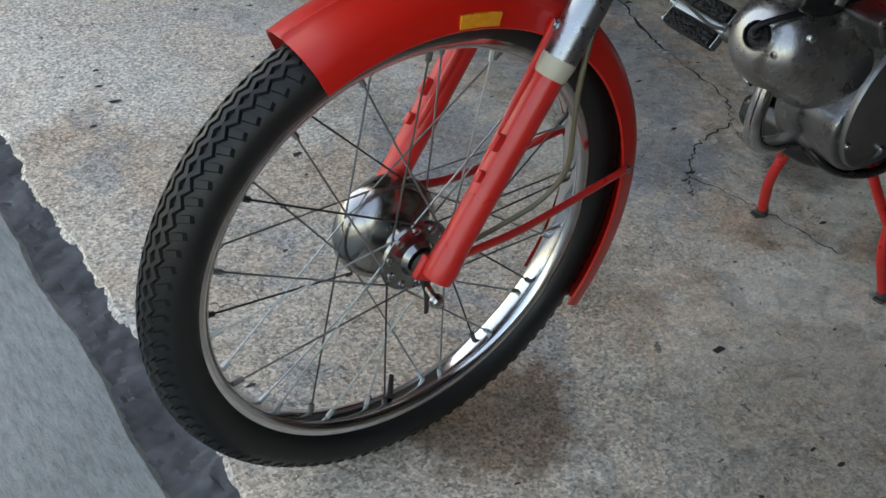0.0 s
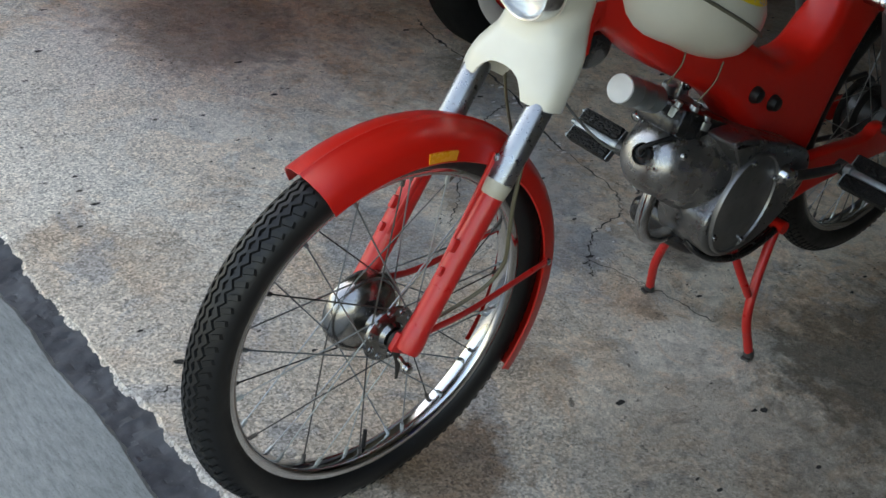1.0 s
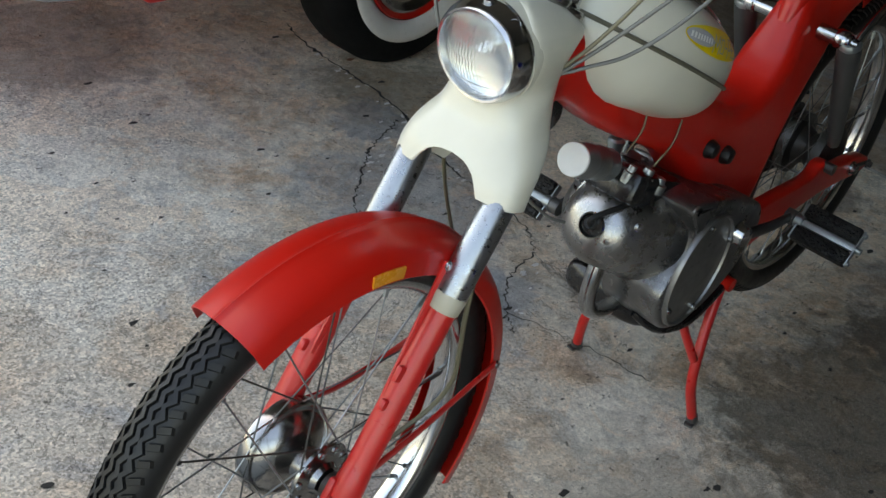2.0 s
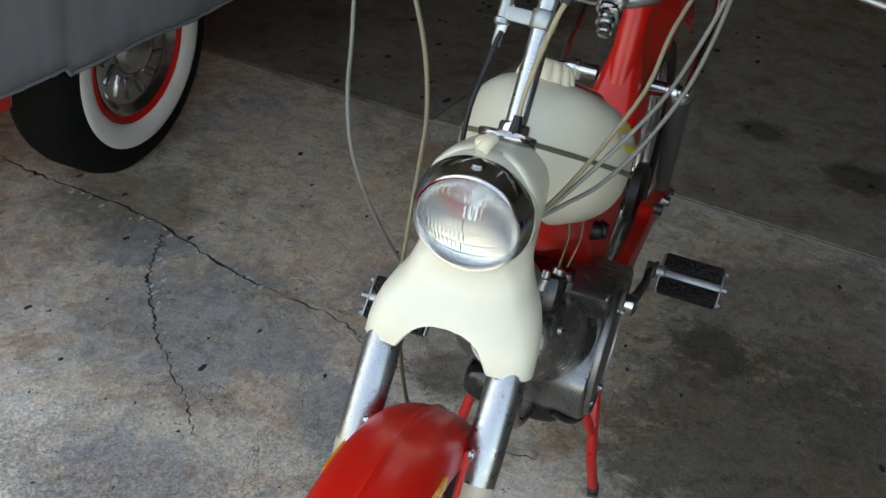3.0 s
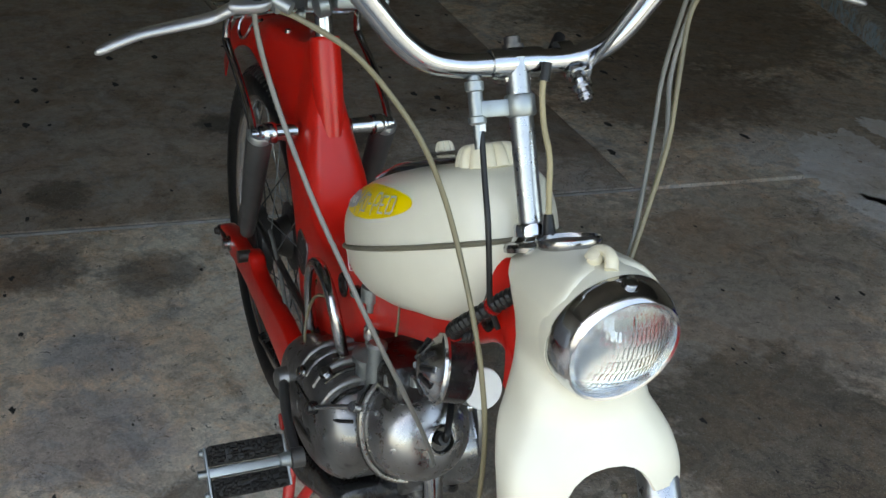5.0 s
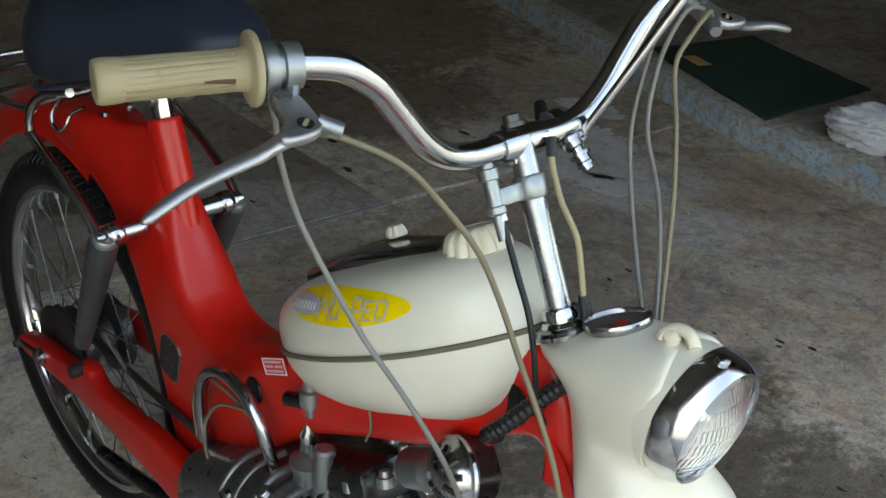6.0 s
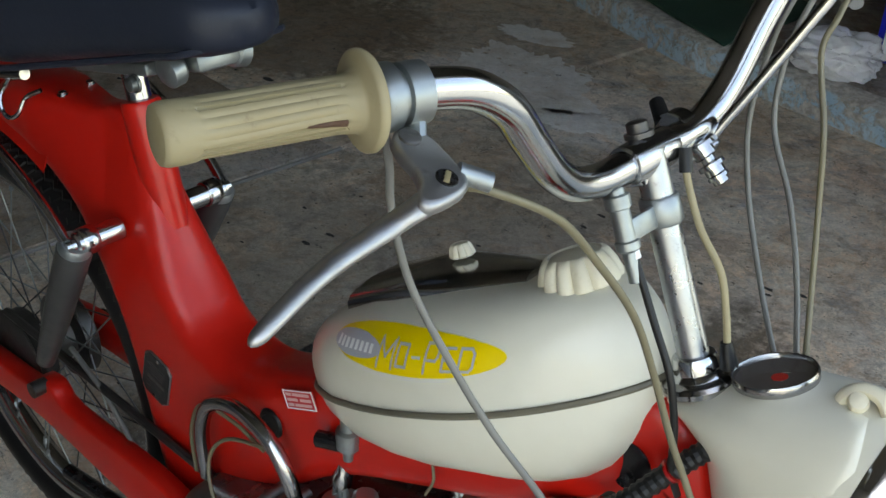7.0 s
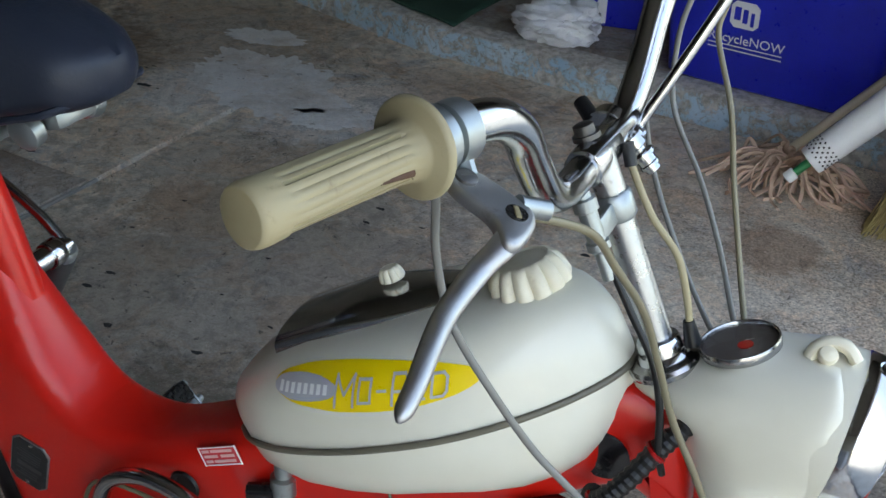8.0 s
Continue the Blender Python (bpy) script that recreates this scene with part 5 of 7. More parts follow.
def side_at(u, v):
    """Where the right-hand tank skin lies, u along and v above the seam."""
    for (u0, *a), (u1, *b) in zip(TANK, TANK[1:]):
        if u <= u1:
            f = (u - u0) / (u1 - u0)
            w, top, low = [p + (q - p) * f for p, q in zip(a, b)]
            break
    h = top if v > 0 else low
    return w * max(0.0, 1 - (abs(v) / h) ** 3.0) ** (1 / 3.0)


def turned(uc, vc, du, dv, tilt):
    """A place on the tank side: offsets from a centre, turned by tilt."""
    return uc + du * math.cos(tilt) + dv * math.sin(tilt), vc - du * math.sin(tilt) + dv * math.cos(tilt)


def decal(uc, vc, ru, rv, lift, s, tilt=0.0, n=56, rings=14):
    bm = bmesh.new()
    def at(du, dv):
        u, v = turned(uc, vc, du, dv, tilt)
        return T0 + TU * u + TV * v + Vector((0, s * (side_at(u, v) + lift), 0))
    mid = bm.verts.new(at(0, 0))
    prev = None
    for r in range(1, rings + 1):
        row = [bm.verts.new(at(ru * r / rings * math.cos(2 * math.pi * k / n), rv * r / rings * math.sin(2 * math.pi * k / n))) for k in range(n)]
        for k in range(n):
            if prev:
                bm.faces.new((prev[k], prev[(k + 1) % n], row[(k + 1) % n], row[k]))
            else:
                bm.faces.new((mid, row[k], row[(k + 1) % n]))
        prev = row
    return bm


def stroke(quad, lift, s):
    """A small four-cornered mark lying on the tank side."""
    bm = bmesh.new()
    vs = []
    for i in range(5):
        f = i / 4
        a = [quad[0][k] + (quad[1][k] - quad[0][k]) * f for k in (0, 1)]
        b = [quad[3][k] + (quad[2][k] - quad[3][k]) * f for k in (0, 1)]
        vs.append([bm.verts.new(T0 + TU * u + TV * v + Vector((0, s * (side_at(u, v) + lift), 0))) for u, v in (a, b)])
    for p, q in zip(vs, vs[1:]):
        bm.faces.new((p[0], p[1], q[1], q[0]))
    return bm


# letters of the word on the badge: width, height, pen lines in a unit box
LETTERS = ((-0.0270, 0.0165, 0.0205, (((0, 0), (0, 1), (0.5, 0.4), (1, 1), (1, 0)),)),
           (-0.0050, 0.0105, 0.0155, (((0, 0), (0, 1), (1, 1), (1, 0), (0, 0)),)),
           (0.0120, 0.0065, 0.0155, (((0, 0.5), (1, 0.5)),)),
           (0.0240, 0.0120, 0.0205, (((0, 0), (0, 1), (0.8, 1), (1, 0.85), (1, 0.6), (0.8, 0.45), (0, 0.45)),)),
           (0.0415, 0.0090, 0.0155, (((1, 0), (0, 0), (0, 1), (1, 1)), ((0, 0.5), (0.8, 0.5)))),
           (0.0560, 0.0115, 0.0155, (((0, 0), (0, 1), (0.75, 1), (1, 0.8), (1, 0.2), (0.75, 0), (0, 0)),)))
BADGE_U, BADGE_V, TILT = 0.1945, 0.0475, radians(4)
for s in (-1, 1):
    way = -s
    bu, bv = (BADGE_U, BADGE_V) if s < 0 else (BADGE_U - 0.026, BADGE_V - 0.006)
    badge = part("badge", decal(bu, bv, 0.093, 0.0165, 0.0010, s, TILT), YELLOW, tank, "yellow oval badge with a silver word on the tank")
    cu, cv = turned(bu, bv, -0.0580 * way, 0.0, TILT)
    part("badge_oval", decal(cu, cv, 0.034, 0.0088, 0.0022, s, TILT), SILVER, badge, "silver oval with white bars")
    for k in range(8):
        at = -0.0850 + 0.0068 * k
        quad = [turned(bu, bv, x * way, y, TILT) for x, y in ((at, -0.0032), (at + 0.0040, -0.0032), (at + 0.0050, 0.0034), (at + 0.0010, 0.0034))]
        part("badge_bar", stroke(quad, 0.0034, s), WHITE, badge)
    for at, wide, tall, lines in LETTERS:
        word = bmesh.new()
        for line in lines:
            for (xa, ya), (xb, yb) in zip(line, line[1:]):
                a = Vector((at + xa * wide + 0.22 * ya * tall, (ya - 0.5) * tall, 0))
                b = Vector((at + xb * wide + 0.22 * yb * tall, (yb - 0.5) * tall, 0))
                d = (b - a).normalized() * 0.0010
                n = Vector((-d.y, d.x, 0))
                quad = [turned(bu, bv, p.x * way, p.y - 0.0010, TILT) for p in (a - d + n, b + d + n, b + d - n, a - d - n)]
                join(word, stroke(quad, 0.0030, s))
        part("badge_letter", word, SILVER, badge)

# fluted filler cap and the tool lid
cap_at = T0 + TU * 0.307 + TV * 0.0670


def fluted(at, axis, r, h, flutes, deep):
    axis = Vector(axis).normalized()
    u = Vector((0, 1, 0))
    v = axis.cross(u)
    loops = []
    n = flutes * 8
    for hh, rr, f in ((0.0, 0.80, 0), (0.08, 0.98, 0.6), (0.25, 1.0, 1), (0.6, 0.93, 1), (0.85, 0.84, 1), (1.0, 0.72, 0.6), (1.04, 0.62, 0.0), (0.98, 0.58, 0.0), (1.02, 0.45, 0), (1.03, 0.01, 0)):
        loops.append([Vector(at) + axis * h * hh + r * rr * (1 - f * deep * (0.5 - 0.5 * abs(math.cos(flutes * w / 2)) ** 0.7)) * (math.cos(w) * u + math.sin(w) * v) for w in [2 * math.pi * k / n for k in range(n)]])
    return loft(loops)


part("filler_cap", fluted(cap_at, TV, 0.0325, 0.024, 13, 0.30), CREAM_PLASTIC, tank, "fluted cream plastic filler cap", sharp=60)
lid_loops = []
for i in range(17):
    f = i / 16
    u = 0.088 + 0.182 * f
    w = 0.047 * (1 - 0.62 * max(0.0, (f - 0.30) / 0.70) ** 1.7)
    h = 0.017 - 0.009 * f ** 2
    base = 0.0640 + 0.0100 * min(1, f * 2.5)
    lid_loops.append([T0 + TU * u + Vector((0, w * math.cos(a), 0)) + TV * (base + h * max(0.0, math.sin(a)) ** 0.7 - (0.004 if math.sin(a) < 0 else 0)) for a in [2 * math.pi * k / 24 for k in range(24)]])
lid = part("tool_lid", loft(lid_loops), CHROME, tank, "polished chrome lid on top of the tank", sharp=45)
part("lid_knob", fluted(T0 + TU * 0.188 + TV * 0.0905 + Vector((0, 0.004, 0)), TV, 0.0108, 0.011, 8, 0.4), CREAM_PLASTIC, lid, "small fluted cream knob", sharp=60)
tap = bmesh.new()
tp = Vector((0.176, -0.046, 0.612))
lathe(((0.007, 0.008), (0.008, 0.0), (0.008, -0.012), (0.012, -0.014), (0.012, -0.032), (0.006, -0.034), (0.005, -0.048)), tp, (0, 0, 1), 12, tap)
part("fuel_tap", tap, ZINC, tank, "grey fuel tap")
part("tap_knob", tube((tp + Vector((-0.006, -0.004, -0.030)), tp + Vector((-0.030, -0.009, -0.036))), 0.0085, 10, curved=False), BLACK, tank, "black tap knob")

# ---------------------------------------------------------------- frame
OFFSET = Vector((0, 0, 0.012))
FRAME = round_outline(((-0.166, 0.745), (-0.152, 0.706), (-0.124, 0.650), (-0.093, 0.598), (-0.052, 0.561), (0.010, 0.556), (0.075, 0.585), (0.150, 0.625), (0.280, 0.700), (0.400, 0.752), (0.450, 0.764), (0.484, 0.750), (0.500, 0.725), (0.510, 0.690), (0.514, 0.650),
                       (0.505, 0.628), (0.490, 0.655), (0.470, 0.670), (0.440, 0.661), (0.357, 0.606), (0.250, 0.556), (0.160, 0.510), (0.100, 0.462), (0.045, 0.410), (-0.010, 0.362), (-0.070, 0.322), (-0.126, 0.318), (-0.152, 0.356), (-0.170, 0.420), (-0.192, 0.490),
                       (-0.216, 0.545), (-0.246, 0.592), (-0.290, 0.634), (-0.350, 0.668), (-0.415, 0.684), (-0.428, 0.716), (-0.400, 0.744), (-0.340, 0.754), (-0.260, 0.754), (-0.205, 0.764)), 5)
shell = pillow(FRAME, 0.044, 0.026)
bmesh.ops.triangulate(shell, faces=[f for f in shell.faces if len(f.verts) > 4], ngon_method="EAR_CLIP")
for k in range(22):
    for at, way in (((-0.33 + 0.040 * k, 0, 0), (1, 0, 0)), ((0, 0, 0.34 + 0.020 * k), (0, 0, 1))):
        bmesh.ops.bisect_plane(shell, geom=shell.verts[:] + shell.edges[:] + shell.faces[:], plane_co=at, plane_no=way)
for v in shell.verts:
    v.co.y *= 1 - 0.5 * min(max((v.co.x - 0.37) / 0.10, 0.0), 1.0)
    if v.co.x < 0.0:
        v.co.y *= 1 - 0.58 * min(max((v.co.z - 0.595) / 0.13, 0.0), 1.0) * min(max((v.co.x + 0.34) / 0.12, 0.0), 1.0)
frame_body = part("frame", shell, RED, moped, "red pressed-steel frame", sharp=50)
part("seat_collar", lathe(((0.0190, -0.130), (0.0205, -0.085), (0.0214, -0.05), (0.0214, -0.03), (0.0208, 0.000), (0.0205, 0.005), (0.0190, 0.007), (0.0135, 0.007)), (-0.180, 0, 0.772), (-0.29, 0, 0.957), 32), RED, frame_body)
part("seat_post", lathe(((0.0128, 0.0), (0.0128, 0.085)), (-0.180, 0, 0.772), (-0.25, 0, 0.97), 20), CHROME, moped, "chrome seat post")
OFFSET = Vector((0, 0, 0))
guard_r = part("rear_mudguard", guard(BACK_AXLE, 68, 134, 0.402, 0.372, 0.060, 0.043, False, 44), RED, moped, "red rear mudguard", sharp=45)
OFFSET = Vector((0, 0, 0.012))
for x, y in ((-0.298, -0.020), (-0.305, 0.018)):
    part("rivet", bolt((x, y, 0.7520), (-0.05, 0, 1.0), 0.0045, 0.004, sides=12), OLD_CHROME, frame_body)
plate_m = Matrix.Translation((-0.128, -0.0455, 0.478)) @ Matrix.Rotation(radians(14), 4, "Y")
def clipped_plate(w, h, cut, deep):
    pts = ((-w + cut, -h), (w - cut, -h), (w, -h + cut), (w, h - cut), (w - cut, h), (-w + cut, h), (-w, h - cut), (-w, -h + cut))
    return loft([[plate_m @ Vector((x * k, y, z * k)) for x, z in pts] for y, k in ((0.001, 1.0), (-deep, 1.0), (-deep - 0.0004, 0.985))])


pl = part("data_plate", clipped_plate(0.0235, 0.031, 0.008, 0.0006), ZINC, frame_body, "small black data plate with worn lettering and a silver edge")
part("plate_face", clipped_plate(0.0222, 0.0297, 0.0078, 0.0012), PLATE, pl, "black face of the plate")
part("plate_band", block((0.030, 0.0006, 0.0052), plate_m @ pose(0.001, -0.0018, -0.004), 0.0), GUNMETAL, pl, "pale worn band")
for k, (z, w) in enumerate(((0.017, 0.026), (0.0135, 0.030), (0.010, 0.024), (0.0065, 0.028), (0.003, 0.022), (-0.0115, 0.028), (-0.015, 0.020), (-0.0185, 0.026))):
    part("plate_bar", block((w, 0.0005, 0.0011), plate_m @ pose(0.001 - 0.002 * (k % 2), -0.0018, z), 0.0), GUNMETAL, pl)
for z in (0.0262, -0.0262):
    part("plate_rivet", lathe(((0.0026, -0.001), (0.0026, 0.0004), (0.0016, 0.0012), (0.0, 0.0014)), plate_m @ Vector((0, -0.0014, z)), (0, -1, 0), 12), OLD_CHROME, pl)
STICKER_PINK = paint("faded_print", (0.70, 0.42, 0.40), (0.62, 0.35, 0.33), 0.5, coat=0.0)
st_m = Matrix.Translation((0.110, -0.0457, 0.583)) @ Matrix.Rotation(radians(-25), 4, "Y") @ Matrix.Diagonal((0.9, 1, 0.86, 1))
sticker = part("sticker", block((0.050, 0.0012, 0.0235), st_m, 0.0), paint("sticker_red", (0.55, 0.03, 0.04), (0.48, 0.03, 0.04), 0.45, coat=0.0), frame_body, "small red and white warning sticker")
for k in range(3):
    for x, w in ((-0.0165, 0.009), (0.0045, 0.028)) if k != 1 else ((-0.012, 0.018), (0.0105, 0.018)):
        part("sticker_bar", block((w, 0.0006, 0.0032), st_m @ pose(x, -0.0009, 0.0062 - 0.0062 * k), 0.0), STICKER_PINK, sticker)
for z in (0.0107, -0.0107):
    part("sticker_edge", block((0.050, 0.0006, 0.0013), st_m @ pose(0, -0.0009, z), 0.0), WHITE, sticker)
for x in (0.0244, -0.0244):
    part("sticker_edge", block((0.0013, 0.0007, 0.0235), st_m @ pose(x, -0.0009, 0), 0.0), WHITE, sticker)
part("frame_grommet", lathe(((0.0145, -0.001), (0.0165, 0.001), (0.0150, 0.0034), (0.0110, 0.0036), (0.0100, 0.0006), (0.0, 0.0004)), (0.066, -0.0440, 0.529), (0, -1, 0), 24), RUBBER, frame_body, "black rubber grommet in the frame")
for x, z in ((0.086, 0.515), (0.026, 0.488)):
    part("rubber_plug", lathe(((0.014, 0.0), (0.015, 0.004), (0.011, 0.014), (0.0, 0.016)), (x, 0.043, z), (0, 1, 0), 18), RUBBER, frame_body, "black rubber plug")

# rear suspension
for s in (-1, 1):
    top, low = Vector((-0.181, 0.092 * s, 0.644)), Vector((-0.318, 0.088 * s, 0.386))
    pin = bmesh.new()
    lathe(((0.0125, 0.0), (0.0125, 0.052), (0.010, 0.054)), (top.x, 0.040 * s, top.z), (0, s, 0), 20, pin)
    lathe(((0.0142, 0.030), (0.0155, 0.032), (0.0155, 0.046), (0.0142, 0.048)), (top.x, 0.040 * s, top.z), (0, s, 0), 20, pin)
    bolt((top.x, 0.096 * s, top.z), (0, s, 0), 0.007, 0.009, pin)
    part("shock_mount", pin, CHROME, moped, "chrome mounting pin")
    d = (low - top).normalized()
    sh = lathe(((0.015, -0.004), (0.018, 0.0), (0.018, 0.008)), top, d, 22)
    so = part("shock_absorber", sh, ZINC, moped, "grey telescopic shock absorber")
    part("shock_cover", lathe(((0.0185, 0.006), (0.0190, 0.010), (0.0165, 0.12), (0.0130, 0.20), (0.011, 0.232), (0.008, 0.236)), top, d, 22), GUNMETAL, so)
    part("shock_eye", lathe(((0.006, -0.010), (0.010, -0.010), (0.010, 0.010), (0.006, 0.010)), low + d * 0.006, (0, 1, 0), 14), STEEL, so)
    arm = round_outline(((-0.040, 0.360), (-0.120, 0.374), (-0.270, 0.370), (-0.302, 0.388), (-0.334, 0.386), (-0.362, 0.364), (-0.470, 0.355), (-0.532, 0.338), (-0.540, 0.318), (-0.492, 0.311), (-0.340, 0.320), (-0.150, 0.304), (-0.050, 0.290), (-0.028, 0.324)), 3)
    sw = part("swingarm", pillow(arm, 0.013, 0.006, 0.070 * s, 3), RED, moped, "red pressed-steel swinging arm", sharp=45)
    part("axle_nut", bolt((BACK_AXLE.x, 0.084 * s, BACK_AXLE.z - 0.012), (0, s, 0), 0.010, 0.012), OLD_CHROME, sw)
    adjr = bolt((-0.530, 0.086 * s, 0.326), (0, s, 0), 0.006, 0.008)
    tube(((-0.545, 0.082 * s, 0.326), (-0.455, 0.084 * s, 0.340)), 0.004, 8, bm=adjr, curved=False)
    part("chain_adjuster", adjr, STEEL, sw)
    part("carrier_strut", tube(((-0.186, 0.100 * s, 0.648), (-0.215, 0.101 * s, 0.672), (-0.270, 0.102 * s, 0.702), (-0.335, 0.102 * s, 0.727), (-0.345, 0.101 * s, 0.738), (-0.338, 0.099 * s, 0.765), (-0.300, 0.096 * s, 0.795), (-0.240, 0.090 * s, 0.812)), 0.0062, 10, 6), OLD_CHROME, moped, "chrome carrier strut")
rack = bmesh.new()
tube(((-0.335, -0.098, 0.765), (-0.42, -0.098, 0.752), (-0.56, -0.096, 0.745), (-0.62, -0.08, 0.745), (-0.635, 0.0, 0.746), (-0.62, 0.08, 0.745), (-0.56, 0.096, 0.745), (-0.42, 0.098, 0.752), (-0.335, 0.098, 0.765)), 0.005, 10, 6, bm=rack)
for x in (-0.38, -0.46, -0.54):
    tube(((x, -0.097, 0.752), (x, 0.0, 0.758), (x, 0.097, 0.752)), 0.004, 8, 4, bm=rack)
part("luggage_rack", rack, OLD_CHROME, moped, "chrome wire luggage rack")
part("wire_hook", tube(((-0.300, -0.075, 0.786), (-0.296, -0.090, 0.772), (-0.290, -0.094, 0.758), (-0.280, -0.092, 0.752), (-0.268, -0.088, 0.760), (-0.264, -0.080, 0.776), (-0.250, -0.070, 0.786)), 0.0024, 8, 6), CHROME, moped, "thin bent wire hook")

# saddle
sad = []
for i in range(25):
    f = i / 24
    x = -0.350 + 0.356 * f
    half = 0.114 - 0.068 * max(0.0, (f - 0.25) / 0.75) ** 0.85
    if f < 0.12:
        half *= (0.55 + 0.45 * (f / 0.12)) ** 0.6
    if f > 0.9:
        half *= max(0.12, (1 - ((f - 0.9) / 0.1) ** 2)) ** 0.5
    low = 0.784 + 0.102 * f ** 1.1
    top = 0.940 + 0.046 * f - 0.010 * math.sin(math.pi * f)
    if f > 0.66:
        top -= 0.062 * ((f - 0.66) / 0.34) ** 1.6
    if f > 0.92:
        low += 0.006 * ((f - 0.92) / 0.08) ** 2
    if f < 0.15:
        top -= 0.035 * ((0.15 - f) / 0.15) ** 2
    loop = []
    for k in range(36):
        a = 2 * math.pi * k / 36
        e = 2 / 3.2
        cy, sz = math.copysign(abs(math.cos(a)) ** e, math.cos(a)), math.copysign(abs(math.sin(a)) ** e, math.sin(a))
        flare = 1.0 - 0.16 * max(0.0, sz)
        loop.append(Vector((x, half * cy * flare, (low + top) / 2 + (top - low) / 2 * sz)))
    sad.append(loop)
saddle = part("saddle", loft(sad), VINYL, moped, "dark navy vinyl saddle", sharp=60)
part("saddle_hem", tube([(l[0].x, s * (abs(l[0].y) * 0.97), l[27].z + 0.010) for s, rows in ((-1, sad[1:-1]), (1, sad[-2:0:-1])) for l in rows[::3]], 0.0035, 8, 4), VINYL, saddle)
under = bmesh.new()
block((0.13, 0.10, 0.014), pose(-0.155, 0, 0.834, 0, -14, 0), 0.005, under)
block((0.05, 0.05, 0.020), pose(-0.070, 0, 0.858, 0, -14, 0), 0.006, under)
for s in (-1, 1):
    lathe(((0.012, 0.0), (0.016, 0.004), (0.016, 0.016), (0.010, 0.02)), (-0.068, 0.028 * s, 0.857), (0, s, -0.2), 14, under)
    bolt((-0.11, 0.05 * s, 0.832), (0, s, 0), 0.007, 0.008, under)
part("saddle_bracket", under, ZINC, saddle, "dull grey saddle bracket")

# ---------------------------------------------------------------- engine
OFFSET = Vector((-0.004, 0, 0.006))
def ring_loop(c, n, ry, rz, p=2.4, k=32):
    n = Vector(n).normalized()
    u = Vector((0, 1, 0))
    v = n.cross(u).normalized() * -1
    out = []
    for i in range(k):
        a = 2 * math.pi * i / k
        e = 2 / p
        out.append(Vector(c) + u * ry * math.copysign(abs(math.cos(a)) ** e, math.cos(a)) + v * rz * math.copysign(abs(math.sin(a)) ** e, math.sin(a)))
    return out


def eased(loops, per=5):
    """More rings between the given ones, along smooth curves."""
    tracks = [smooth_path(line, per) for line in zip(*loops)]
    return [[track[i] for track in tracks] for i in range(len(tracks[0]))]


DIR = Vector((0.93, 0, 0.37)).normalized()
shroud = loft(eased([ring_loop((0.055, 0.012, 0.350), DIR, 0.072, 0.080), ring_loop((0.105, 0.014, 0.369), DIR, 0.088, 0.088), ring_loop((0.155, 0.012, 0.392), DIR, 0.086, 0.084), ring_loop((0.195, 0.006, 0.407), DIR, 0.077, 0.075), ring_loop((0.222, 0.002, 0.416), DIR, 0.070, 0.068),
               ring_loop((0.243, 0, 0.422), DIR, 0.065, 0.064, 2.2), ring_loop((0.258, -0.001, 0.427), DIR, 0.060, 0.060, 2.1), ring_loop((0.271, -0.002, 0.431), DIR, 0.052, 0.052, 2.0), ring_loop((0.281, -0.003, 0.434), DIR, 0.041, 0.041, 2.0), ring_loop((0.287, -0.003, 0.437), DIR, 0.026, 0.026, 2.0), ring_loop((0.289, -0.003, 0.438), DIR, 0.008, 0.008, 2.0)], 3))
engine = part("engine", shroud, SHROUD, moped, "burnished aluminium engine with a domed head shroud", sharp=50)
gap = ring_loop((0.224, 0.002, 0.417), DIR, 0.0715, 0.0705)
part("shroud_gap", tube(gap[9:24], 0.0042, 8, 2), BLACK, engine, "dark gap beside the head cover")
lip = ring_loop((0.230, 0.001, 0.419), DIR, 0.0700, 0.0690)
part("shroud_lip", tube(lip[9:24], 0.0034, 8, 2), SHROUD, engine)
left_case = round_outline(((-0.052, 0.352), (-0.046, 0.405), (0.000, 0.432), (0.070, 0.455), (0.140, 0.476), (0.190, 0.478), (0.184, 0.460), (0.166, 0.430), (0.172, 0.395), (0.196, 0.366), (0.214, 0.338), (0.208, 0.300), (0.176, 0.266), (0.120, 0.250), (0.050, 0.262), (-0.010, 0.296)), 5)
part("crankcase", pillow(left_case, 0.052, 0.009, 0.050, 5), OILY_CAST, engine, "dull cast crankcase half", sharp=45)
part("case_bead", tube([(x - 0.004, 0.0975, z) for x, z in left_case[24:48]], 0.0028, 6, 2), SHROUD, engine, "bright worn edge of the case")
oval = []
e = Vector((0.126, 0.1005, 0.356))
for rr, h in ((1.0, 0.0), (1.0, 0.006), (0.975, 0.0085), (0.945, 0.0085), (0.925, 0.0050), (0.86, 0.0045), (0.80, 0.0065), (0.4, 0.0080), (0.02, 0.0080)):
    oval.append([e + Vector((0.077 * rr * math.cos(a) - 0.012 * rr * math.sin(a), h, 0.092 * rr * math.sin(a))) for a in [2 * math.pi * k / 56 for k in range(56)]])
part("side_cover", loft(oval), CAST, engine, "oval engine side cover with a raised rim", sharp=40)
for a in (1.25, 2.75, 4.25, 5.7):
    part("cover_screw", bolt(e + Vector((0.077 * math.cos(a) * 0.9 - 0.012 * math.sin(a), 0.006, 0.092 * math.sin(a) * 0.9)), (0, 1, 0), 0.0045, 0.006), OLD_CHROME, engine)
right_case = round_outline(((-0.046, 0.350), (-0.030, 0.405), (0.020, 0.430), (0.080, 0.456), (0.140, 0.468), (0.190, 0.446), (0.222, 0.402), (0.214, 0.355), (0.186, 0.318), (0.120, 0.292), (0.060, 0.290), (0.000, 0.308)), 5)
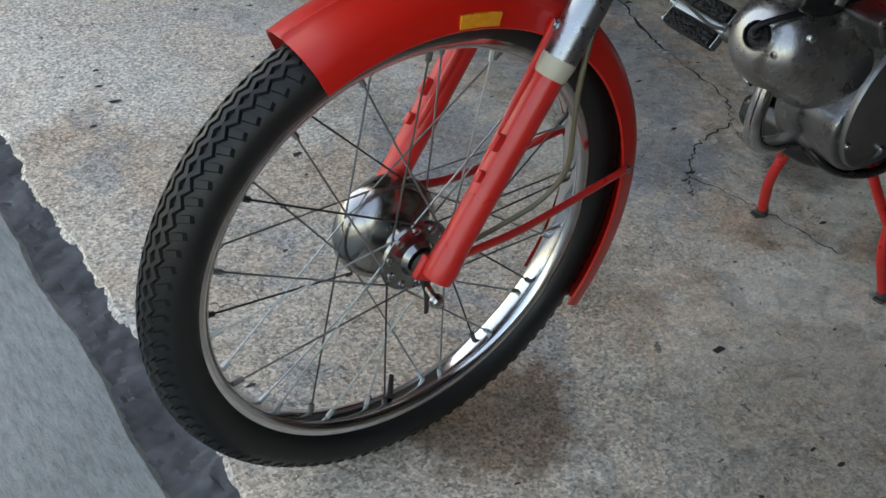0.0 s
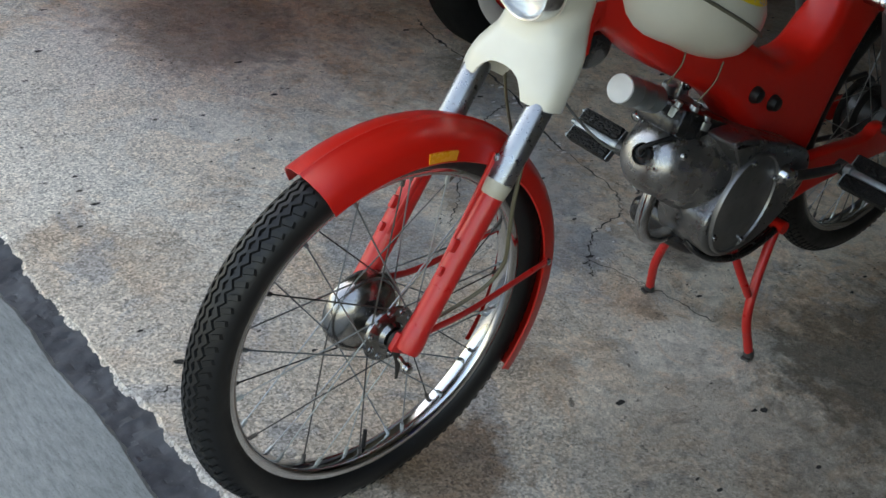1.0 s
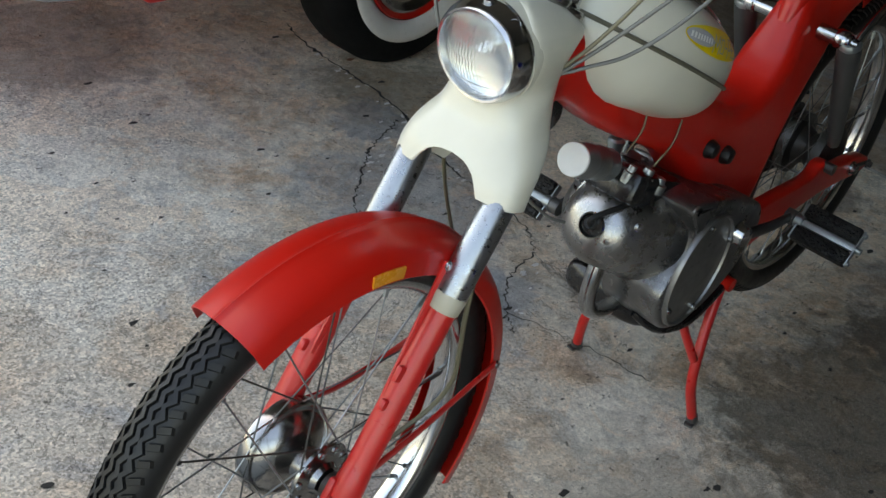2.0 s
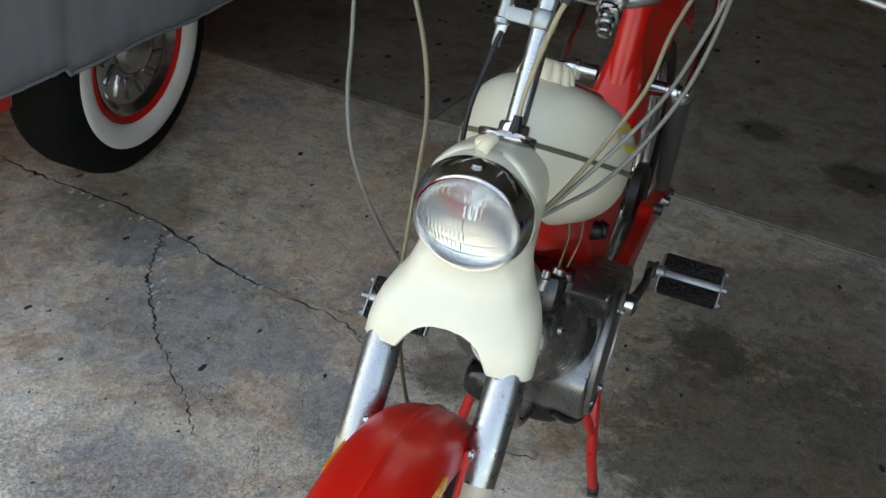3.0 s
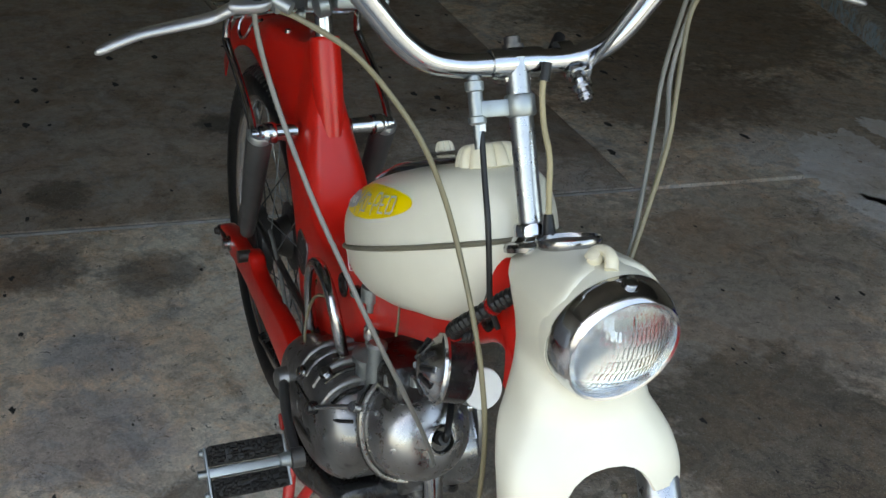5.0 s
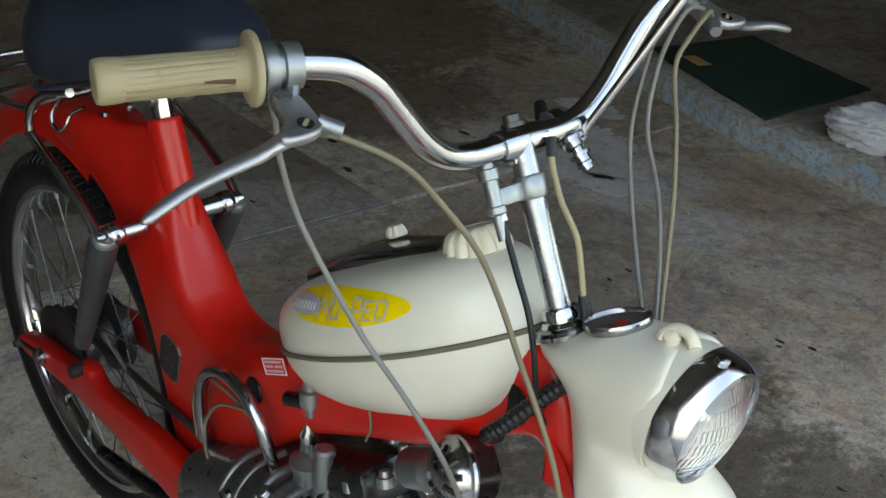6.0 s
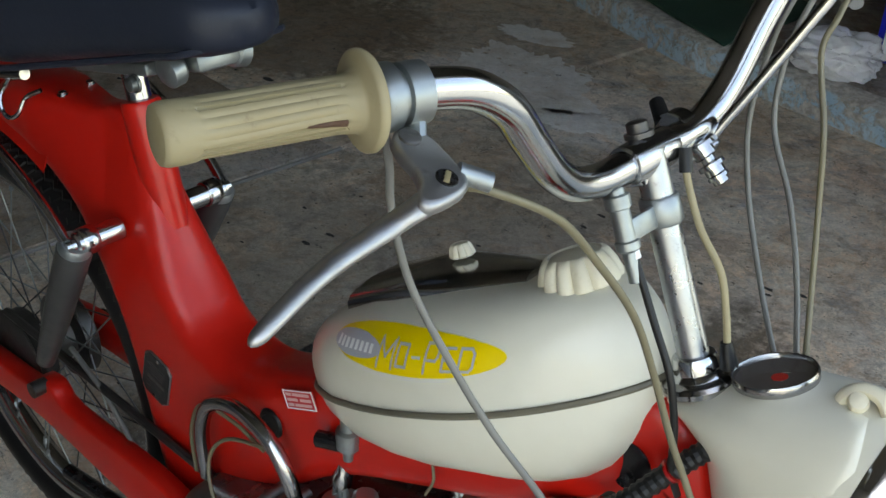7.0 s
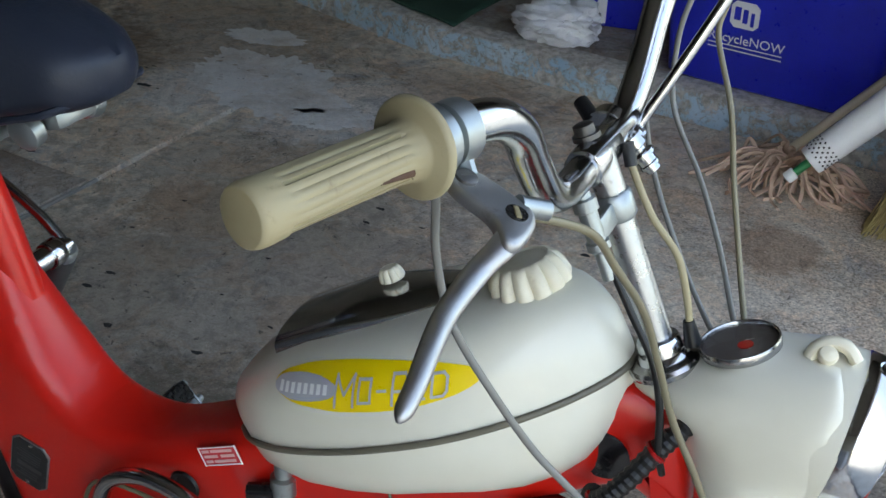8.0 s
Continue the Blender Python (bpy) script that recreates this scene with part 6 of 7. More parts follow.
part("crankcase", pillow(right_case, 0.066, 0.044, -0.042, 9), OILY_CAST, engine, "rounded cast crankcase half", sharp=45)
# lugs, seam, bolts and selector on the right-hand case
for x, z in ((0.082, 0.4560), (0.112, 0.4630), (0.142, 0.4660), (0.172, 0.4560)):
    lug = part("case_lug", tube(((x, -0.035, z + 0.002), (x, -0.066, z + 0.001), (x + 0.001, -0.088, z - 0.008), (x + 0.001, -0.104, z - 0.028)), (0.0070, 0.0045), 10, 5), CAST, engine)
    part("lug_slot", tube(((x + 0.015, -0.045, z + 0.001), (x + 0.015, -0.074, z - 0.003), (x + 0.015, -0.094, z - 0.016)), 0.0030, 8, 4), BLACK, lug)
part("case_seam", tube(((0.075, -0.1075, 0.402), (0.120, -0.1078, 0.409), (0.165, -0.1050, 0.415), (0.195, -0.0930, 0.421), (0.214, -0.0760, 0.428)), 0.0026, 8, 6), BLACK, engine, "oily dark seam of the case")
part("case_rib", tube(((0.070, -0.1070, 0.340), (0.130, -0.1070, 0.352), (0.180, -0.0970, 0.366)), 0.0050, 8, 5), CAST, engine)
for at, ax in (((0.153, -0.0915, 0.462), (0.25, -0.57, 0.78)), ((0.098, -0.1060, 0.432), (0.1, -0.9, 0.4)), ((0.192, -0.0960, 0.386), (0.7, -0.7, 0.1))):
    part("case_bolt", bolt(at, ax, 0.0065, 0.007), OLD_CHROME, engine)
sel = tube(((0.172, -0.1140, 0.428), (0.196, -0.0960, 0.442), (0.222, -0.0760, 0.455)), 0.0033, 10, 4)
lathe(((0.0, -0.007), (0.0062, -0.006), (0.0075, 0.0), (0.0062, 0.006), (0.0, 0.007)), (0.222, -0.0760, 0.455), (0.3, -0.8, 0.5), 16, sel)
part("selector_rod", sel, OLD_CHROME, engine, "bright steel selector rod")
part("selector_knob", lathe(((0.0, -0.006), (0.0080, -0.005), (0.0095, 0.001), (0.0070, 0.008), (0.0, 0.009)), (0.171, -0.1140, 0.427), (0.1, -1, 0.2), 18), BLACK, engine, "black rubber boot")
for s in (1, -1):
    crank_end = Vector((-0.132, 0.118 * s, 0.368)) if s > 0 else Vector((0.167, -0.132, 0.353))
    hubc = Vector((0.028, 0, 0.386)) if s > 0 else Vector((0.024, 0, 0.376))
    part("crank_boss", lathe(((0.020, 0.070), (0.020, 0.104), (0.0165, 0.108), (0.0155, 0.120), (0.010, 0.124), (0.0, 0.125)), hubc, (0, s, 0), 24), CHROME if s > 0 else CAST, engine, "polished axle cap")
    ca = tube((hubc + Vector((0, 0.113 * s, 0)), hubc.lerp(crank_end, 0.5) + Vector((0, 0.060 * s, 0)), crank_end), (0.0105, 0.0090), 12, 6, flat=0.7)
    lathe(((0.013, -0.008), (0.013, 0.008)), crank_end, (0, s, 0), 16, ca)
    crank = part("crank_arm", ca, STEEL if s > 0 else GUNMETAL, moped, "steel pedal crank")
    # pedal
    pc = crank_end + Vector((0, 0.064 * s, 0.0))
    tilt = Matrix.Translation(pc) @ Matrix.Rotation(radians(48), 4, "Y")
    ped = bmesh.new()
    tube((crank_end + Vector((0, 0.006 * s, 0)), pc + Vector((0, 0.060 * s, 0))), 0.0055, 12, bm=ped, curved=False)
    lathe(((0.008, -0.008), (0.0115, -0.006), (0.0115, 0.006), (0.008, 0.008)), crank_end + Vector((0, 0.016 * s, 0)), (0, s, 0), 14, ped)
    for e_ in (-0.048, 0.050):
        block((0.064, 0.003, 0.014), tilt @ pose(0, e_, 0), 0.001, ped)
    block((0.013, 0.098, 0.013), tilt, 0.003, ped)
    for dx in (-0.026, 0.026):
        bolt(tilt @ Vector((dx, 0.0515 * s, 0)), (0, s, 0), 0.004, 0.004, ped)
    po = part("pedal", ped, ZINC, crank, "steel pedal with two rubber blocks")
    for dx in (-0.0205, 0.0205):
        rb = block((0.024, 0.093, 0.024), tilt @ pose(dx, 0.001, 0), 0.003)
        part("rubber_block", rb, PEDAL_RUBBER, po, "black ribbed rubber block")
# spark plug well and lead
PD = Vector((0.90, 0.24, 0.30)).normalized()
plug_at = Vector((0.289, 0.005, 0.439))
part("plug_well", lathe(((0.0165, -0.004), (0.0185, 0.004), (0.0190, 0.008), (0.0170, 0.010), (0.0145, 0.007), (0.0140, -0.002)), plug_at, PD, 28, None, closed=True), CHROME, engine, "bright spark plug opening")
part("plug_hole", lathe(((0.0142, -0.003), (0.0142, 0.005), (0.0, 0.005)), plug_at, PD, 24), BLACK, engine, "dark oily plug hole")
pcap = tube((plug_at + PD * -0.002, plug_at + PD * 0.016 + Vector((0, -0.002, 0.004))), 0.0080, 12, curved=False)
tube((plug_at + PD * 0.014, plug_at + PD * 0.020 + Vector((-0.004, 0.0, 0.012)), plug_at + Vector((-0.024, 0.024, 0.034)), plug_at + Vector((-0.062, 0.030, 0.040)), plug_at + Vector((-0.072, 0.020, 0.072))), 0.0042, 10, 6, bm=pcap)
part("plug_lead", pcap, RUBBER, engine, "black rubber plug cap and lead")
for at, ax in (((0.284, 0.030, 0.424), (0.9, 0.4, -0.1)), ((0.258, 0.057, 0.452), (0.5, 0.85, 0.2)), ((0.277, -0.044, 0.424), (0.8, -0.6, 0.0))):
    part("shroud_screw", bolt(at, ax, 0.005, 0.005, sides=12), OLD_CHROME, engine)
# carburettor
carb = bmesh.new()
lathe(((0.0, 0.0), (0.014, 0.001), (0.0175, 0.006), (0.0175, 0.044), (0.0225, 0.046), (0.0225, 0.053), (0.016, 0.055), (0.010, 0.060), (0.0, 0.062)), (0.165, -0.040, 0.438), (0.05, 0, 1), 22, carb)
for k in range(3):
    tube(((0.155 + 0.010 * k, -0.040, 0.492), (0.160 + 0.004 * k, -0.040, 0.522)), 0.0032, 8, bm=carb, curved=False)
tube(((0.196, -0.044, 0.452), (0.198, -0.044, 0.488), (0.200, -0.043, 0.522)), 0.0105, 14, 4, bm=carb)
lathe(((0.0125, 0.0), (0.0125, 0.006), (0.009, 0.009)), (0.2, -0.043, 0.518), (0.05, 0, 1), 14, carb)
tube(((0.150, -0.018, 0.470), (0.21, -0.010, 0.490)), 0.014, 12, bm=carb, curved=False)
part("carburettor", carb, ZINC, engine, "dull grey carburettor")
part("fuel_union", lathe(((0.004, -0.012), (0.0095, -0.008), (0.010, 0.004), (0.006, 0.010), (0.004, 0.03)), (0.164, -0.038, 0.520), (0.05, 0, 1), 16), OLD_CHROME, engine, "bright fuel union")
part("fuel_hose", tube(((0.166, -0.038, 0.548), (0.163, -0.036, 0.563), (0.168, -0.032, 0.58)), 0.0048, 10, 4), RUBBER, engine, "short black fuel hose")
part("cylinder", block((0.15, 0.09, 0.05), pose(0.20, 0.0, 0.478, 0, -22, 0), 0.012), BLACK, engine, "dark oily cylinder top")
for x, yy, z, r, h in ((0.235, 0.030, 0.494, 0.012, 0.030), (0.262, 0.020, 0.506, 0.009, 0.026), (0.205, 0.036, 0.482, 0.014, 0.022), (0.275, -0.018, 0.508, 0.010, 0.018), (0.242, -0.040, 0.492, 0.008, 0.020)):
    part("throttle_fitting", lathe(((r, 0.0), (r, h * 0.6), (r * 0.7, h * 0.65), (r * 0.6, h), (0.0, h)), (x, yy, z), (-0.3, 0.1, 1), 14), ZINC, engine)
# intake silencer below the frame
FD = Vector((0.925, 0.060, 0.375)).normalized()
face = Vector((0.388, 0.008, 0.573))
af = part("air_filter", lathe(((0.014, -0.108), (0.0205, -0.107), (0.0225, -0.103), (0.0225, -0.074), (0.0238, -0.072), (0.0238, -0.069), (0.0225, -0.067), (0.0225, -0.036), (0.0238, -0.034), (0.0238, -0.031), (0.0225, -0.029), (0.0225, -0.002), (0.0210, 0.0), (0.0, 0.0015)), face, FD, 36), ZINC, engine, "cylindrical grey intake silencer with bands")
part("filter_cap", lathe(((0.0222, -0.001), (0.0222, 0.002), (0.0212, 0.0032), (0.0, 0.0042)), face, FD, 32), WHITE_PLASTIC, af, "pale disc on the silencer end")
# horn
OFFSET = Vector((0, 0, 0))
HD = Vector((-0.22, -0.96, 0.16)).normalized()
horn_at = Vector((0.413, -0.058, 0.635))
horn = part("horn", lathe(((0.0, -0.034), (0.028, -0.033), (0.0330, -0.028), (0.0330, -0.006), (0.0350, -0.004)), horn_at, HD, 36), BLACK, moped, "round black horn body")
part("horn_bell", lathe(((0.0350, -0.005), (0.0365, -0.002), (0.0355, 0.001), (0.0315, 0.003), (0.0270, 0.010), (0.0180, 0.017), (0.0080, 0.020), (0.0, 0.0205)), horn_at, HD, 40), OLD_CHROME, horn, "chrome horn dome with slots")
hu = HD.orthogonal().normalized()
hv = HD.cross(hu)
for k in range(10):
    a = 2 * math.pi * (k + 0.5) / 10
    d1 = math.cos(a) * hu + math.sin(a) * hv
    part("slot", tube((horn_at + HD * 0.0190 + d1 * 0.0130, horn_at + HD * 0.0095 + d1 * 0.0285), 0.0036, 8, curved=False, flat=0.8), BLACK, horn)
# exhaust
OFFSET = Vector((-0.013, 0, 0.002))
part("exhaust_pipe", tube(((0.262, 0.012, 0.395), (0.272, 0.014, 0.350), (0.272, 0.014, 0.312), (0.258, 0.016, 0.286), (0.228, 0.020, 0.276), (0.195, 0.022, 0.280), (0.16, 0.02, 0.275)), 0.0125, 18, 7), OLD_CHROME, moped, "bare steel exhaust bend")
muf = loft(eased([ring_loop((0.196, -0.005, 0.278), (1, 0, 0.15), 0.050, 0.016, 3.2), ring_loop((0.182, -0.005, 0.273), (1, 0, 0.15), 0.076, 0.028, 3.6), ring_loop((0.11, -0.005, 0.256), (1, 0, 0.15), 0.086, 0.032, 3.6), ring_loop((0.03, -0.01, 0.236), (1, 0, 0.1), 0.090, 0.038, 3.6), ring_loop((-0.06, -0.01, 0.234), (1, 0, 0), 0.080, 0.034, 3.4), ring_loop((-0.085, -0.01, 0.234), (1, 0, 0), 0.05, 0.020)]))
mf = part("muffler", muf, BLACK, moped, "black enamelled silencer box below the engine", sharp=50)
part("tail_pipe", tube(((-0.08, -0.02, 0.236), (-0.20, -0.04, 0.222), (-0.34, -0.05, 0.214)), (0.013, 0.010), 12, 5), BLACK, mf)
part("guard_bar", tube(((0.205, 0.060, 0.285), (0.190, 0.080, 0.268), (0.155, 0.090, 0.250), (0.09, 0.094, 0.236), (0.02, 0.090, 0.242), (-0.05, 0.085, 0.262)), 0.007, 10, 6), BLACK, mf)
# centre stand
OFFSET = Vector((-0.018, 0, 0))
stand = part("centre_stand", tube(((-0.028, -0.100, 0.262), (-0.028, 0.100, 0.262)), 0.012, 14, curved=False), RED, moped, "red tubular centre stand")
for s in (1, -1):
    lg = tube(((-0.040, 0.078 * s, 0.268), (-0.012, 0.088 * s, 0.205), (0.016, 0.102 * s, 0.140), (0.024, 0.112 * s, 0.085), (0.012, 0.120 * s, 0.040), (0.002, 0.125 * s, 0.010)), 0.0088, 14, 6)
    part("stand_leg", lg, RED_WORN, stand)
    part("stand_brace", tube(((0.088, 0.078 * s, 0.246), (0.062, 0.088 * s, 0.196), (0.030, 0.103 * s, 0.138)), 0.0075, 12, 5), RED_WORN, stand)
    foot = lathe(((0.0, 0.0), (0.0095, 0.0), (0.0105, 0.004), (0.0100, 0.012), (0.0088, 0.018)), (0.001, 0.1255 * s, 0.0004), (0.12, -0.05 * s, 1), 16)
    block((0.026, 0.017, 0.005), pose(0.006, 0.126 * s, 0.0030, 0, 0, 12 * s), 0.002, foot)
    part("stand_foot", foot, GUNMETAL, stand, "dirty worn foot of the stand")
# chain side at the rear
OFFSET = Vector((0, 0, 0))
spr = lathe(((0.018, -0.003), (0.066, -0.003), (0.070, 0.0), (0.066, 0.003), (0.018, 0.003)), BACK_AXLE + Vector((0, -0.052, 0)), (0, 1, 0), 48)
part("sprocket", spr, STEEL, moped, "dark rear sprocket")
for z0, z1 in ((0.425, 0.415), (0.290, 0.338)):
    part("chain_run", tube(((-0.450, -0.052, z0), (0.0, -0.052, z1)), 0.0055, 8, curved=False), STEEL, moped, "oily drive chain")

# ---------------------------------------------------------------- cables
OFFSET = Vector((0.010, 0, -0.006))
def cable(name, pts, r, mat, label, parent=moped):
    part(name, tube(pts, r, 10, 8), mat, parent, label)


cable("throttle_cable", ((0.388, -0.238, 1.036), (0.387, -0.235, 1.024), (0.386, -0.232, 1.012), (0.386, -0.229, 0.985), (0.392, -0.219, 0.940), (0.413, -0.207, 0.894), (0.438, -0.194, 0.850), (0.469, -0.180, 0.809), (0.492, -0.158, 0.752), (0.484, -0.125, 0.680), (0.450, -0.088, 0.600), (0.395, -0.052, 0.520), (0.340, -0.030, 0.468), (0.312, -0.018, 0.455)), 0.0023, CABLE_GREY, "grey control cable")
cable("brake_cable", ((0.424, -0.222, 1.014), (0.434, -0.207, 1.009), (0.449, -0.170, 0.986), (0.456, -0.138, 0.950), (0.470, -0.113, 0.910), (0.480, -0.095, 0.864), (0.493, -0.083, 0.815), (0.514, -0.077, 0.769), (0.533, -0.073, 0.721), (0.545, -0.070, 0.660), (0.535, -0.066, 0.58), (0.50, -0.06, 0.48), (0.46, -0.05, 0.40)), 0.0025, CABLE_TAN, "yellowed brake cable")
cable("clutch_cable", ((0.418, 0.222, 1.026), (0.432, 0.196, 1.036), (0.440, 0.160, 1.020), (0.439, 0.147, 0.996), (0.460, 0.131, 0.948), (0.473, 0.122, 0.895), (0.490, 0.101, 0.845), (0.508, 0.077, 0.798), (0.524, 0.057, 0.767), (0.532, 0.040, 0.750)), 0.0023, CABLE_TAN, "yellowed control cable")
cable("clutch_cable", ((0.408, 0.222, 1.030), (0.414, 0.192, 1.036), (0.410, 0.176, 1.015), (0.405, 0.168, 0.980), (0.412, 0.155, 0.930), (0.445, 0.138, 0.882), (0.474, 0.112, 0.838), (0.500, 0.081, 0.793), (0.520, 0.058, 0.763), (0.530, 0.040, 0.746)), 0.0023, CABLE_GREY, "grey control cable")
cable("clutch_cable", ((0.398, 0.226, 1.032), (0.400, 0.190, 1.036), (0.396, 0.175, 1.012), (0.390, 0.172, 0.985), (0.388, 0.163, 0.925), (0.405, 0.150, 0.873), (0.438, 0.126, 0.823), (0.472, 0.099, 0.786), (0.500, 0.073, 0.768), (0.520, 0.055, 0.757), (0.530, 0.036, 0.745)), 0.0023, CABLE_GREY, "grey control cable")
cable("speedometer_cable", ((0.424, -0.040, 0.898), (0.447, -0.044, 0.862), (0.467, -0.047, 0.830), (0.477, -0.047, 0.793), (0.480, -0.044, 0.755), (0.484, -0.036, 0.730)), 0.0028, RUBBER, "black cable beside the stem")
part("cable_sleeve", tube(((0.409, -0.0385, 0.922), (0.424, -0.040, 0.897)), 0.0046, 10, curved=False), WHITE_PLASTIC, moped, "white cable sleeve")
cable("light_wire", ((0.414, 0.022, 0.945), (0.424, 0.016, 0.930), (0.440, 0.012, 0.906), (0.461, 0.010, 0.883), (0.472, 0.007, 0.857), (0.480, 0.006, 0.826)), 0.0027, GRIP_RUBBER, "yellowed wire sheath into the cowl")
part("wire_boot", tube(((0.477, 0.006, 0.836), (0.483, 0.006, 0.818)), (0.0042, 0.0068), 12, curved=False), RUBBER, moped, "black rubber boot")
part("wire_boot", tube(((0.412, 0.024, 0.952), (0.418, 0.020, 0.937)), 0.0046, 12, curved=False), RUBBER, moped, "black rubber boot")
OFFSET = Vector((0.010, -0.012, 0))
cable("front_brake_cable", ((0.592, 0.062, 0.60), (0.622, 0.082, 0.540), (0.632, 0.088, 0.485), (0.632, 0.090, 0.440), (0.628, 0.086, 0.390), (0.650, 0.076, 0.350), (0.705, 0.060, 0.315), (0.755, 0.045, 0.290)), 0.0030, CABLE_TAN, "yellowed front brake cable")
OFFSET = Vector((0, 0, 0.004))
hose = bmesh.new()
hp = smooth_path(((0.447, -0.040, 0.686), (0.450, -0.056, 0.692), (0.460, -0.0635, 0.704), (0.474, -0.056, 0.721), (0.488, -0.040, 0.741), (0.503, -0.027, 0.760), (0.516, -0.012, 0.776)), 9)
hl, up = [], Vector((0, 1, 0))
for i, q in enumerate(hp):
    d = (hp[min(i + 1, len(hp) - 1)] - hp[max(i - 1, 0)]).normalized()
    u2 = (up - d * up.dot(d)).normalized()
    sd = d.cross(u2)
    rr = 0.0082 if i % 2 else 0.0069
    hl.append([q + rr * (math.cos(2 * math.pi * k / 14) * u2 + math.sin(2 * math.pi * k / 14) * sd) for k in range(14)])
loft(hl, True, hose)
part("frame_hole", lathe(((0.0205, -0.001), (0.0215, 0.0008), (0.0195, 0.0016), (0.0, 0.0012)), (0.447, -0.0265, 0.712), (0, -1, 0), 28), BLACK, frame_body, "dark opening in the frame head")
part("wiring_hose", hose, RUBBER, moped, "black corrugated wiring hose", sharp=20)
for q in (hp[13], hp[36]):
    part("hose_tie", lathe(((0.0080, -0.0018), (0.0093, -0.0012), (0.0093, 0.0012), (0.0080, 0.0018)), q, (0.6, 0.3, 0.7), 16), RED_LENS, moped, "red tie round the hose")
part("looped_tube", tube(((-0.022, -0.062, 0.425), (-0.024, -0.064, 0.485), (-0.005, -0.066, 0.530), (0.040, -0.070, 0.556), (0.088, -0.072, 0.552), (0.116, -0.070, 0.522), (0.124, -0.062, 0.470), (0.120, -0.05, 0.43)), 0.0080, 14, 8), OLD_CHROME, moped, "looped bright steel tube")
for a in (((-0.045, -0.060, 0.415), (-0.048, -0.060, 0.47), (-0.030, -0.058, 0.512), (0.02, -0.055, 0.516), (0.06, -0.05, 0.50)), ((0.075, -0.055, 0.515), (0.02, -0.064, 0.50), (-0.005, -0.070, 0.465), (0.01, -0.080, 0.43), (0.05, -0.085, 0.405)), ((-0.03, -0.058, 0.41), (-0.032, -0.058, 0.47), (-0.02, -0.056, 0.50))):
    cable("thin_wire", a, 0.0022, CABLE_TAN, "thin yellowed wire")
cable("chain_cable", ((-0.30, -0.05, 0.44), (-0.22, -0.055, 0.41), (-0.14, -0.062, 0.355), (-0.09, -0.066, 0.322)), 0.0034, CABLE_GREY, "pale rear brake cable")
for a in (((0.30, 0.045, 0.640), (0.31, 0.050, 0.615), (0.335, 0.050, 0.590)), ((0.20, 0.046, 0.600), (0.215, 0.05, 0.57), (0.24, 0.045, 0.54)), ((0.27, -0.046, 0.640), (0.285, -0.052, 0.612), (0.275, -0.05, 0.585))):
    cable("thin_wire", a, 0.0014, CABLE_TAN, "thin string under the tank")


# ---------------------------------------------------------------- the car under its cover
car = thing("car", "old red car with whitewall tyres under a cloth cover", "car")
OFFSET = Vector((-0.13, -0.08, -0.016))
CW = Vector((-0.470, -1.135, 0.318))


def smaller(bm, k=0.95):
    bm.transform(Matrix.Translation(CW) @ Matrix.Diagonal((k, 0.95, k, 1)) @ Matrix.Translation(-CW))
    return bm


RING_K = 0.86  # the rim and the white band are small beside the tyre
ct = bmesh.new()
lathe(((0.180, 0.070), (0.205, 0.084), (0.262, 0.088), (0.292, 0.080), (0.311, 0.062), (0.3175, 0.040), (0.3175, -0.040), (0.311, -0.062), (0.285, -0.082), (0.22, -0.082), (0.180, -0.06)), CW, (0, 1, 0), 72, ct, closed=True)
cwheel = part("car_wheel", smaller(lathe(((0.0, 0.030), (0.05, 0.034), (0.10, 0.032), (0.150, 0.040), (0.172, 0.052), (0.190, 0.074), (0.200, 0.080), (0.2035, 0.074), (0.205, 0.05), (0.2, -0.05), (0.0, -0.05)), CW, (0, 1, 0), 60), RING_K), RED, car, "red steel wheel")
part("tyre", smaller(ct), CAR_RUBBER, cwheel, "black car tyre", sharp=40)
part("whitewall", smaller(lathe(((0.206, 0.0745), (0.2145, 0.0835), (0.232, 0.0885), (0.252, 0.0905), (0.268, 0.0890), (0.270, 0.0865), (0.250, 0.0865), (0.212, 0.072)), CW, (0, 1, 0), 72, None, closed=True), RING_K), WHITEWALL, cwheel, "wide white sidewall", sharp=50)
cap = part("hubcap", smaller(lathe(((0.187, 0.060), (0.184, 0.074), (0.176, 0.077), (0.164, 0.068), (0.145, 0.052), (0.095, 0.048), (0.078, 0.056), (0.070, 0.074), (0.050, 0.086), (0.020, 0.092), (0.0, 0.093)), CW, (0, 1, 0), 48), RING_K), OLD_CHROME, cwheel, "chrome hubcap with raised blades")
for k in range(14):
    a = 2 * math.pi * k / 14
    part("blade", smaller(block((0.060, 0.016, 0.020), Matrix.Translation(CW + Vector((0.113 * math.cos(a), 0.060, 0.113 * math.sin(a)))) @ Matrix.Rotation(-a + 0.35, 4, "Y"), 0.004), RING_K), OLD_CHROME, cap)
    b_ = a + math.pi / 14
    part("slot", smaller(block((0.026, 0.003, 0.008), Matrix.Translation(CW + Vector((0.113 * math.cos(b_), 0.050, 0.113 * math.sin(b_)))) @ Matrix.Rotation(-b_ + 0.35, 4, "Y"), 0.001), RING_K), BLACK, cap)
body = []
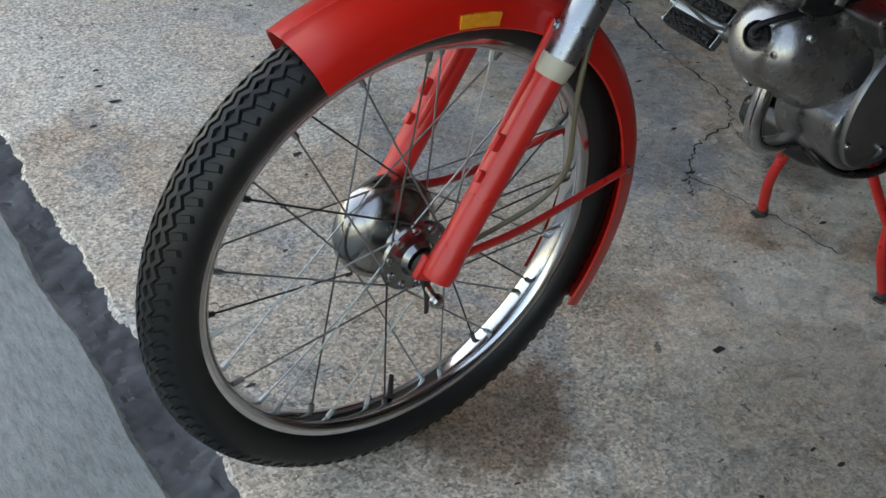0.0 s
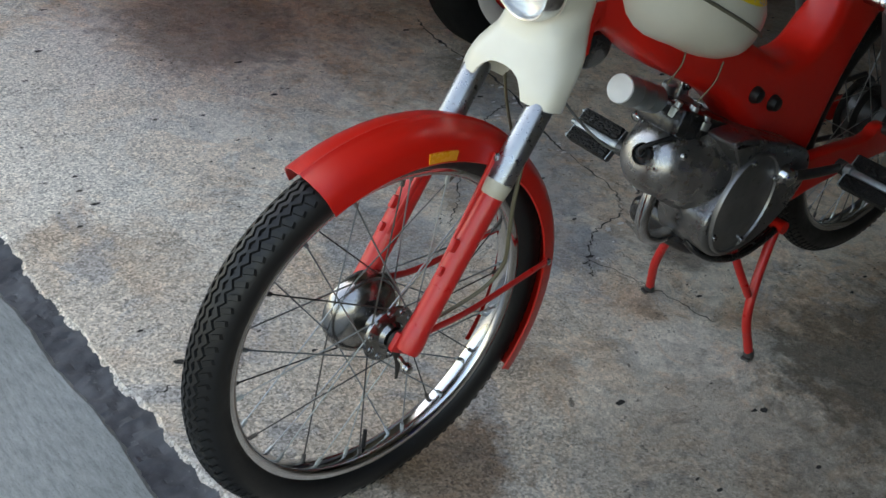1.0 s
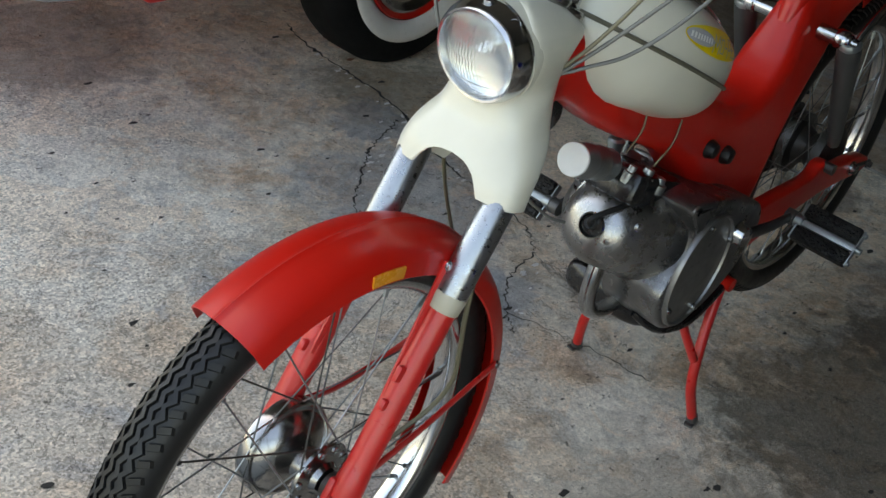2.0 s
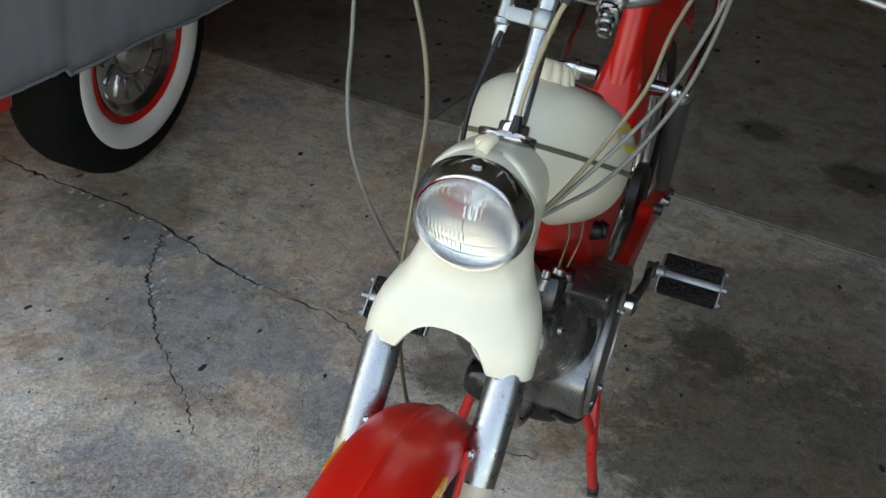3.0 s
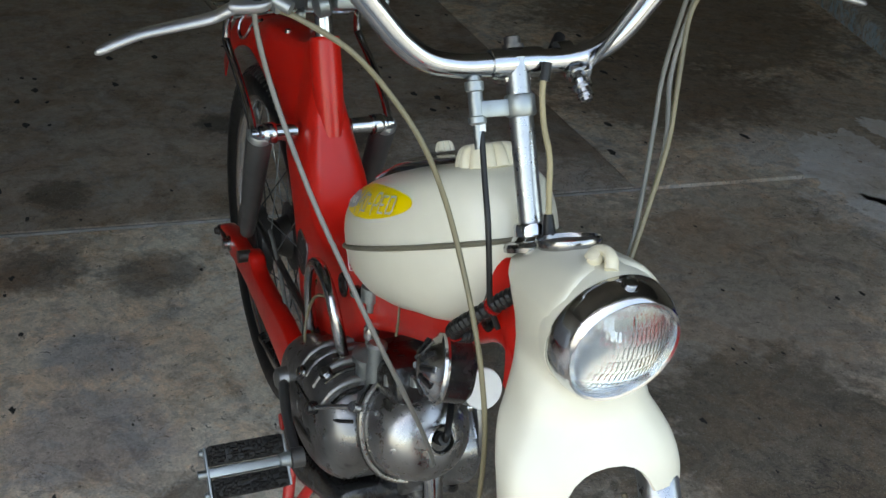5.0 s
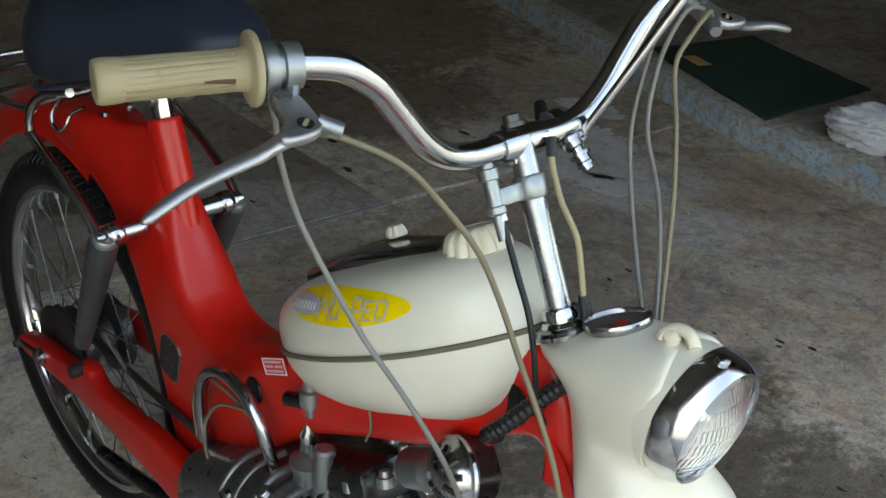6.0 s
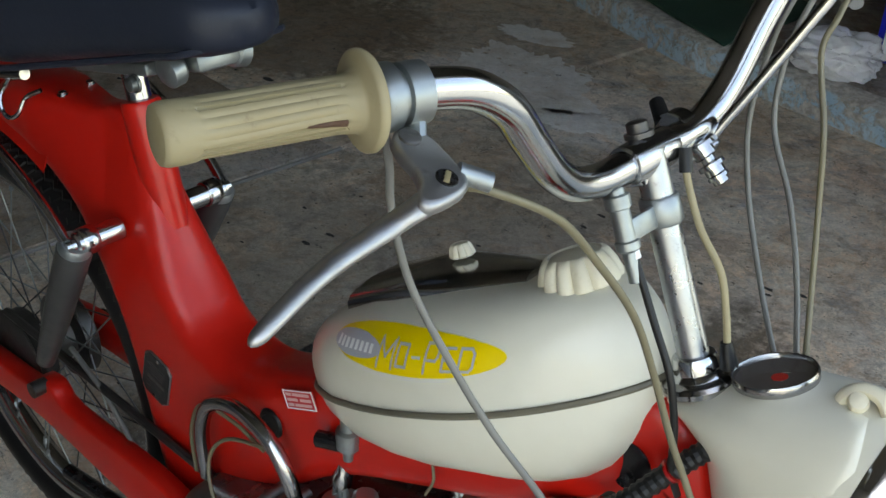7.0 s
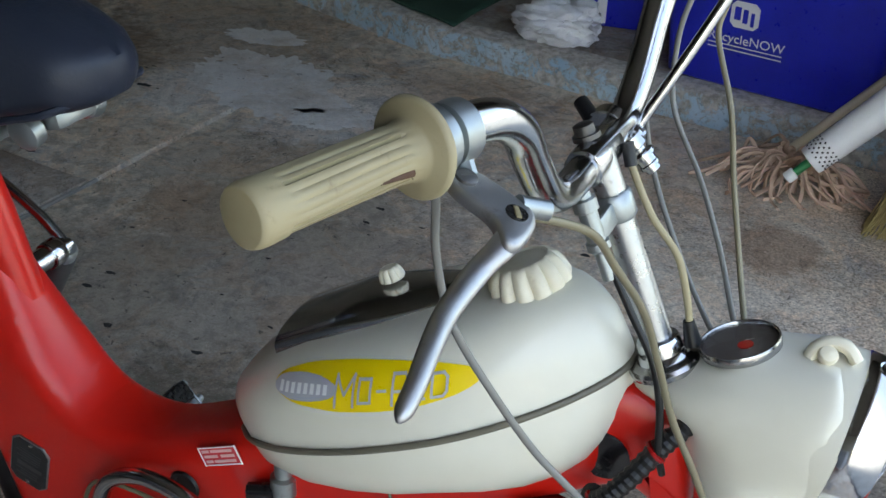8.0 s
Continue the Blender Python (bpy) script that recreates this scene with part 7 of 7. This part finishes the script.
for x, z0, z1, hw in ((0.62, 0.36, 0.5, 0.53), (0.52, 0.335, 0.62, 0.69), (0.3, 0.32, 0.68, 0.775), (0.0, 0.318, 0.74, 0.785), (-0.14, 0.318, 0.76, 0.755), (-0.16, 0.66, 0.77, 0.755), (-0.78, 0.66, 0.80, 0.70), (-0.8, 0.26, 0.80, 0.70), (-2.0, 0.25, 1.05, 0.60), (-3.2, 0.3, 0.78, 0.60)):
    loop = []
    for k in range(28):
        a = 2 * math.pi * k / 28
        e = 2 / 5
        loop.append(Vector((x, -1.87 + hw * math.copysign(abs(math.cos(a)) ** e, math.cos(a)), (z0 + z1) / 2 + (z1 - z0) / 2 * math.copysign(abs(math.sin(a)) ** e, math.sin(a)))))
    body.append(loop)
part("body", loft(body), RED, car, "red lower bodywork below the cover", sharp=40)
part("sill", block((0.36, 0.05, 0.09), pose(0.18, -1.045, 0.383), 0.018, None, 4), RED, car, "red sill below the cover hem")
part("car_wheel_inner", lathe(((0.0, -0.07), (0.30, -0.07), (0.31, -0.05), (0.31, 0.05), (0.30, 0.07), (0.0, 0.07)), (-0.47, -2.6, 0.318), (0, 1, 0), 40), RUBBER, car, "far black car tyre")
part("car_wheel_rear", lathe(((0.0, -0.07), (0.30, -0.07), (0.3175, -0.05), (0.3175, 0.05), (0.30, 0.07), (0.0, 0.07)), (-2.75, -1.135, 0.318), (0, 1, 0), 40), RUBBER, car, "black rear car tyre")

cov = bmesh.new()
crow = []
NX = 420
for i in range(NX + 1):
    x = -3.35 + 4.10 * i / NX
    col = []
    fold = 0.011 * noise.noise(Vector((x * 3, 0, 0))) + 0.003 * noise.noise(Vector((x * 16, 3, 0)))
    gather = 0.0013 * math.sin(x * 150 + 4 * noise.noise(Vector((x * 6, 8, 0))))
    hem = 0.392 + 0.012 * noise.noise(Vector((x * 4, 5, 0))) + (0.012 if i % 2 else 0.0) * 0.5
    if x < -0.14:
        hem += -0.02
    crown = 1.0 + 0.42 * math.exp(-((x + 1.9) / 0.9) ** 2)
    for y, z, f in ((-1.000, hem, 1.0), (-1.004, hem + 0.03, 0.95), (-1.008, hem + 0.07, 0.9), (-1.012, hem + 0.14, 0.9), (-1.022, hem + 0.28, 0.7), (-1.045, 0.82, 0.5), (-1.10, 0.92, 0.3), (-1.25, crown - 0.03, 0.2), (-1.55, crown, 0.1), (-1.87, crown + 0.02, 0.1), (-2.3, crown, 0.1), (-2.62, 0.85, 0.3), (-2.74, 0.40, 1.0)):
        end = 1.0 if x < 0.5 else 1 - ((x - 0.5) / 0.25) ** 2 * 0.35
        col.append(cov.verts.new((x, -1.87 + (y + 1.87) * (1.0 if x < 0.5 else 1 - 0.35 * ((x - 0.5) / 0.25) ** 2) + fold * f + gather * max(0.0, f - 0.9) * 10, 0.39 + (z - 0.39) * end + 0.3 * fold * (1 - f))))
    crow.append(col)
for p, q in zip(crow, crow[1:]):
    for k in range(len(p) - 1):
        cov.faces.new((p[k], p[k + 1], q[k + 1], q[k]))
cov.faces.new(crow[-1])
hem_pts = [r[0].co.copy() for r in crow[::2]]
cover = part("car_cover", cov, CLOTH_GREY, None, sharp=80)
thick = cover.modifiers.new("thickness", "SOLIDIFY")
thick.thickness = 0.003
part("elastic_hem", tube([q + Vector((0, 0.001, 0)) for q in hem_pts], 0.0045, 6, curved=False), CLOTH_GREY, cover, "gathered elastic hem of the cover")
tagged(cover, "grey gathered cloth cover draped over the car", "car cover")

# ---------------------------------------------------------------- things on and before the step
OFFSET = Vector((0, 0, 0))
STEP_Z = 0.0975
mat_bm = bmesh.new()
mcorner = ((-1.45, 2.690), (-0.755, 2.375), (-0.71, 2.93), (-1.33, 3.16))
n = 24
grid = []
for i in range(n + 1):
    row = []
    for j in range(n + 1):
        u, v = i / n, j / n
        a = [mcorner[0][k] * (1 - u) + mcorner[1][k] * u for k in (0, 1)]
        b = [mcorner[3][k] * (1 - u) + mcorner[2][k] * u for k in (0, 1)]
        x, y = [a[k] * (1 - v) + b[k] * v for k in (0, 1)]
        row.append(mat_bm.verts.new((x, y, STEP_Z + 0.008 + 0.006 * noise.noise(Vector((x * 5, y * 5, 0))))))
    grid.append(row)
for i in range(n):
    for j in range(n):
        mat_bm.faces.new((grid[i][j], grid[i + 1][j], grid[i + 1][j + 1], grid[i][j + 1]))
mat_ob = part("doormat", mat_bm, MAT_GREEN, None)
solid = mat_ob.modifiers.new("thickness", "SOLIDIFY")
solid.thickness = 0.007
tagged(mat_ob, "dark green carpet mat lying on the step", "mat")
part("mat_label", block((0.125, 0.055, 0.002), pose(-1.262, 2.70, STEP_Z + 0.0165, 0, 0, -22), 0.0005), paint("faded_card", (0.62, 0.36, 0.10), (0.52, 0.30, 0.09), 0.7, coat=0.0), mat_ob, "faded orange paper label on the mat")

rag = bmesh.new()
bmesh.ops.create_icosphere(rag, subdivisions=5, radius=1.0)
for v in rag.verts:
    p = v.co.copy()
    w = 0.72 + 0.30 * noise.noise(p * 1.6) + 0.16 * (1 - abs(noise.noise(Vector((p.x * 2.2, p.y * 2.2 + 3, p.z * 5.0))) * 2)) + 0.10 * (1 - abs(noise.noise(p * 6.5 + Vector((9, 1, 4))) * 2))
    v.co = Vector((p.x * w * 0.150, p.y * w * 0.115, max(p.z * w * 0.085 + 0.052, 0.0)))
rag.transform(pose(-0.44, 2.465, STEP_Z + 0.001, 0, 0, 20))
tagged(part("rag", rag, RAG, None, sharp=80), "crumpled white cotton rag lying on the step", "rag")

# recycling bin
bin_ob = thing("recycling_bin", "blue plastic recycling bin with white print standing on the step", "bin", at=(0, 0, 0))
B0 = pose(0.215, 2.512, STEP_Z + 0.001, 0, 0, -9)
bl = []
for z, gx, gy in ((0.0, 0.285, 0.185), (0.006, 0.292, 0.192), (0.34, 0.318, 0.215), (0.345, 0.330, 0.226), (0.370, 0.332, 0.228), (0.372, 0.326, 0.222), (0.345, 0.312, 0.208), (0.012, 0.284, 0.184)):
    loop = []
    for k in range(48):
        a = 2 * math.pi * k / 48
        e = 2 / 9
        loop.append(B0 @ Vector((gx * math.copysign(abs(math.cos(a)) ** e, math.cos(a)), gy * math.copysign(abs(math.sin(a)) ** e, math.sin(a)), z)))
    bl.append(loop)
part("bin_body", loft(bl), BIN_BLUE, bin_ob, "", sharp=40)


def bin_front(x, z, lift=0.003):
    x, z = x - 0.016, z + 0.026
    return B0 @ Vector((x, -(0.192 + (z - 0.006) * 0.0689) - lift, z))


def bin_quad(x0, x1, z0, z1, lift=0.003, r=0.0):
    bm = bmesh.new()
    pts = [(x0 + r, z0), (x1 - r, z0), (x1, z0 + r), (x1, z1 - r), (x1 - r, z1), (x0 + r, z1), (x0, z1 - r), (x0, z0 + r)] if r else [(x0, z0), (x1, z0), (x1, z1), (x0, z1)]
    bm.faces.new([bm.verts.new(bin_front(x, z, lift)) for x, z in pts])
    return bm


logo = part("bin_logo", bin_quad(-0.095, -0.015, 0.150, 0.224, 0.003, 0.013), WHITE, bin_ob, "white rounded square with blue marks")
for x0, x1, z0, z1 in ((-0.084, -0.066, 0.172, 0.208), (-0.060, -0.046, 0.166, 0.204), (-0.038, -0.028, 0.160, 0.198)):
    part("logo_mark", bin_quad(x0, x1, z0, z1, 0.0045), BIN_BLUE, logo)
txt = bpy.data.curves.new("lettering", "FONT")
txt.body, txt.size, txt.extrude = "RecycleNOW", 0.036, 0.0006
tob = new("lettering", txt)
tm = bpy.data.meshes.new_from_object(tob.evaluated_get(bpy.context.evaluated_depsgraph_get()))
bpy.data.objects.remove(tob)
tm.materials.append(WHITE)
wide = max(v.co.x for v in tm.vertices)
lo = new("bin_lettering", tm)
lo.parent = bin_ob
o, ex, ez = bin_front(-0.150, 0.106, 0.0035), B0.to_3x3() @ Vector((1, 0, 0)), (bin_front(0, 0.2) - bin_front(0, 0.1)).normalized()
nz = ex.cross(ez)
lo.matrix_world = Matrix(((ex.x, ez.x, nz.x, o.x), (ex.y, ez.y, nz.y, o.y), (ex.z, ez.z, nz.z, o.z), (0, 0, 0, 1))) @ Matrix.Diagonal((0.215 / wide, 1, 1, 1))
lo["label"] = "white slogan lettering"
for z in (0.095, 0.083):
    part("print_bar", bin_quad(-0.148, 0.060, z, z + 0.0035, 0.003), WHITE, bin_ob)

# carton behind the rag
cart = thing("carton", "dark blue and orange cardboard carton standing on the step", "carton")
part("carton_body", block((0.16, 0.20, 0.26), pose(-0.345, 2.745, STEP_Z + 0.131, 0, 0, 8), 0.003), BIN_BLUE, cart)
part("carton_panel", block((0.004, 0.13, 0.20), pose(-0.428, 2.745, STEP_Z + 0.14, 0, 0, 8), 0.0), ORANGE, cart)
part("carton_stripe", block((0.03, 0.003, 0.24), pose(-0.375, 2.638, STEP_Z + 0.131, 0, 0, 8), 0.0), WHITE, cart)

# string mop, its stick, and the white sleeve
mop = thing("string_mop", "dirty string mop lying on the floor against the kerb", "mop", at=(0, 0, 0))
rnd = random.Random(21)
heart = Vector((0.325, 2.020, 0.030))
for k in range(64):
    a = rnd.uniform(0, 2 * math.pi)
    l = rnd.uniform(0.10, 0.24)
    d = Vector((math.cos(a), 0.55 * math.sin(a) - 0.10, 0))
    side = Vector((-d.y, d.x, 0)) * rnd.uniform(-0.6, 0.6)
    p = [heart + Vector((rnd.uniform(-0.03, 0.03), rnd.uniform(-0.02, 0.02), rnd.uniform(-0.005, 0.02)))]
    for f in (0.25, 0.5, 0.75, 1.0):
        q = heart + d * l * f + side * l * math.sin(math.pi * f) * 0.6 + Vector((rnd.uniform(-0.015, 0.015), rnd.uniform(-0.015, 0.015), 0))
        q.z = max(0.004, 0.085 * math.sin(math.pi * min(1, f * 0.9 + 0.15)) * rnd.uniform(0.4, 1.2) + 0.004 + 0.001 * (k % 6))
        q.y = min(q.y, 2.20)
        p.append(q)
    if k % 3 == 0:
        p.append(p[-1] + Vector((rnd.uniform(-0.05, 0.05), rnd.uniform(-0.05, -0.01), -p[-1].z + 0.005)))
    part("mop_strand", tube(p, 0.0058, 6, 5, flat=0.55), MOP_YARN, mop)
part("mop_clamp", block((0.09, 0.03, 0.03), pose(0.33, 2.025, 0.045, 0, 20, 10), 0.008), ZINC, mop)
part("mop_stick", tube(((0.30, 2.045, 0.055), (0.685, 2.225, 0.47)), 0.0115, 14, curved=False), WOOD, mop, "pale wooden stick")
brush = thing("long_brush", "white perforated plastic brush sleeve with a green neck", "brush")
b0, b1 = Vector((0.345, 1.868, 0.085)), Vector((0.573, 1.978, 0.330))
d = (b1 - b0).normalized()
part("brush_tip", lathe(((0.010, 0.0), (0.015, 0.002), (0.015, 0.024), (0.012, 0.026)), b0, d, 20), WHITE_PLASTIC, brush)
part("brush_neck", lathe(((0.0105, 0.024), (0.0105, 0.075)), b0, d, 18), GREEN_PLASTIC, brush, "green plastic neck")
sleeve = part("brush_sleeve", lathe(((0.024, 0.066), (0.034, 0.068), (0.0355, 0.075), (0.042, 0.36), (0.039, 0.37), (0.0, 0.37)), b0, d, 32), WHITE_PLASTIC, brush, "white sleeve with rows of holes")
su = d.orthogonal().normalized()
sv = d.cross(su)
for r in range(5):
    for k in range(16):
        w = 2 * math.pi * (k + 0.5 * (r % 2)) / 16
        nn = math.cos(w) * su + math.sin(w) * sv
        part("hole", lathe(((0.0025, -0.001), (0.0025, 0.0006), (0.0, 0.0007)), b0 + d * (0.085 + 0.009 * r) + nn * (0.0358 + 0.0002 * r), nn, 8), BLACK, sleeve)
broom = thing("straw_broom", "worn straw broom head standing on the floor", "broom")
for k in range(150):
    a = Vector((0.635 + rnd.uniform(-0.03, 0.03), 1.90 + rnd.uniform(-0.015, 0.015), 0.22))
    b = Vector((0.610 + rnd.uniform(-0.075, 0.075), 1.86 + rnd.uniform(-0.035, 0.035), 0.003))
    part("bristle", tube((a, a.lerp(b, 0.5) + Vector((rnd.uniform(-0.006, 0.006), 0, 0)), b), (0.0022, 0.0013), 5, 2), STRAW, broom)
part("broom_stick", tube(((0.635, 1.90, 0.20), (0.80, 2.22, 1.05)), 0.012, 12, curved=False), WOOD, broom)
